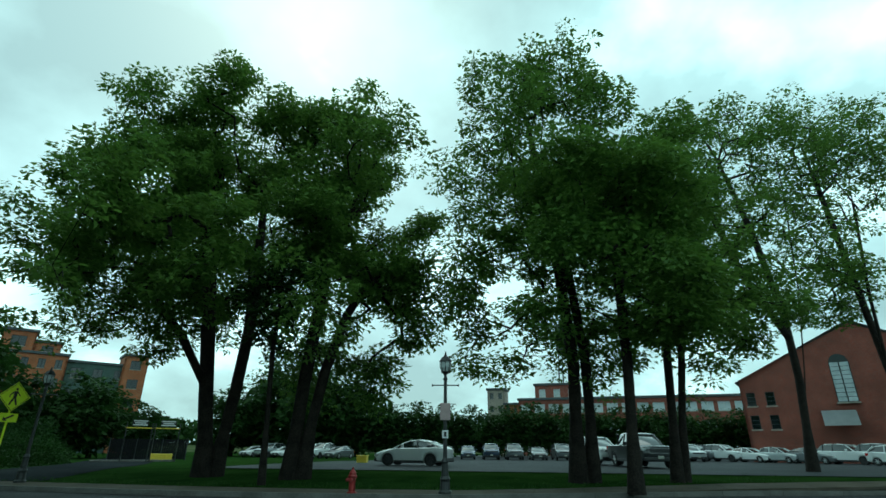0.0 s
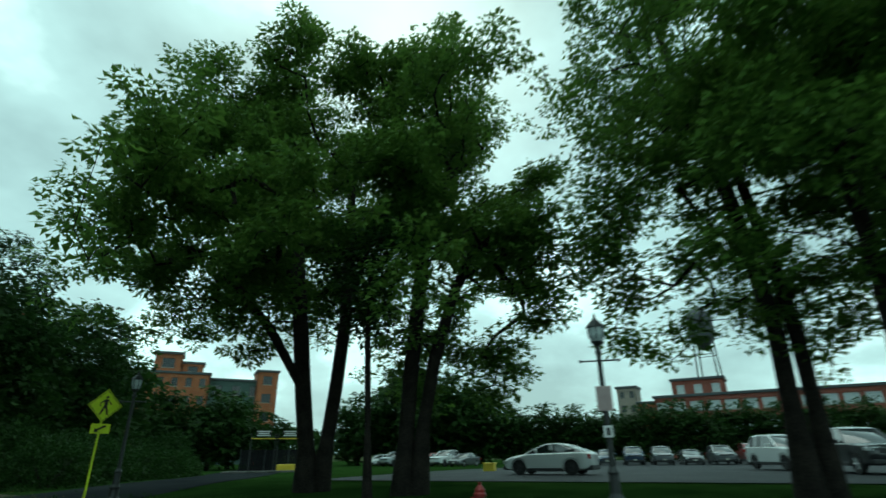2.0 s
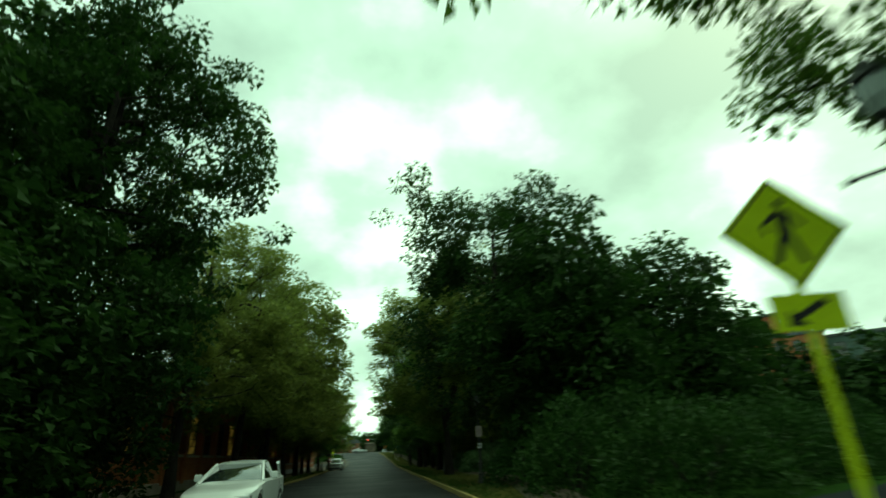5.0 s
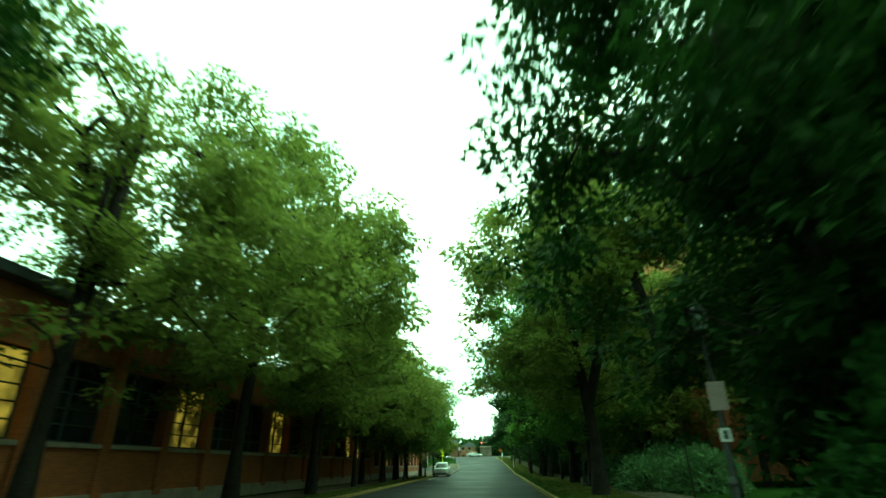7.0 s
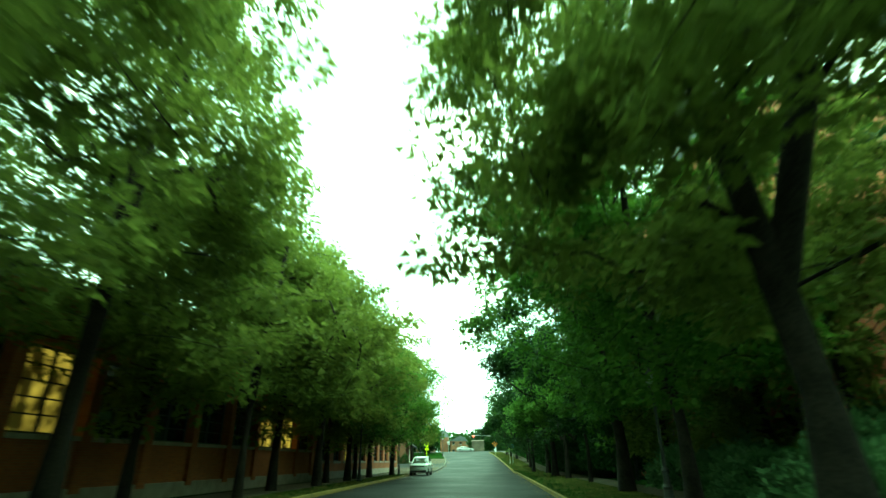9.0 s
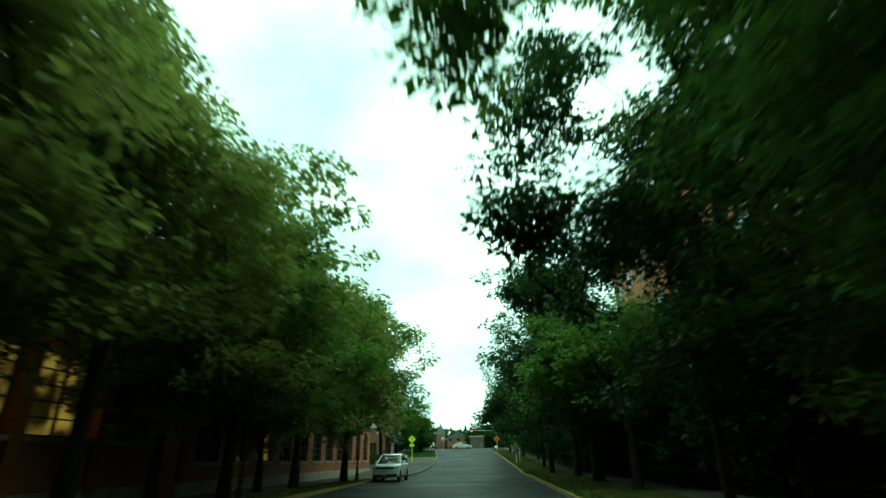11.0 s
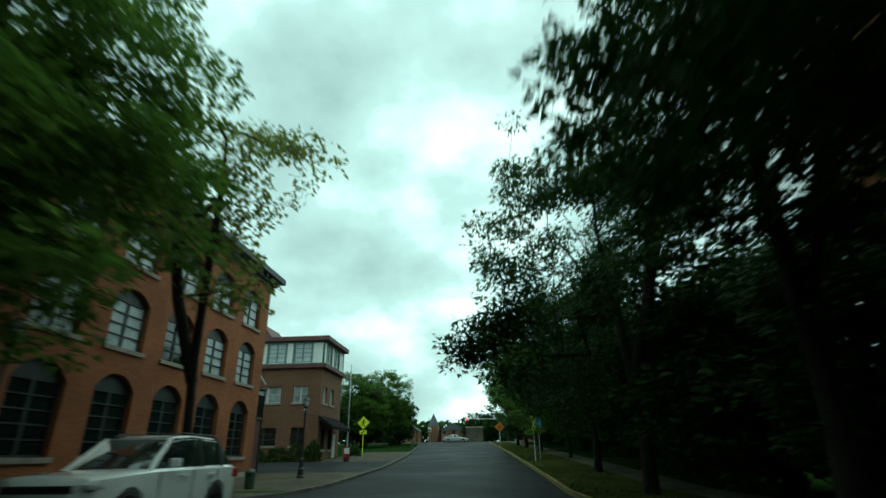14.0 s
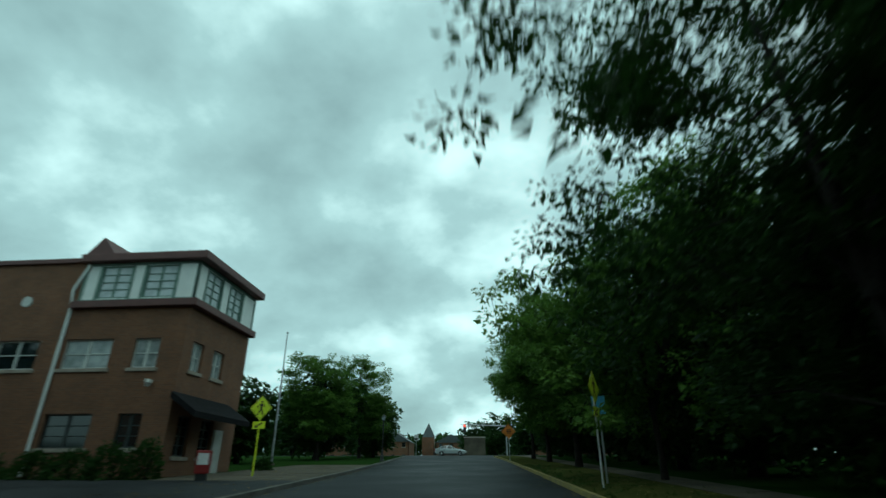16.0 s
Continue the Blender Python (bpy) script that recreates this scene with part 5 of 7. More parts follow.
# the long low brick works with pilasters and lit windows
works = thing("brick_works", pose(-11.0, 35.0, 0.12), "long single-storey brick works with pilasters and lit windows", "building")
WL = 48.6
cu = [0.4 + 3.12 * i for i in range(16)]


def works_cell(i, j, u0, u1, v0, v1):
    if j != 1:
        return None
    return opening(u0 + 0.22, u1 - 0.22, 2.0, 4.4, 0.0, "lit" if i in (1, 4, 7, 12, 13) else "dark")


wall_with_windows(works, EAST, BRICK, cu, [0.5, 1.85, 4.5, 5.9], works_cell, 0.3, False)
for u in cu:
    b = bmesh.new()
    box(b, -0.05, 0.16, u - 0.21, u + 0.21, 0.4, 5.7, 0.02)
    part("pilaster", b, BRICK, works)
local_box(works, "plinth", STONE, -0.2, 0.10, 0, WL - 1, 0, 0.55, 0.03)
local_box(works, "sill_course", STONE, -0.1, 0.13, 0.2, WL - 1.2, 1.86, 2.0, 0.02)
b = bmesh.new()
box(b, -0.3, 0.55, -0.4, WL - 0.6, 5.9, 6.2, 0.04)
vs_ = [b.verts.new((x, y, z)) for y in (-0.4, WL - 0.6) for x, z in ((0.55, 6.2), (-6.5, 8.4), (-13.5, 6.2))]
for q in ((0, 1, 4, 3), (1, 2, 5, 4), (0, 2, 1), (3, 4, 5)):
    b.faces.new([vs_[n_] for n_ in q])
part("roof", b, CORNICE, works)
local_box(works, "end_wall", BRICK, -13, 0, 0, 0.35, 0, 5.9)
local_box(works, "end_wall", BRICK, -13, 0, WL - 1.4, WL - 1.05, 0, 5.9)
local_box(works, "back_wall", BRICK, -13, -12.7, 0.35, WL - 1.4, 0, 5.9)

# the corner house with the white panelled upper storey
inn = thing("corner_house", pose(-12.25, 134.3, 1.35) @ Matrix.Diagonal((1.0, 0.8, 1.0, 1.0)), "brown brick corner house with white panelled top storey", "building")
su = [-11.2, -9.9, -9.2, -7.0, -5.8, -3.4, -2.4, -1.1, 0.0]


def inn_south(i, j, u0, u1, v0, v1):
    if j == 1 and i in (2, 4, 6):
        return opening(u0 + 0.04, u1 - 0.04, 4.25, 5.6, 0.0, "sash_dark" if i == 2 else "sash")
    if j == 0 and i in (4, 6):
        return opening(u0 + 0.1, u1 - 0.1, 0.9, 2.3, 0.0, "dark")
    return None


wall_with_windows(inn, Matrix.Identity(4), BRICK_B, su, [-1.0, 3.2, 7.1], inn_south)
eu = [0.0, 0.9, 2.2, 3.3, 4.7, 6.0, 7.6]


def inn_east(i, j, u0, u1, v0, v1):
    if j == 1 and i in (1, 3):
        return opening(u0 + 0.05, u1 - 0.05, 4.25, 5.6, 0.0, "sash")
    if j == 0 and i in (1, 3):
        return opening(u0 - 0.1 + 0.15, u1 + 0.05, 0.6, 2.3, 0.0, "dark")
    return None


wall_with_windows(inn, EAST, BRICK_B, eu, [-1.0, 3.2, 7.1], inn_east)
local_box(inn, "back_wall", BRICK_B, -11.2, -0.02, 7.3, 7.6, -0.6, 9.6)
local_box(inn, "parapet_wall", BRICK_B, -11.2, -5.75, 0.0, 0.3, 7.1, 9.45)
local_box(inn, "side_wall", BRICK_B, -11.2, -10.9, 0.3, 7.3, -0.6, 9.6)
b = bmesh.new()
box(b, -5.9, 0.34, -0.34, 7.7, 7.05, 7.4, 0.04)
box(b, -5.95, 0.5, -0.5, 7.9, 9.35, 9.75, 0.05)
box(b, -11.4, -5.9, -0.2, 0.4, 9.42, 9.66, 0.03)
part("cornice", b, MAROON, inn)


def panel_wall(length, groups, m):
    """White boards between green posts, with grouped windows."""
    lines = [0.0]
    for a, c in groups:
        lines += [a, c]
    lines.append(length)

    def cell(i, j, u0, u1, v0, v1):
        return opening(u0 + 0.06, u1 - 0.06, 7.55, 9.2, 0.0, "green") if i % 2 else None
    wall_with_windows(inn, m, WHITE_PANEL, lines, [7.4, 9.36], cell, 0.12, False, "panel_wall")
    pb = bmesh.new()
    for u in lines:
        box(pb, u - 0.07, u + 0.07, -0.05, 0.03, 7.4, 9.36)
    box(pb, 0, length, -0.04, 0.02, 7.4, 7.5)
    box(pb, 0, length, -0.04, 0.02, 9.22, 9.36)
    part("green_post", pb, GREEN_TRIM, inn).matrix_local = m


panel_wall(5.7, [(0.75, 2.4), (3.05, 4.7)], Matrix.Translation((-5.7, -0.02, 0)))
panel_wall(7.6, [(1.0, 2.9), (3.9, 5.8)], Matrix.Translation((0.02, 0, 0)) @ EAST)
local_box(inn, "roof", ROOF, -11.1, 0.3, 0.0, 7.6, 9.5, 9.62)
b = bmesh.new()
tube(b, [(-5.6, -0.12, 9.3), (-6.1, -0.14, 8.0), (-5.95, -0.12, 7.0), (-5.95, -0.12, -0.2)], [0.07] * 4, 8)
part("downpipe", b, WHITE_PANEL, inn, "white downpipe")
b = bmesh.new()
tube(b, [(-8.4, -0.03, 7.5), (-8.4, -0.06, 7.5)], [0.26, 0.26], 20)
part("round_vent", b, FRAME_PALE, inn, "round pale vent")
b = bmesh.new()
vs_ = [b.verts.new(p) for p in ((-7.6, 1.2, 9.6), (-4.8, 1.2, 9.6), (-6.2, 1.2, 11.3), (-7.6, 6, 9.6), (-4.8, 6, 9.6), (-6.2, 6, 11.3))]
for q in ((0, 1, 2), (3, 5, 4), (0, 2, 5, 3), (1, 4, 5, 2), (0, 3, 4, 1)):
    b.faces.new([vs_[n_] for n_ in q])
part("roof_gable", b, MAROON, inn, "small maroon gable on the roof")
local_box(inn, "roof_unit", METAL_ROOF, -4.2, -2.4, 2.0, 3.6, 9.6, 10.1, 0.03)
b = bmesh.new()
vs_ = [b.verts.new(p) for p in ((0.02, -0.3, 3.2), (1.3, -0.3, 2.35), (1.3, 6.2, 2.35), (0.02, 6.2, 3.2), (1.3, -0.3, 2.1), (1.3, 6.2, 2.1), (0.02, -0.3, 2.9), (0.02, 6.2, 2.9))]
for q in ((0, 1, 2, 3), (1, 4, 5, 2), (0, 6, 4, 1), (3, 2, 5, 7), (6, 7, 5, 4)):
    b.faces.new([vs_[n_] for n_ in q])
part("awning", b, CANVAS, inn, "black canvas awning")
local_box(inn, "door", FRAME_PALE, 0.0, 0.08, 4.9, 5.9, -0.5, 1.9, 0.01)
b = bmesh.new()
box(b, -1.2, -1.05, -0.5, -0.05, 3.55, 3.7, 0.02)
tube(b, [(-1.12, -0.3, 3.62), (-1.0, -0.55, 3.45)], [0.09, 0.12], 10)
part("flood_lamp", b, FRAME_PALE, inn)

# the enclosed fire stair on the mill's north end
stair = thing("fire_stair", pose(-11.7, 120.16, 0.12), "dark red boarded fire stair with black louvred screen and pale handrail", "fire stair")
for k in range(11):
    for side in (0, 1):
        b = bmesh.new()
        if side:
            box(b, -0.04, 0.0, 0.16 * k, 0.16 * k + 0.152, 0, 3.25)
        else:
            box(b, -0.05 - 0.2 * (k + 1), -0.05 - 0.2 * k - 0.008, 1.72, 1.76, 0, 3.25)
        part("board", b, MAROON, stair)
b = bmesh.new()
box(b, -2.35, 0.06, 0.0, 1.84, 3.27, 3.4, 0.02)
part("landing", b, IRON, stair)
for k in range(9):
    z = 3.46 + 0.135 * k
    b = bmesh.new()
    for p0, p1 in (((0.0, 0.05), (0.0, 1.78)), ((-2.3, 1.78), (-0.02, 1.78))):
        vs_ = [b.verts.new(q) for q in ((p0[0], p0[1], z), (p1[0], p1[1], z), (p1[0] + (0.05 if p0[0] == p1[0] else 0), p1[1] + (0 if p0[0] == p1[0] else 0.05), z + 0.1), (p0[0] + (0.05 if p0[0] == p1[0] else 0), p0[1] + (0 if p0[0] == p1[0] else 0.05), z + 0.1))]
        b.faces.new(vs_)
    bmesh.ops.solidify(b, geom=b.faces[:], thickness=0.012)
    part("slat", b, FRAME_DARK, stair)
for px, py in ((0.02, 0.04), (0.02, 1.8), (-2.3, 1.8)):
    b = bmesh.new()
    box(b, px - 0.05, px + 0.05, py - 0.04, py + 0.04, 0, 4.95, 0.01)
    part("post", b, IRON, stair)
b = bmesh.new()
box(b, -2.4, 0.12, -0.0, 1.9, 4.95, 5.1, 0.03)
part("roof", b, MAROON, stair)
b = bmesh.new()
tube(b, [(0.08, 0.02, 6.05), (0.08, 1.65, 5.3)], [0.05, 0.05], 8)
part("handrail", b, WHITE_PANEL, stair, "pale sloping handrail")

# the tall mill behind the trees on the park side
tall = thing("tall_mill", pose(13.5, 108.0, 0.12), "four-storey orange brick mill behind street trees", "building")
tu = [3.05 * i for i in range(15)]


def tall_cell(i, j, u0, u1, v0, v1):
    # above the ground floor the panes are coloured as if mirroring the sky
    return opening(u0 + 0.55, u1 - 0.55, v0 + 1.15, v0 + 3.0, 0.3, "milky" if j else "dark")


wall_with_windows(tall, WEST, BRICK_C, tu, [0, 4.2, 8.4, 12.6, 16.8], tall_cell, 0.25)
TL = tu[-1]
local_box(tall, "end_wall", BRICK_C, 0, 14, -TL, -TL + 0.3, 0, 16.8)
local_box(tall, "end_wall", BRICK_C, 0, 14, -0.3, 0, 0, 16.8)
local_box(tall, "back_wall", BRICK_C, 13.7, 14, -TL + 0.3, -0.3, 0, 16.8)
local_box(tall, "roof", ROOF, -0.1, 14, -TL, 0, 17.3, 17.5)
local_box(tall, "cornice", CORNICE, -0.45, 0.2, -TL - 0.3, 0.3, 16.8, 17.55, 0.05)
b = bmesh.new()
box(b, -3.2, 0.1, -28.5, -22.5, 2.55, 2.8, 0.03)
part("porch_roof", b, CORNICE, tall, "dark flat porch roof")
for y in (-28.2, -22.8):
    b = bmesh.new()
    box(b, -3.05, -2.85, y - 0.1, y + 0.1, 0, 2.55, 0.02)
    part("porch_post", b, CORNICE, tall)


# the far mills
def block(building, m, material, length, deep, z0, z1, cols_, rows_, style, sill=True, wide=0.45):
    us = [length * i / cols_ for i in range(cols_ + 1)]
    vs = [z0 + (z1 - z0) * j / rows_ for j in range(rows_ + 1)]
    wall_with_windows(building, m, material, us, vs, lambda i, j, u0, u1, v0, v1: opening(u0 + (u1 - u0) * (0.5 - wide / 2), u1 - (u1 - u0) * (0.5 - wide / 2), v0 + (v1 - v0) * 0.3, v0 + (v1 - v0) * 0.78, 0, style), 0.25, sill)
    b_ = bmesh.new()
    box(b_, 0, 0.3, 0, deep, z0, z1)
    box(b_, length - 0.3, length, 0, deep, z0, z1)
    box(b_, 0.3, length - 0.3, deep - 0.3, deep, z0, z1)
    part("side_wall", b_, material, building).matrix_local = m
    b_ = bmesh.new()
    box(b_, -0.3, length + 0.3, -0.3, deep, z1, z1 + 0.5, 0.05)
    part("roof", b_, CORNICE, building).matrix_local = m


far_mill = thing("towered_mill", pose(60.5, 105.5, 0, 0, 0, -41), "towered orange brick mill far behind the hedge", "building")
T = Matrix.Translation
block(far_mill, Matrix.Identity(4), BRICK_C, 22, 16, 0, 18.4, 8, 5, "dark")
block(far_mill, T((10.5, 3, 0)), BRICK_C, 5.5, 6, 18.8, 23.0, 1, 1, "dark")
block(far_mill, T((16.0, 4, 0)), BRICK_C, 4.5, 5, 18.8, 21.2, 1, 1, "dark")
block(far_mill, T((22, 2, 0)), COPPER, 11.5, 14, 0, 17.6, 3, 4, "dark")
block(far_mill, T((32.0, 1, 0)), BRICK_C, 4.6, 7, 0, 19.8, 1, 5, "dark")
long_mill = thing("long_mill", pose(108, 2, 0, 0, 0, -97), "long low red brick mill with pale window bands", "building")
block(long_mill, Matrix.Identity(4), BRICK_D, 46, 14, 0, 11.6, 15, 3, "pale", True, 0.75)
block(long_mill, T((-8, 4, 0)), STONE, 4.0, 5, 0, 14.4, 2, 5, "dark")
block(long_mill, T((-4, 4, 0)), BRICK_C, 5.0, 8, 0, 11.0, 3, 4, "dark")
block(long_mill, T((3, 6, 0)), BRICK_D, 10.0, 8, 11.6, 15.4, 3, 1, "pale")

# the gabled hall by the car park
hall = thing("gabled_hall", pose(54.3, -25.6, 0.2, 0, 0, -114), "gabled red brick hall with tall arched window", "building")
HW = 23.0


def hall_cell(i, j, u0, u1, v0, v1):
    if i in (0, 1, 5) and j == 0:
        return opening(u0 + 0.5, u0 + 1.4, 3.4, 4.9, 0, "dark")
    if i in (0, 1, 5) and j == 1:
        return opening(u0 + 0.5, u0 + 1.4, 5.9, 7.4, 0, "dark")
    return None


wall_with_windows(hall, Matrix.Identity(4), BRICK_D, [0, 1.9, 3.8, 7.0, 12.5, 19.6, HW], [0, 5.4, 8.8], hall_cell, 0.25)
b = bmesh.new()
gp = [(0, 8.8), (HW, 8.8), (HW / 2, 14.2)]
slab(b, gp, -0.01, 0.4)
part("gable", b, BRICK_D, hall)
window(hall, T((0, -0.28, 0)), opening(8.9, 10.7, 6.0, 10.2, 0.8, "milky"), 0.25)
b = bmesh.new()
vs_ = [b.verts.new(p) for p in ((-0.4, -0.4, 8.5), (HW / 2, -0.4, 14.5), (HW + 0.4, -0.4, 8.5), (-0.4, 20, 8.5), (HW / 2, 20, 14.5), (HW + 0.4, 20, 8.5))]
for q in ((0, 1, 4, 3), (1, 2, 5, 4)):
    b.faces.new([vs_[n_] for n_ in q])
bmesh.ops.solidify(b, geom=b.faces[:], thickness=0.25)
part("roof", b, CORNICE, hall)
local_box(hall, "side_wall", BRICK_D, 0, 0.3, 0, 20, 0, 8.8)
local_box(hall, "side_wall", BRICK_D, HW - 0.3, HW, 0, 20, 0, 8.8)
b = bmesh.new()
vs_ = [b.verts.new(p) for p in ((7.2, -0.1, 5.2), (10.2, -0.1, 5.2), (10.2, -2.2, 3.6), (7.2, -2.2, 3.6))]
b.faces.new(vs_)
bmesh.ops.solidify(b, geom=b.faces[:], thickness=0.12)
part("porch_roof", b, METAL_ROOF, hall, "pale sloping porch roof")

# the water tower
tank = thing("water_tower", pose(143.5, -11.5, 0), "rusty water tower on tall steel legs", "water tower")
b = bmesh.new()
lathe(b, [(0.6, 26.5), (2.6, 28.6), (3.2, 30.0), (3.2, 35.2), (2.9, 36.0), (0.3, 38.4)], 20)
part("tank", b, CORNICE, tank, smooth=True)
for a in range(4):
    b = bmesh.new()
    c, s = math.cos(a * math.pi / 2 + 0.5), math.sin(a * math.pi / 2 + 0.5)
    tube(b, [(4.4 * c, 4.4 * s, 0), (2.8 * c, 2.8 * s, 29)], [0.22, 0.2], 6)
    part("leg", b, IRON, tank)
b = bmesh.new()
for z in (10, 18, 25):
    r = 4.4 - 1.6 * z / 29
    for a in range(4):
        t0, t1 = a * math.pi / 2 + 0.5, (a + 1) * math.pi / 2 + 0.5
        tube(b, [(r * math.cos(t0), r * math.sin(t0), z), (r * math.cos(t1), r * math.sin(t1), z)], [0.1, 0.1], 5)
part("brace", b, IRON, tank)

# the end of the street: houses and a wall across the junction
EG = grade(205)
for i, (x, y, w, h, roof_h, mt) in enumerate(((-40, 246, 9, 4.6, 2.4, BRICK_B), (-27, 245, 8, 4.4, 2.6, BRICK_B), (-13, 250, 8, 4.4, 2.0, BRICK_B), (10, 244, 9, 4.4, 2.2, BRICK_B), (22, 246, 10, 4.6, 2.4, BRICK_B))):
    hs = thing("far_house", pose(x, y, EG), "small old house across the far junction", "house", "houses across the junction")
    wall_with_windows(hs, Matrix.Identity(4), mt, [0, w / 3, 2 * w / 3, w], [-0.3, 2.4, h], lambda a_, b_, u0, u1, v0, v1: opening(u0 + 0.9, u1 - 0.9, v0 + 0.8, v0 + 1.8, 0, "dark"))
    local_box(hs, "side_wall", mt, 0, 0.3, 0, 9, -0.3, h)
    local_box(hs, "side_wall", mt, w - 0.3, w, 0, 9, -0.3, h)
    b = bmesh.new()
    vs_ = [b.verts.new(p) for p in ((-0.3, -0.3, h), (w + 0.3, -0.3, h), (w / 2, -0.3, h + roof_h), (-0.3, 9, h), (w + 0.3, 9, h), (w / 2, 9, h + roof_h))]
    for q in ((0, 1, 2), (3, 5, 4), (0, 2, 5, 3), (1, 4, 5, 2), (0, 3, 4, 1)):
        b.faces.new([vs_[n_] for n_ in q])
    part("roof", b, CORNICE, hs)
bw = thing("boundary_wall", pose(-3, 206, EG), "pale concrete wall across the junction", "wall")
b = bmesh.new()
box(b, -0.4, 3.2, 0, 0.4, -0.3, 2.9, 0.04)
part("wall", b, CONCRETE, bw)
b = bmesh.new()
box(b, -0.5, 3.3, -0.1, 0.5, 2.9, 3.08, 0.03)
part("coping", b, STONE, bw)
chapel = thing("far_chapel", pose(-15.5, 256, EG - 0.2), "far chapel with a pointed spire", "church")
b = bmesh.new()
box(b, -1.5, 1.5, -1.5, 1.5, 0, 6.2)
part("tower", b, BRICK_B, chapel)
b = bmesh.new()
tube(b, [(0, 0, 6.2), (0, 0, 9.8)], [1.8, 0.05], 4)
part("spire", b, CORNICE, chapel)

# ---- cars ----
def loft(bm, rings):
    """Skins closed rings of equal length, and caps the ends."""
    vr = [[bm.verts.new(p) for p in r] for r in rings]
    n = len(vr[0])
    for a, c in zip(vr, vr[1:]):
        for k in range(n):
            bm.faces.new((a[k], a[(k + 1) % n], c[(k + 1) % n], c[k]))
    bm.faces.new(vr[0][::-1])
    bm.faces.new(vr[-1])


def soft_edges(ob, angle=38):
    """Smooth shading, but for the sharp creases."""
    ob.data.polygons.foreach_set("use_smooth", [True] * len(ob.data.polygons))
    ob.data.set_sharp_from_angle(angle=radians(angle))
    return ob


def curve(table, x, k):
    """A smooth curve through the stations of a table: column k at x."""
    i = int(np.clip(np.searchsorted(table[:, 0], x) - 1, 0, len(table) - 2))
    x0, x1, y0, y1 = table[i, 0], table[i + 1, 0], table[i, k], table[i + 1, k]
    u = (x - x0) / (x1 - x0)
    m = [(table[min(j + 1, len(table) - 1), k] - table[max(j - 1, 0), k]) / (table[min(j + 1, len(table) - 1), 0] - table[max(j - 1, 0), 0]) for j in (i, i + 1)]
    h = x1 - x0
    v = (2 * u ** 3 - 3 * u * u + 1) * y0 + (u ** 3 - 2 * u * u + u) * h * m[0] + (3 * u * u - 2 * u ** 3) * y1 + (u ** 3 - u * u) * h * m[1]
    return float(np.clip(v, min(y0, y1) - 0.03, max(y0, y1) + 0.03))


SHAPES = {
    # stations from the nose: x, half width, underside, shoulder; then the cabin: x at the belt and roof, heights
    "sedan": dict(body=[(0, 0.62, 0.34, 0.62), (0.12, 0.78, 0.24, 0.72), (0.6, 0.89, 0.2, 0.82), (1.5, 0.91, 0.2, 0.95), (2.6, 0.92, 0.2, 0.98), (3.8, 0.91, 0.2, 1.0), (4.5, 0.87, 0.24, 1.02), (4.75, 0.74, 0.32, 0.98), (4.84, 0.66, 0.4, 0.9)],
                  cabin=[(1.45, 0.95, 0.80), (2.35, 1.40, 0.62), (3.0, 1.45, 0.60), (3.5, 1.40, 0.60), (4.4, 1.04, 0.72)], wheels=(0.95, 3.78), r=0.335, roof=(2.3, 3.55)),
    "coupe": dict(body=[(0, 0.55, 0.32, 0.58), (0.14, 0.76, 0.22, 0.70), (0.6, 0.88, 0.18, 0.83), (1.3, 0.90, 0.18, 0.94), (2.4, 0.91, 0.18, 0.97), (3.4, 0.91, 0.18, 0.99), (4.1, 0.86, 0.22, 1.0), (4.36, 0.74, 0.32, 0.97), (4.44, 0.64, 0.42, 0.88)],
                  cabin=[(1.22, 0.95, 0.80), (1.7, 1.20, 0.70), (2.2, 1.38, 0.62), (2.7, 1.41, 0.60), (3.2, 1.34, 0.60), (3.7, 1.18, 0.64), (4.15, 1.02, 0.70)], wheels=(0.88, 3.5), r=0.35, roof=(1.95, 3.4)),
    "suv": dict(body=[(0, 0.72, 0.42, 0.92), (0.1, 0.86, 0.32, 1.04), (0.5, 0.94, 0.28, 1.08), (1.5, 0.97, 0.28, 1.14), (3.0, 0.97, 0.28, 1.16), (4.4, 0.96, 0.28, 1.18), (4.95, 0.92, 0.34, 1.16), (5.08, 0.84, 0.46, 1.08)],
                cabin=[(1.55, 1.14, 0.86), (2.35, 1.74, 0.70), (3.2, 1.80, 0.70), (4.4, 1.76, 0.69), (4.95, 1.17, 0.82)], wheels=(0.98, 4.05), r=0.39, roof=(2.3, 4.55)),
    "hatch": dict(body=[(0, 0.6, 0.32, 0.66), (0.1, 0.76, 0.24, 0.78), (0.5, 0.85, 0.2, 0.86), (1.3, 0.87, 0.2, 0.98), (2.5, 0.88, 0.2, 1.0), (3.6, 0.87, 0.22, 1.04), (3.98, 0.8, 0.3, 1.0), (4.06, 0.7, 0.4, 0.92)],
                  cabin=[(1.1, 0.97, 0.78), (1.95, 1.45, 0.62), (2.6, 1.52, 0.6), (3.4, 1.45, 0.6), (3.9, 1.03, 0.72)], wheels=(0.8, 3.3), r=0.31, roof=(1.9, 3.5)),
    "pickup": dict(body=[(0, 0.74, 0.46, 0.98), (0.1, 0.9, 0.38, 1.1), (0.5, 0.98, 0.34, 1.14), (1.6, 1.0, 0.34, 1.2), (3.3, 1.0, 0.34, 1.22), (5.5, 0.99, 0.36, 1.24), (5.75, 0.96, 0.42, 1.22), (5.82, 0.9, 0.5, 1.16)],
                   cabin=[(1.6, 1.19, 0.88), (2.3, 1.82, 0.72), (3.0, 1.88, 0.72), (3.7, 1.86, 0.72), (3.95, 1.22, 0.84)], wheels=(1.05, 4.5), r=0.41, roof=(2.25, 3.75)),
}


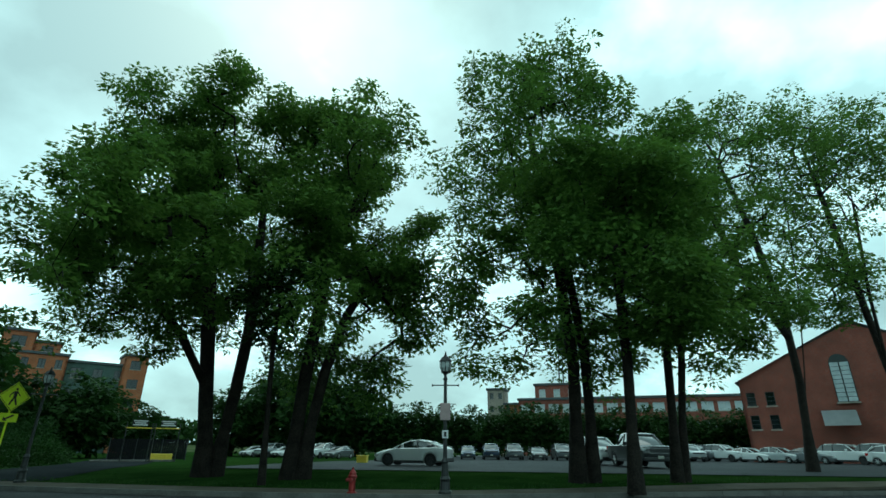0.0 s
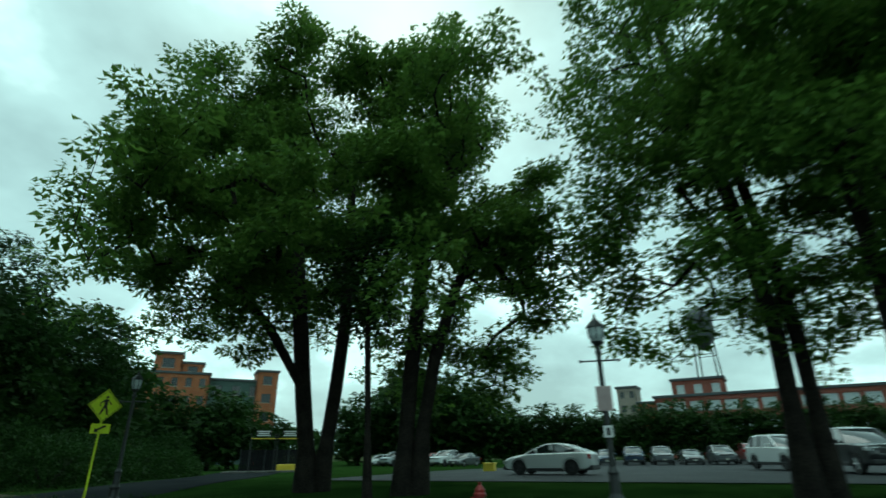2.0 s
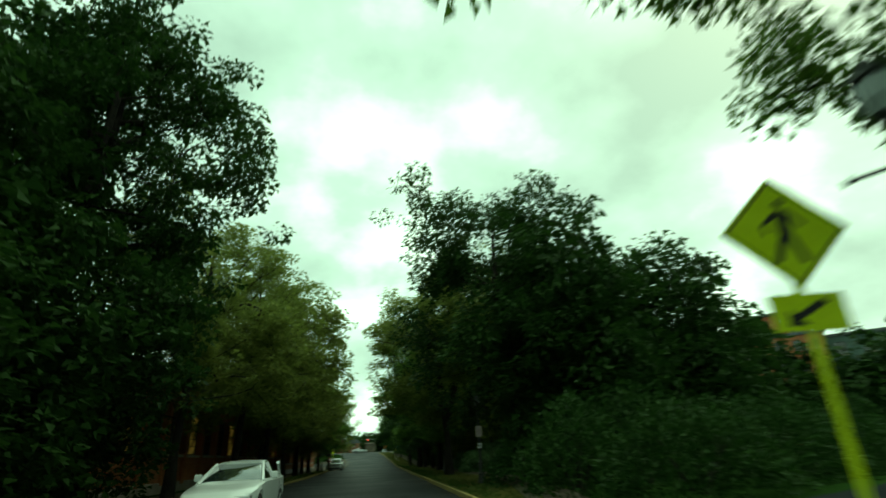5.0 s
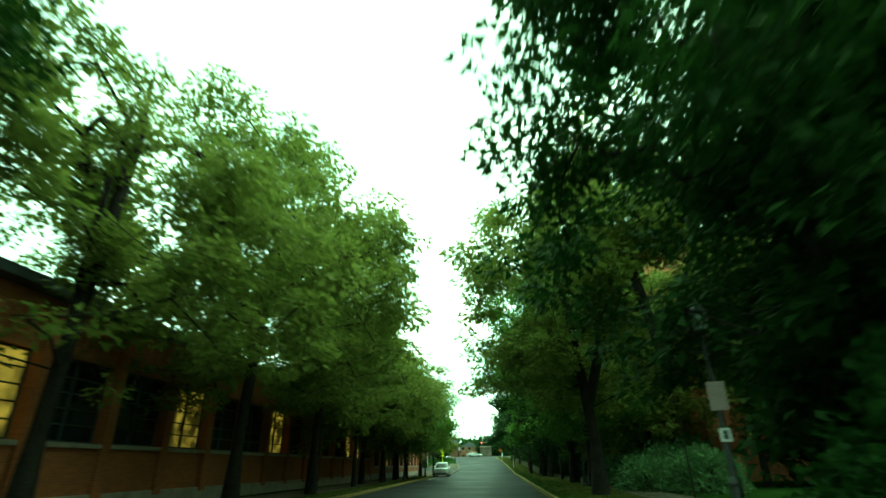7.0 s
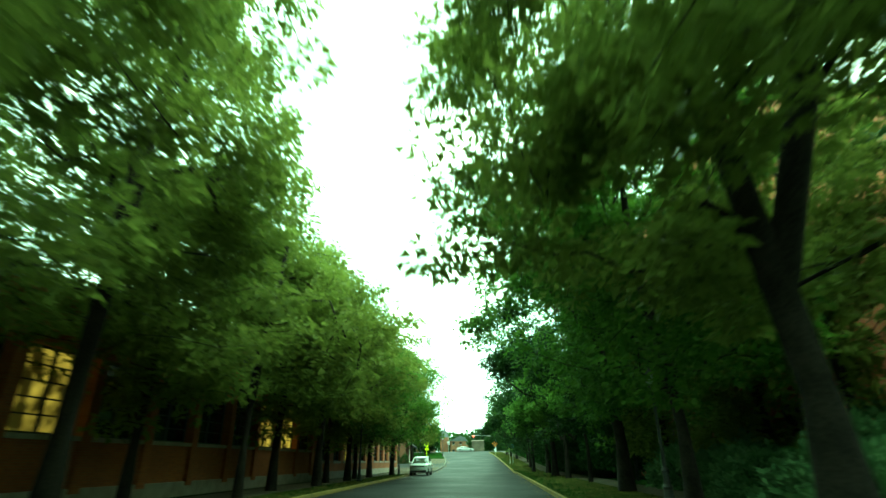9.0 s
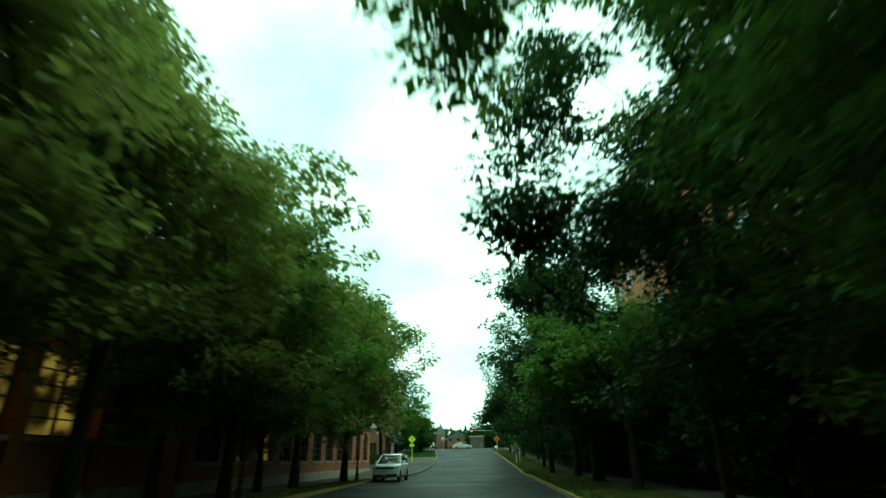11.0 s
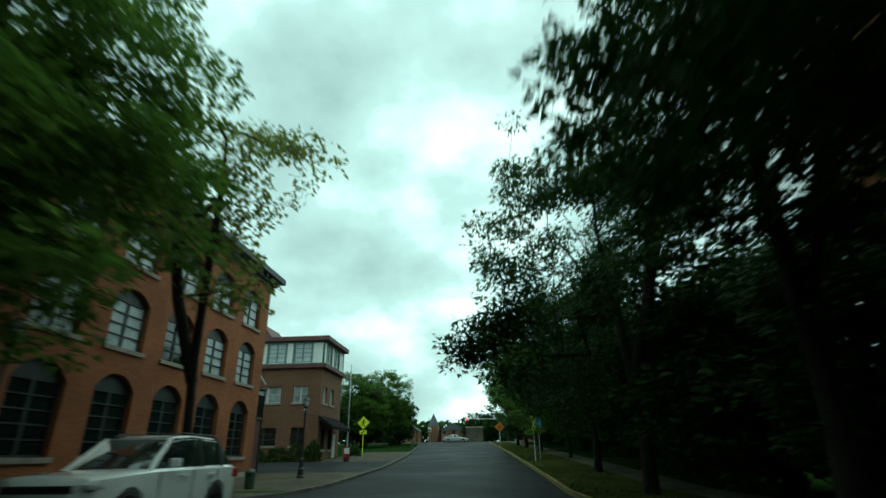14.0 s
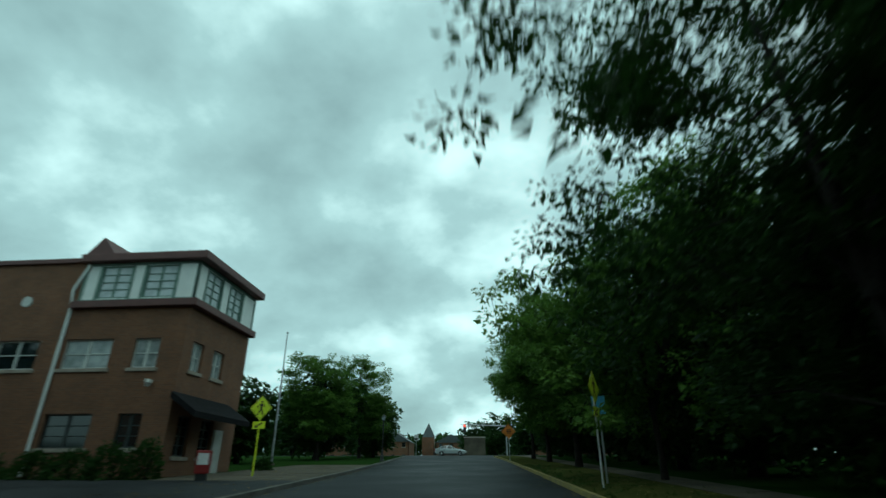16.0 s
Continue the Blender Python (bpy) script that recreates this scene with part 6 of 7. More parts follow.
def car(x, y, z, turn, shape, colour, label, category="car", group="", name="car", fine=False):
    """A car whose nose points along -x before it is turned."""
    s = SHAPES[shape]
    t = thing(name, pose(x, y, z, 0, 0, turn), label, category, group)
    ln = s["body"][-1][0]
    ox = -ln / 2
    zb = s["wheels"]
    rr = s["r"]
    bm = bmesh.new()
    rings = []
    # more stations by interpolation, so that the flanks curve and the arches can be cut
    xs_ = sorted(set([q[0] for q in s["body"]] + [w + d for w in zb for d in (-rr * 1.18, -rr * 0.85, -rr * 0.4, 0, rr * 0.4, rr * 0.85, rr * 1.18)] + [ln * k / 24 for k in range(25)]))
    bx = np.array(s["body"])
    for px in xs_:
        hw, lo, hi = (curve(bx, px, k) for k in (1, 2, 3))
        arch = lo
        for w in zb:
            d = abs(px - w)
            if d < rr * 1.17:
                arch = max(arch, rr + math.sqrt(max((rr * 1.17) ** 2 - d * d, 0)))
        arch = min(arch, hi - 0.12)
        zm = min(max(lo + (hi - lo) * 0.5, arch + 0.03), hi - 0.06)
        ring = [(ox + px, -hw * 0.72, lo), (ox + px, -hw * 0.97, max(lo + 0.08, arch)), (ox + px, -hw, zm), (ox + px, -hw * 0.975, hi - 0.05), (ox + px, -hw * 0.90, hi), (ox + px, -hw * 0.5, hi + 0.025),
                (ox + px, hw * 0.5, hi + 0.025), (ox + px, hw * 0.90, hi), (ox + px, hw * 0.975, hi - 0.05), (ox + px, hw, zm), (ox + px, hw * 0.97, max(lo + 0.08, arch)), (ox + px, hw * 0.72, lo)]
        rings.append(ring)
    loft(bm, rings)
    soft_edges(part("body", bm, colour, t))
    cb = s["cabin"]
    belt = cb[0][1]
    bm = bmesh.new()
    rings = []
    for px, pz, hw in cb:
        w0 = max(float(np.interp(px, bx[:, 0], bx[:, 1])) * 0.9, hw)
        zlo = float(np.interp(px, bx[:, 0], bx[:, 3])) - 0.06
        top = max(pz, zlo + 0.03)
        rings.append([(ox + px, -w0, zlo), (ox + px, -hw, top - 0.04), (ox + px, -hw + 0.08, top), (ox + px, hw - 0.08, top), (ox + px, hw, top - 0.04), (ox + px, w0, zlo)])
    loft(bm, rings)
    soft_edges(part("glazing", bm, CAR_GLASS, t))
    # the roof skin and the pillars, a little proud of the glass
    r0, r1 = s["roof"]
    bm = bmesh.new()
    rx = np.array(cb)
    n = 6
    rings = []
    for k in range(n + 1):
        px = r0 + (r1 - r0) * k / n
        pz, hw = float(np.interp(px, rx[:, 0], rx[:, 1])), float(np.interp(px, rx[:, 0], rx[:, 2]))
        rings.append([(ox + px, -hw - 0.012, pz - 0.07), (ox + px, -hw + 0.07, pz + 0.016), (ox + px, 0, pz + 0.04), (ox + px, hw - 0.07, pz + 0.016), (ox + px, hw + 0.012, pz - 0.07), (ox + px, 0, pz - 0.03)])
    loft(bm, rings)
    soft_edges(part("roof", bm, colour, t))
    for sgn in (-1, 1):
        pm = TRIM if shape in ("suv", "coupe") else colour
        for (ax, az, ah), (cx, cz, ch) in zip(cb, cb[1:]):
            if r0 < (ax + cx) / 2 < r1 or (shape == "suv" and ax > r0):
                continue
            w0 = float(np.interp(ax, bx[:, 0], bx[:, 1])) * 0.9
            bm = bmesh.new()
            tube(bm, [(ox + ax, sgn * w0, az - 0.03), (ox + cx, sgn * (ch + 0.005), cz - 0.02)], [0.05, 0.04], 6)
            part("pillar", bm, colour, t)
        bm = bmesh.new()
        mx = (r0 + r1) / 2
        w0, hw = float(np.interp(mx, bx[:, 0], bx[:, 1])) * 0.9, cb[2][2]
        tube(bm, [(ox + mx, sgn * (w0 + 0.005), belt - 0.02), (ox + mx, sgn * (hw + 0.005), cb[2][1] - 0.05)], [0.045, 0.04], 6)
        part("pillar", bm, pm, t)
        if shape in ("suv",):
            bm = bmesh.new()
            mx = cb[3][0] - 0.1
            tube(bm, [(ox + mx, sgn * (w0 + 0.005), belt - 0.02), (ox + mx, sgn * (hw + 0.005), cb[3][1] - 0.05)], [0.06, 0.05], 6)
            part("pillar", bm, pm, t)
        bm = bmesh.new()
        mxx = cb[0][0] + 0.55
        box(bm, ox + mxx, ox + mxx + 0.14, sgn * 1.0 - 0.1, sgn * 1.0 + 0.1, belt + 0.02, belt + 0.2, 0.04)
        part("mirror", bm, colour, t)
        # lamps
        hw0 = s["body"][1][1]
        hz = s["body"][1][3]
        bm = bmesh.new()
        box(bm, ox + 0.02, ox + 0.34, min(sgn * hw0 * 0.55, sgn * (hw0 + 0.045)), max(sgn * hw0 * 0.55, sgn * (hw0 + 0.045)), hz - (0.17 if shape == "suv" else 0.2), hz - (0.09 if shape == "suv" else 0.06), 0.02)
        part("headlight", bm, HEADLIGHT, t)
        hwr, hzr = s["body"][-2][1], s["body"][-2][3]
        bm = bmesh.new()
        box(bm, ox + ln - 0.26, ox + ln - 0.02, min(sgn * hwr * 0.7, sgn * (hwr + 0.03)), max(sgn * hwr * 0.7, sgn * (hwr + 0.03)), hzr - 0.26, hzr - 0.06, 0.02)
        part("tail_light", bm, TAILLIGHT, t)
    # grille, bumpers, plate, sills
    hw0 = s["body"][1][1]
    hz = s["body"][1][3]
    bm = bmesh.new()
    gw, g0 = (0.74, 0.22) if shape == "suv" else (0.62, 0.3)
    box(bm, ox - 0.015, ox + 0.12, -hw0 * gw, hw0 * gw, hz - g0, hz - 0.1, 0.02)
    part("grille", bm, TRIM, t)
    bm = bmesh.new()
    lo = s["body"][1][2]
    box(bm, ox - 0.03, ox + 0.35, -hw0 * 0.96, hw0 * 0.96, lo, lo + 0.2, 0.05)
    part("front_bumper", bm, TRIM, t)
    bm = bmesh.new()
    box(bm, ox + ln - 0.35, ox + ln + 0.03, -hw0 * 0.94, hw0 * 0.94, lo, lo + 0.22, 0.05)
    part("rear_bumper", bm, TRIM, t)
    bm = bmesh.new()
    box(bm, ox - 0.045, ox - 0.02, -0.16, 0.16, lo + 0.12, lo + 0.27, 0.008)
    part("number_plate", bm, PLATE, t)
    bm = bmesh.new()
    box(bm, ox + zb[0] + rr * 1.2, ox + zb[1] - rr * 1.2, -bx[:, 1].max() * 1.005, bx[:, 1].max() * 1.005, s["body"][3][2] - 0.02, s["body"][3][2] + 0.13, 0.03)
    part("side_sill", bm, TRIM, t)
    if fine:
        bm = bmesh.new()
        for k in range(7):
            yk = (k - 3) * 0.155
            box(bm, ox - 0.024, ox - 0.012, yk - 0.012, yk + 0.012, hz - 0.21, hz - 0.12, 0.004)
        part("grille_bar", bm, RIM_DARK, t)
        for sgn in (-1, 1):
            bm = bmesh.new()
            tube(bm, [(ox + r0 + 0.15, sgn * 0.62, s["cabin"][2][1] - 0.02), (ox + r0 + 0.5, sgn * 0.63, s["cabin"][2][1] + 0.045), (ox + r1 - 0.4, sgn * 0.63, s["cabin"][2][1] + 0.03), (ox + r1 - 0.1, sgn * 0.62, s["cabin"][2][1] - 0.04)], [0.018] * 4, 6)
            part("roof_rail", bm, TRIM, t)
            for k, hx in enumerate((1.95, 3.1)):
                bm = bmesh.new()
                hwk = float(np.interp(hx, bx[:, 0], bx[:, 1]))
                box(bm, ox + hx + 0.5, ox + hx + 0.72, sgn * hwk - 0.03, sgn * hwk + 0.03, 0.98, 1.02, 0.01)
                part("door_handle", bm, colour, t)
            bm = bmesh.new()
            for hx in (1.78, 2.95, 4.0):
                hwk = float(np.interp(hx, bx[:, 0], bx[:, 1]))
                box(bm, ox + hx, ox + hx + 0.012, sgn * hwk * 0.999 - 0.006, sgn * hwk * 0.999 + 0.006, 0.45, 1.1)
            part("door_seam", bm, TRIM, t)
    # wheels
    for wx in zb:
        for sgn in (-1, 1):
            hw = float(np.interp(wx, bx[:, 0], bx[:, 1]))
            bm = bmesh.new()
            prof = [(rr * 0.62, -0.1), (rr * 0.93, -0.11), (rr, -0.07), (rr, 0.07), (rr * 0.93, 0.11), (rr * 0.62, 0.1)]
            vr = [[bm.verts.new((r_ * math.cos(2 * math.pi * k / 20), yy, r_ * math.sin(2 * math.pi * k / 20))) for k in range(20)] for r_, yy in prof]
            for a, c in zip(vr, vr[1:] + vr[:1]):
                for k in range(20):
                    bm.faces.new((a[k], a[(k + 1) % 20], c[(k + 1) % 20], c[k]))
            wheel = part("wheel", bm, TYRE, t, "black tyre on an alloy rim")
            wheel.location = (ox + wx, sgn * (hw - 0.11), rr)
            bm = bmesh.new()
            tube(bm, [(0, -0.06, 0), (0, 0.06, 0)], [rr * 0.62, rr * 0.62], 18)
            part("hub_well", bm, TRIM, wheel)
            bm = bmesh.new()
            for k in range(6):
                a = 2 * math.pi * k / 6
                tube(bm, [(0.05 * math.cos(a), sgn * 0.075, 0.05 * math.sin(a)), (rr * 0.6 * math.cos(a), sgn * 0.085, rr * 0.6 * math.sin(a))], [0.035, 0.028], 6)
            tube(bm, [(0, sgn * 0.06, 0), (0, sgn * 0.095, 0)], [0.07, 0.06], 12)
            part("rim", bm, RIM_DARK if shape in ("coupe", "suv") else RIM, wheel)
    return t


WHITE_PAINT, SILVER, GREY_P, BLACK_P, RED_P, BLUE_P = paint("white_car_paint", (0.62, 0.64, 0.64), 0.0), paint("silver_car_paint", (0.42, 0.45, 0.46), 0.5), paint("grey_car_paint", (0.14, 0.15, 0.16), 0.4), paint("black_car_paint", (0.02, 0.022, 0.025)), paint("red_car_paint", (0.25, 0.02, 0.02)), paint("dark_blue_car_paint", (0.02, 0.04, 0.08))
SUV_PAINT = paint("pale_silver_paint", (0.78, 0.80, 0.78), 0.0)
# parked at the kerb, facing the oncoming way
car(-5.68, 102.5, 0.0, 90, "suv", SUV_PAINT, "pale silver sport utility car parked at the kerb", group="", name="parked_suv", fine=True)
# the oncoming side near the junction
car(-3.05, 28.9, 0.0, 90, "sedan", WHITE_PAINT, "white car standing in the far lane, facing the junction", name="white_car")
# the car park
LOTZ = park(55, 0) + 0.03
NEARZ = park(18, 0) + 0.03
car(19.6, 4.9, NEARZ, -97, "coupe", WHITE_PAINT, "white saloon parked across the car park entrance", group="cars in the car park", name="white_saloon", fine=False)
car(22.0, -8.2, NEARZ, 12, "pickup", BLACK_P, "black pickup truck parked on the wet asphalt", group="cars in the car park", name="pickup_truck")
car(27.5, -6.3, NEARZ, 20, "suv", WHITE_PAINT, "white sport utility car beside the pickup truck", group="cars in the car park")
row = [("sedan", BLACK_P), ("hatch", BLUE_P), ("suv", BLUE_P), ("suv", GREY_P), ("sedan", BLACK_P), ("suv", GREY_P), ("pickup", RED_P), ("sedan", BLACK_P), ("suv", GREY_P), ("sedan", BLUE_P), ("suv", SILVER)]
words = {id(BLACK_P): "black", id(SILVER): "silver", id(GREY_P): "grey", id(RED_P): "dark red", id(BLUE_P): "dark blue", id(WHITE_PAINT): "white"}
kind_word = {"suv": "sport utility car", "hatch": "hatchback", "pickup": "pickup truck", "sedan": "saloon"}
for i, (sh, pc) in enumerate(row):
    car(53.5 - 0.1 * i, 9.0 - 2.75 * i, LOTZ, 8, sh, pc, f"{words[id(pc)]} {kind_word[sh]} parked in the back row", group="cars in the car park")
for i, (sh, pc) in enumerate([("sedan", WHITE_PAINT), ("suv", SILVER), ("sedan", WHITE_PAINT), ("hatch", RED_P), ("suv", WHITE_PAINT), ("sedan", GREY_P)]):
    car(58.0 - 1.2 * i, 36.5 - 2.9 * i, park(58, 30) + 0.03, -10, sh, pc, f"{words[id(pc)]} {kind_word[sh]} parked beyond the lawn", group="cars in the car park")
for i, (sh, pc) in enumerate([("sedan", SILVER), ("suv", GREY_P), ("suv", WHITE_PAINT), ("sedan", WHITE_PAINT), ("hatch", SILVER), ("sedan", GREY_P), ("suv", WHITE_PAINT), ("suv", SILVER), ("sedan", BLACK_P)]):
    car(58.5 - 2.3 * i, -18.5 - 2.0 * i, park(58.5 - 2.3 * i, 0) + 0.03, 35, sh, pc, f"{words[id(pc)]} {kind_word[sh]} parked before the brick hall", group="cars in the car park")
car(36.5, -30.0, park(36.5, 0) + 0.03, 40, "hatch", WHITE_PAINT, "white hatchback parked near the gabled hall", group="cars in the car park")
car(37.5, -36.5, park(37.5, 0) + 0.03, 40, "suv", GREY_P, "grey sport utility car parked near the gabled hall", group="cars in the car park")
car(-5.0, 196.5, grade(196.5), 180, "sedan", SILVER, "grey saloon on the far cross street", name="crossing_car")

# ---- street furniture ----
def street_lamp(m, label="black cast-iron street lamp with lantern head", sign=False):
    t = thing("street_lamp", m, label, "street lamp", "cast-iron street lamps")
    b = bmesh.new()
    lathe(b, [(0.19, -0.02), (0.19, 0.08), (0.15, 0.12), (0.13, 0.33), (0.15, 0.4), (0.105, 0.48), (0.09, 0.8), (0.11, 0.85), (0.06, 0.95)], 12)
    part("base", b, IRON, t)
    b = bmesh.new()
    lathe(b, [(0.06, 0.93), (0.056, 1.6), (0.048, 3.1), (0.066, 3.14), (0.066, 3.18), (0.044, 3.22), (0.044, 3.32)], 12)
    part("pole", b, IRON, t)
    b = bmesh.new()
    tube(b, [(-0.38, 0, 2.98), (0.38, 0, 2.98)], [0.018, 0.018], 8)
    for sx in (-0.39, 0.39):
        tube(b, [(sx - 0.02, 0, 2.98), (sx + 0.02, 0, 2.98)], [0.035, 0.035], 8)
    part("ladder_bar", b, IRON, t)
    b = bmesh.new()
    lathe(b, [(0.05, 3.29), (0.12, 3.35), (0.135, 3.38)], 8)
    part("cup", b, IRON, t)
    b = bmesh.new()
    lathe(b, [(0.105, 3.38), (0.155, 3.5), (0.165, 3.65), (0.14, 3.7)], 8)
    lantern = part("lantern", b, LAMP_GLASS, t, "milky lantern glass")
    b = bmesh.new()
    for k in range(8):
        a = 2 * math.pi * k / 8
        c, s = math.cos(a), math.sin(a)
        tube(b, [(0.108 * c, 0.108 * s, 3.38), (0.158 * c, 0.158 * s, 3.5), (0.168 * c, 0.168 * s, 3.66)], [0.01] * 3, 4)
    part("rib", b, IRON, lantern)
    b = bmesh.new()
    lathe(b, [(0.2, 3.68), (0.185, 3.71), (0.1, 3.82), (0.05, 3.85), (0.05, 3.88), (0.024, 3.9), (0.028, 3.94), (0.006, 4.0)], 8)
    part("cap", b, IRON, t)
    if sign:
        b = bmesh.new()
        box(b, -0.15, 0.15, -0.08, -0.066, 1.98, 2.46, 0.01)
        part("notice_board", b, SIGN_PINK, t, "faded pinkish notice board")
        b = bmesh.new()
        box(b, -0.09, 0.09, -0.08, -0.066, 1.48, 1.70, 0.01)
        tag = part("small_tag", b, SIGN_WHITE, t, "small white tag with dark mark")
        b = bmesh.new()
        box(b, -0.035, 0.035, -0.086, -0.081, 1.52, 1.66, 0.004)
        part("mark", b, SIGN_BLACK, tag)
    return t


street_lamp(pose(3.55, 0.2, 0.12, 0, 0, -80), "black cast-iron street lamp with a notice board", True)
street_lamp(pose(5.5, 37.8, 0.12, 0, 0, -5), "black cast-iron street lamp with a pale notice board", True)
lamp = street_lamp(pose(4.5, 15.4, 0.12, 0, 0, -60))
for x, y, turn in ((-7.77, 118.25, 10), (-8.2, 160, 0), (6.8, 62.0, 20), (-7.77, 100.8, 0), (-7.4, 82.0, 0)):
    copy_thing(lamp, pose(x, y, grade(y) + 0.13, 0, 0, turn))


def diamond_sign(m, face, label, post_material, plaque=True, size=0.76, post_h=2.35, name="crossing_sign", category="road sign"):
    """A diamond warning sign on a post, its face towards -y."""
    t = thing(name, m, label, category)
    b = bmesh.new()
    box(b, -0.03, 0.03, 0.0, 0.045, -0.02, post_h + 0.95, 0.008)
    part("post", b, post_material, t)
    c = post_h + 0.54
    h = size / math.sqrt(2)
    b = bmesh.new()
    r = 0.05
    slab(b, [(-h, c), (-h + r, c - r), (-r, c - h + r), (0, c - h), (r, c - h + r), (h - r, c - r), (h, c), (h - r, c + r), (r, c + h - r), (0, c + h), (-r, c + h - r), (-h + r, c + r)], -0.022, -0.016)
    plate = part("plate", b, face, t)
    b = bmesh.new()
    for a, q in ((h * 0.93, h * 0.89),):
        for k in range(4):
            t0, t1 = k * math.pi / 2, (k + 1) * math.pi / 2
            slab(b, [(a * math.cos(t0), c + a * math.sin(t0)), (a * math.cos(t1), c + a * math.sin(t1)), (q * math.cos(t1), c + q * math.sin(t1)), (q * math.cos(t0), c + q * math.sin(t0))], -0.0245, -0.0225)
    part("border", b, SIGN_BLACK, plate)
    b = bmesh.new()
    if plaque:
        slab(b, [(0.02 + 0.045 * math.cos(k * math.pi / 5), c + 0.265 + 0.045 * math.sin(k * math.pi / 5)) for k in range(10)], -0.0255, -0.0225)
        slab(b, [(-0.045, c - 0.06), (0.06, c - 0.06), (0.07, c + 0.2), (-0.045, c + 0.2)], -0.0255, -0.0225)
        slab(b, [(0.07, c + 0.19), (0.075, c + 0.13), (0.165, c + 0.02), (0.19, c + 0.045)], -0.0255, -0.0225)
        slab(b, [(-0.05, c + 0.19), (-0.05, c + 0.12), (-0.15, c + 0.05), (-0.135, c - 0.03), (-0.165, c - 0.03), (-0.18, c + 0.07)], -0.0255, -0.0225)
        slab(b, [(-0.06, c - 0.06), (0.01, c - 0.06), (-0.09, c - 0.3), (-0.15, c - 0.3)], -0.0255, -0.0225)
        slab(b, [(0.0, c - 0.06), (0.07, c - 0.06), (0.15, c - 0.3), (0.09, c - 0.3)], -0.0255, -0.0225)
    else:
        slab(b, [(-0.2, c + 0.08), (0.2, c + 0.08), (0.2, c + 0.15), (-0.2, c + 0.15)], -0.0255, -0.0225)
        slab(b, [(-0.24, c - 0.05), (0.24, c - 0.05), (0.24, c + 0.02), (-0.24, c + 0.02)], -0.0255, -0.0225)
        slab(b, [(-0.14, c - 0.18), (0.14, c - 0.18), (0.14, c - 0.11), (-0.14, c - 0.11)], -0.0255, -0.0225)
    part("symbol", b, SIGN_BLACK, plate)
    if plaque:
        b = bmesh.new()
        box(b, -0.3, 0.3, -0.022, -0.016, post_h - 0.35, post_h - 0.04, 0.002)
        pq = part("plaque", b, face, t)
        z = post_h - 0.195
        b = bmesh.new()
        slab(b, [(-0.18, z - 0.11), (-0.03, z - 0.11), (-0.075, z - 0.06), (0.17, z + 0.07), (0.13, z + 0.12), (-0.12, z - 0.02), (-0.17, z + 0.03)], -0.0255, -0.0225)
        part("arrow", b, SIGN_BLACK, pq)
    return t


diamond_sign(pose(4.3, 16.45, 0.12, 0, 0, -12), SIGN_YELLOW, "yellow-green crossing sign with arrow plaque on yellow post", SIGN_YELLOW)
diamond_sign(pose(-8.88, 135.8, grade(135.8) + 0.05, 0, 0, -4), SIGN_YELLOW, "yellow-green crossing sign with arrow plaque beside the driveway", SIGN_YELLOW)
diamond_sign(pose(4.7, 129.6, grade(129.6) + 0.12, 0, 0, 62), SIGN_YELLOW, "yellow-green crossing sign turned from the road", SIGN_WHITE)
diamond_sign(pose(2.9, 160.5, grade(160.5) + 0.1, 0, 0, 0), SIGN_ORANGE, "orange road works sign on a steel post", GALV, False, 0.9, 1.9, "works_sign")


def plate_sign(m, w, h, z, face, label, bars=(), post=True, name="street_sign"):
    t = thing(name, m, label, "sign")
    if post:
        b = bmesh.new()
        box(b, -0.03, 0.03, 0, 0.04, -0.02, z + h, 0.006)
        part("post", b, GALV, t)
    b = bmesh.new()
    box(b, -w / 2, w / 2, -0.02, -0.012, z, z + h, 0.003)
    p = part("plate", b, face, t)
    if bars:
        for x0, x1, z0, z1 in bars:
            b = bmesh.new()
            box(b, -w / 2 + w * x0, -w / 2 + w * x1, -0.0235, -0.0205, z + h * z0, z + h * z1)
            part("lettering_bar", b, SIGN_BLACK, p)
    return t


plate_sign(pose(5.2, 131.6, grade(131.6) + 0.12, 0, 0, -10), 0.45, 0.6, 2.2, SIGN_BLUE, "blue notice sign on a steel post")
plate_sign(pose(-8.9, 186, grade(186) + 0.1), 0.6, 0.75, 2.0, SIGN_WHITE, "white and red sign at the far junction", ((0.1, 0.9, 0.1, 0.4),))

# hydrant
hyd = thing("fire_hydrant", pose(3.15, 2.8, 0.12) @ Matrix.Scale(0.9, 4), "red fire hydrant on the pavement", "hydrant")
b = bmesh.new()
lathe(b, [(0.16, -0.01), (0.16, 0.05), (0.1, 0.08), (0.1, 0.45), (0.14, 0.47), (0.14, 0.52), (0.11, 0.55), (0.11, 0.6), (0.06, 0.68), (0.03, 0.7), (0.03, 0.76)], 16)
part("barrel", b, RED_PAINT, hyd, smooth=False)
for a in (0, 90, 180):
    b = bmesh.new()
    c, s = math.cos(radians(a)), math.sin(radians(a))
    tube(b, [(0.08 * c, 0.08 * s, 0.4), (0.17 * c, 0.17 * s, 0.4), (0.17 * c, 0.17 * s, 0.4), (0.2 * c, 0.2 * s, 0.4)], [0.05, 0.05, 0.06, 0.055], 10)
    part("outlet", b, RED_PAINT, hyd)

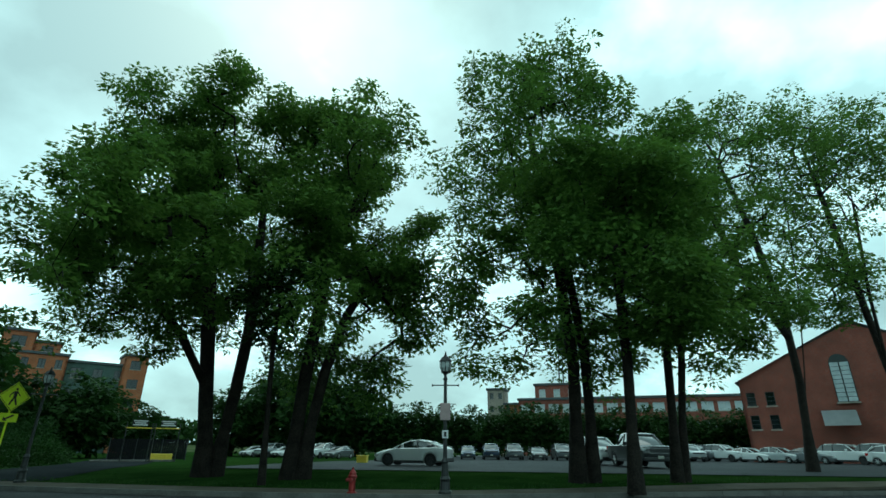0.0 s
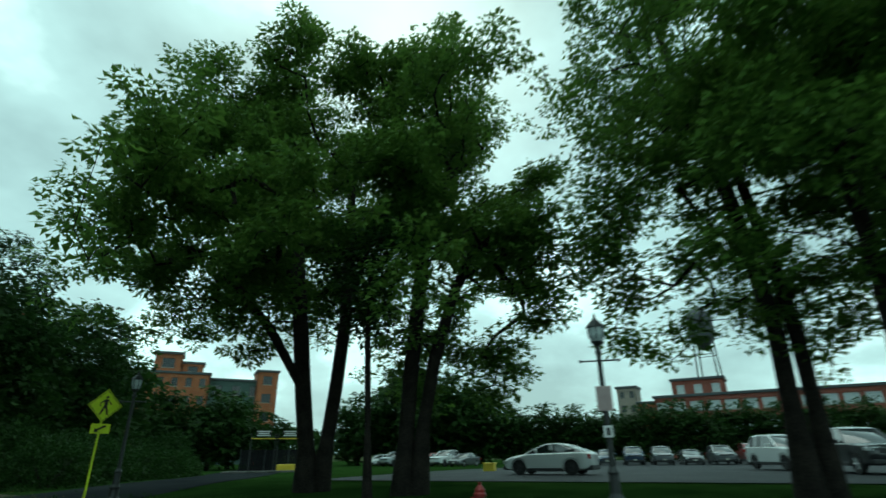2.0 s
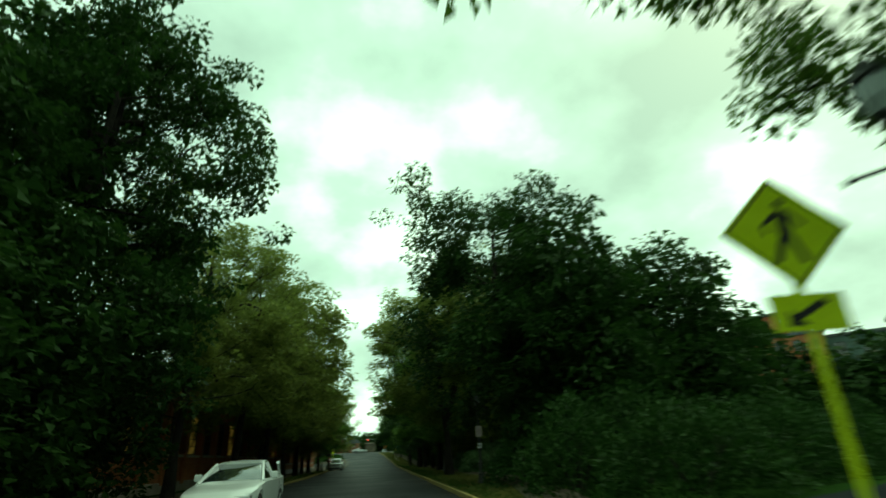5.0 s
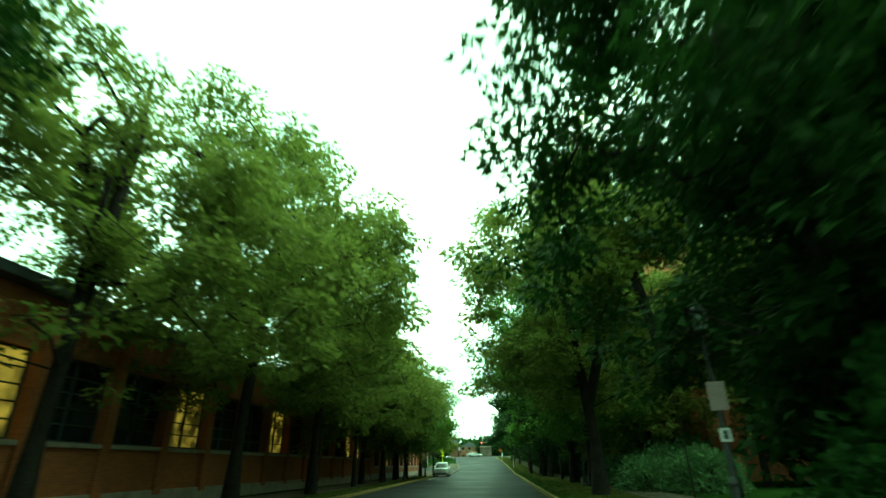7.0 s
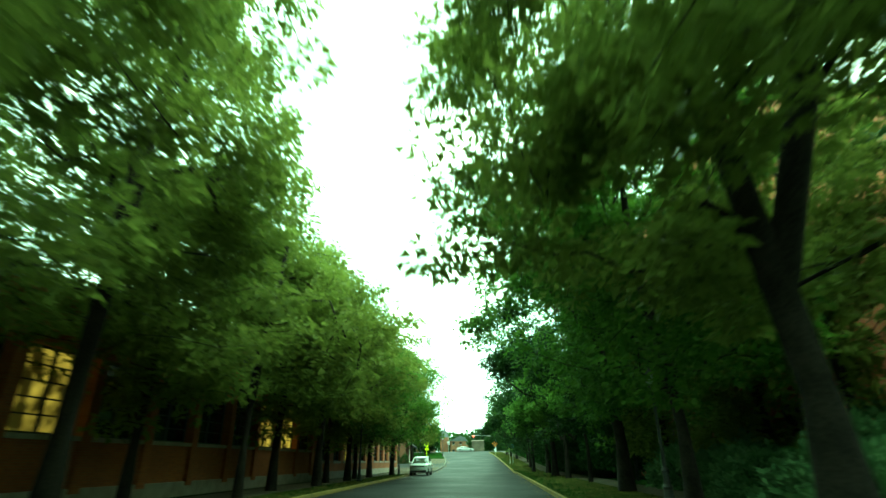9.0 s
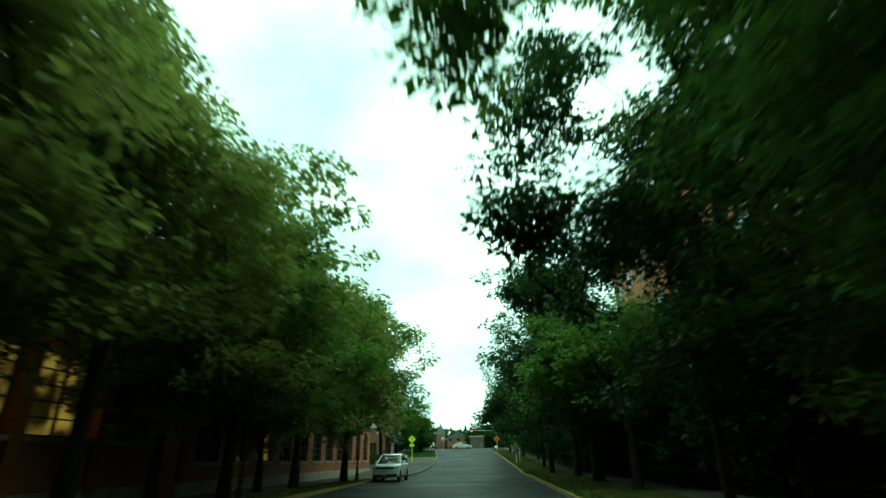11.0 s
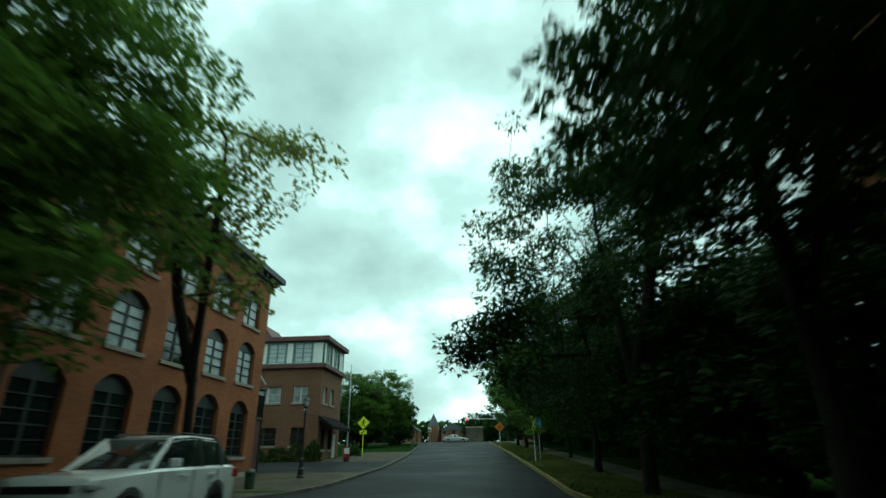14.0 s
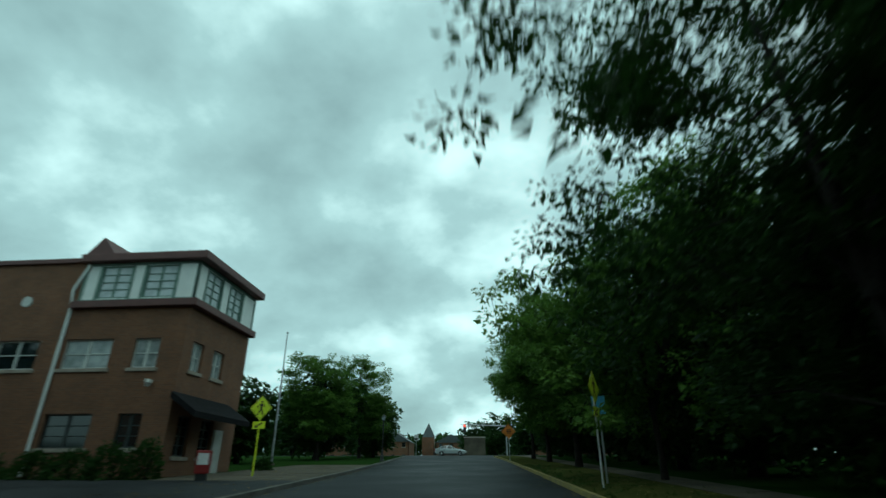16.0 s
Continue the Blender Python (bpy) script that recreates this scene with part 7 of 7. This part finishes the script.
# the clearance gates over the drive
GATES = ((28.0, 30.6), (29.4, 29.0))
for i, (x, y) in enumerate(GATES):
    g = thing("clearance_gate", pose(x, y, 0.12, 0, 0, -48), "height clearance gate with yellow bar and black sign", "gate", "clearance gates over the drive")
    for px in (-0.95, 0.95):
        b = bmesh.new()
        tube(b, [(px, 0, -0.02), (px, 0, 3.1)], [0.05, 0.05], 10)
        part("post", b, IRON, g)
    b = bmesh.new()
    box(b, -1.0, 1.0, -0.04, 0.04, 2.66, 2.75, 0.015)
    part("clearance_bar", b, YELLOW_PAINT, g, "yellow clearance bar")
    b = bmesh.new()
    box(b, -0.6, 0.6, -0.09, -0.07, 2.85, 3.35, 0.01)
    sg = part("sign_board", b, SIGN_BLACK, g, "black sign board with white bars")
    b = bmesh.new()
    box(b, -0.54, 0.54, -0.096, -0.091, 3.21, 3.30)
    box(b, -0.54, 0.54, -0.096, -0.091, 2.90, 2.99)
    box(b, -0.42, 0.42, -0.096, -0.091, 3.05, 3.14)
    part("lettering", b, SIGN_WHITE, sg)
fence = thing("yard_fence", pose(32.8, 37.4, 0.16, 0, 0, -51.6), "dark boarded yard fence on steel posts", "fence")
for k in range(4):
    b = bmesh.new()
    tube(b, [(2.2 * k, -0.06, -0.05), (2.2 * k, -0.06, 2.0)], [0.045, 0.045], 8)
    part("post", b, FRAME_DARK, fence)
for k in range(33):
    b = bmesh.new()
    box(b, 0.2 * k + 0.004, 0.2 * k + 0.192, 0, 0.025, 0.06, 1.9 + 0.02 * math.sin(k * 2.3))
    part("board", b, CANVAS, fence)
barrier = thing("yellow_barrier", pose(32.2, 31.3, 0.14, 0, 0, -48), "yellow barrier block beside the drive", "barrier")
b = bmesh.new()
box(b, -0.9, 0.9, -0.2, 0.2, 0, 0.65, 0.06)
part("block", b, YELLOW_PAINT, barrier)
island = thing("drive_island", pose(30.4, 32.6, 0.12, 0, 0, -48), "long pale kerbed island in the drive", "kerb island")
b = bmesh.new()
box(b, -3.2, 3.2, -0.35, 0.35, 0, 0.18, 0.05)
part("kerb_edge", b, KERB_STONE, island)
cb2 = thing("yellow_container", pose(26.5, 10.4, park(26.5, 10.4), 0, 0, 10), "yellow plastic grit container beside the lawn", "container")
b = bmesh.new()
box(b, -0.48, 0.48, -0.35, 0.35, 0, 0.42, 0.05)
part("bin", b, YELLOW_PAINT, cb2)
b = bmesh.new()
box(b, -0.52, 0.52, -0.39, 0.39, 0.42, 0.5, 0.03)
part("lid", b, YELLOW_PAINT, cb2)

# on the left pavement
util = thing("litter_bin", pose(-8.1, 113.3, 0.13) @ Matrix.Diagonal((0.7, 0.7, 0.85, 1)), "dark green litter bin on the pavement", "litter bin")
b = bmesh.new()
lathe(b, [(0.24, -0.01), (0.27, 0.05), (0.29, 0.75), (0.31, 0.78), (0.27, 0.86), (0.12, 0.95)], 14)
part("body", b, GREEN_PAINT, util)
b = bmesh.new()
box(b, -0.16, 0.16, -0.3, -0.26, 0.6, 0.74, 0.01)
part("slot", b, IRON, util)
nb = thing("newspaper_box", pose(-9.3, 132.4, grade(132.4) + 0.13, 0, 0, 20), "red newspaper box with pale front", "newspaper box")
b = bmesh.new()
box(b, -0.25, 0.25, -0.2, 0.2, 0.25, 1.05, 0.03)
part("case", b, RED_PAINT, nb)
b = bmesh.new()
box(b, -0.19, 0.19, -0.212, -0.203, 0.55, 0.95, 0.003)
part("front", b, SIGN_WHITE, nb, "pale front panel")
b = bmesh.new()
box(b, -0.2, 0.2, -0.15, 0.15, -0.02, 0.25, 0.02)
part("pedestal", b, IRON, nb)
fp = thing("flagpole", pose(-13.9, 149.8, grade(149.8) + 0.1), "tall pale bare flagpole", "flagpole")
b = bmesh.new()
tube(b, [(0, 0, -0.02), (0, 0, 4.5), (0, 0, 9.3)], [0.09, 0.07, 0.04], 10)
part("pole", b, GALV, fp)
b = bmesh.new()
lathe(b, [(0.02, 9.3), (0.07, 9.36), (0.07, 9.42), (0.01, 9.48)], 10)
part("finial", b, GALV, fp)
b = bmesh.new()
lathe(b, [(0.25, -0.02), (0.25, 0.1), (0.14, 0.16)], 12)
part("footing", b, CONCRETE, fp)
for i, (x, y, r, h) in enumerate(((-13.4, 132.9, 0.9, 1.5), (-15.0, 133.0, 1.0, 1.3), (-16.8, 133.1, 0.9, 1.2), (-12.2, 133.3, 0.7, 1.7), (-19.0, 133.0, 1.0, 1.2), (-21, 133.0, 1.1, 1.4), (-10.9, 141.5, 0.6, 1.2))):
    bush(x, y, 0.95, r, r, h, LEAF_C, "dark evergreen shrub against the brick house", 120 + i, 1100, group="shrubs by the corner house")

# traffic signal at the far junction
sg = thing("traffic_signal", pose(3.4, 189.0, grade(189)), "traffic signal showing red on a long mast arm", "traffic signal")
b = bmesh.new()
tube(b, [(0, 0, -0.02), (0, 0, 4.2)], [0.12, 0.09], 10)
part("mast", b, GALV, sg)
b = bmesh.new()
tube(b, [(0, 0, 4.0), (-6.5, 0, 4.3)], [0.07, 0.04], 8)
part("arm", b, GALV, sg)
b = bmesh.new()
box(b, -6.0, -5.65, -0.12, 0.12, 3.2, 4.25, 0.03)
hd = part("signal_head", b, IRON, sg)
for k, mt in enumerate((RED_LIGHT, TRIM, TRIM)):
    b = bmesh.new()
    tube(b, [(-5.825, -0.12, 4.05 - 0.33 * k), (-5.825, -0.15, 4.05 - 0.33 * k)], [0.13, 0.13], 14)
    part("lens", b, mt, hd)


def leaf_litter():
    """Fallen leaves over the verges and along the gutters."""
    rng = np.random.default_rng(9)
    n = 9000
    y = rng.uniform(18, 150, n)
    side = rng.random(n) < 0.5
    x = np.empty(n)
    z = np.empty(n)
    for i in range(n):
        near = rng.random() < 0.3
        if side[i]:
            x[i] = kr(y[i]) - rng.exponential(0.25) if near else kr(y[i]) + rng.uniform(0.15, 4.2)
        else:
            x[i] = kl(y[i]) + rng.exponential(0.25) if near else kl(y[i]) - rng.uniform(0.15, 3.8)
        z[i] = grade(y[i]) + (0.006 if near else 0.147)
    pos = np.stack([x, y, z], 1)
    a = rng.uniform(0, 6.28, n)
    ln = rng.uniform(0.05, 0.11, size=(n, 1))
    u = np.stack([np.cos(a), np.sin(a), rng.uniform(0, 0.25, n)], 1)
    w = np.stack([-np.sin(a), np.cos(a), rng.uniform(0, 0.25, n)], 1)
    v = np.stack([pos, pos + u * ln * 0.5 + w * ln * 0.32, pos + u * ln, pos + u * ln * 0.5 - w * ln * 0.32], 1).reshape(-1, 3)
    ob = quad_mesh("fallen_leaves", v, np.arange(n * 4).reshape(n, 4), LITTER, None)
    tagged(ob, "fallen yellow and brown leaves on verge and gutter", "leaves", kind="stuff")


def grass_tufts():
    """Longer grass blades along the kerbs and round the nearest lawns."""
    rng = np.random.default_rng(12)
    at = []
    for i in range(2600):
        y = rng.uniform(-12, 150)
        r = rng.random() < 0.65
        if r:
            x = kr(y) + (1.8 if y < 17 else 0.16) + rng.exponential(0.8)
        else:
            x = kl(y) - 0.16 - rng.uniform(0, 1.8)
            if y < 7 or y > 103:
                continue
        at.append((x, y, grade(y) + max(park(x, y), 0.128)))
    at = np.repeat(np.array(at), 8, 0)
    m = len(at)
    pos = at + rng.normal(size=(m, 3)) * (0.07, 0.07, 0)
    a = rng.uniform(0, 6.28, m)
    h = rng.uniform(0.05, 0.14, size=(m, 1))
    w = np.stack([np.cos(a), np.sin(a), np.zeros(m)], 1) * 0.009
    tip = np.stack([rng.normal(size=m) * 0.4, rng.normal(size=m) * 0.4, np.ones(m)], 1) * h
    v = np.stack([pos - w, pos + w, pos + tip], 1).reshape(-1, 3)
    ob = quad_mesh("grass_tufts", v, np.arange(m * 3).reshape(m, 3), GRASS_BLADE, None)
    tagged(ob, "longer green grass blades along kerb and lawn", "grass", kind="stuff")


leaf_litter()
grass_tufts()
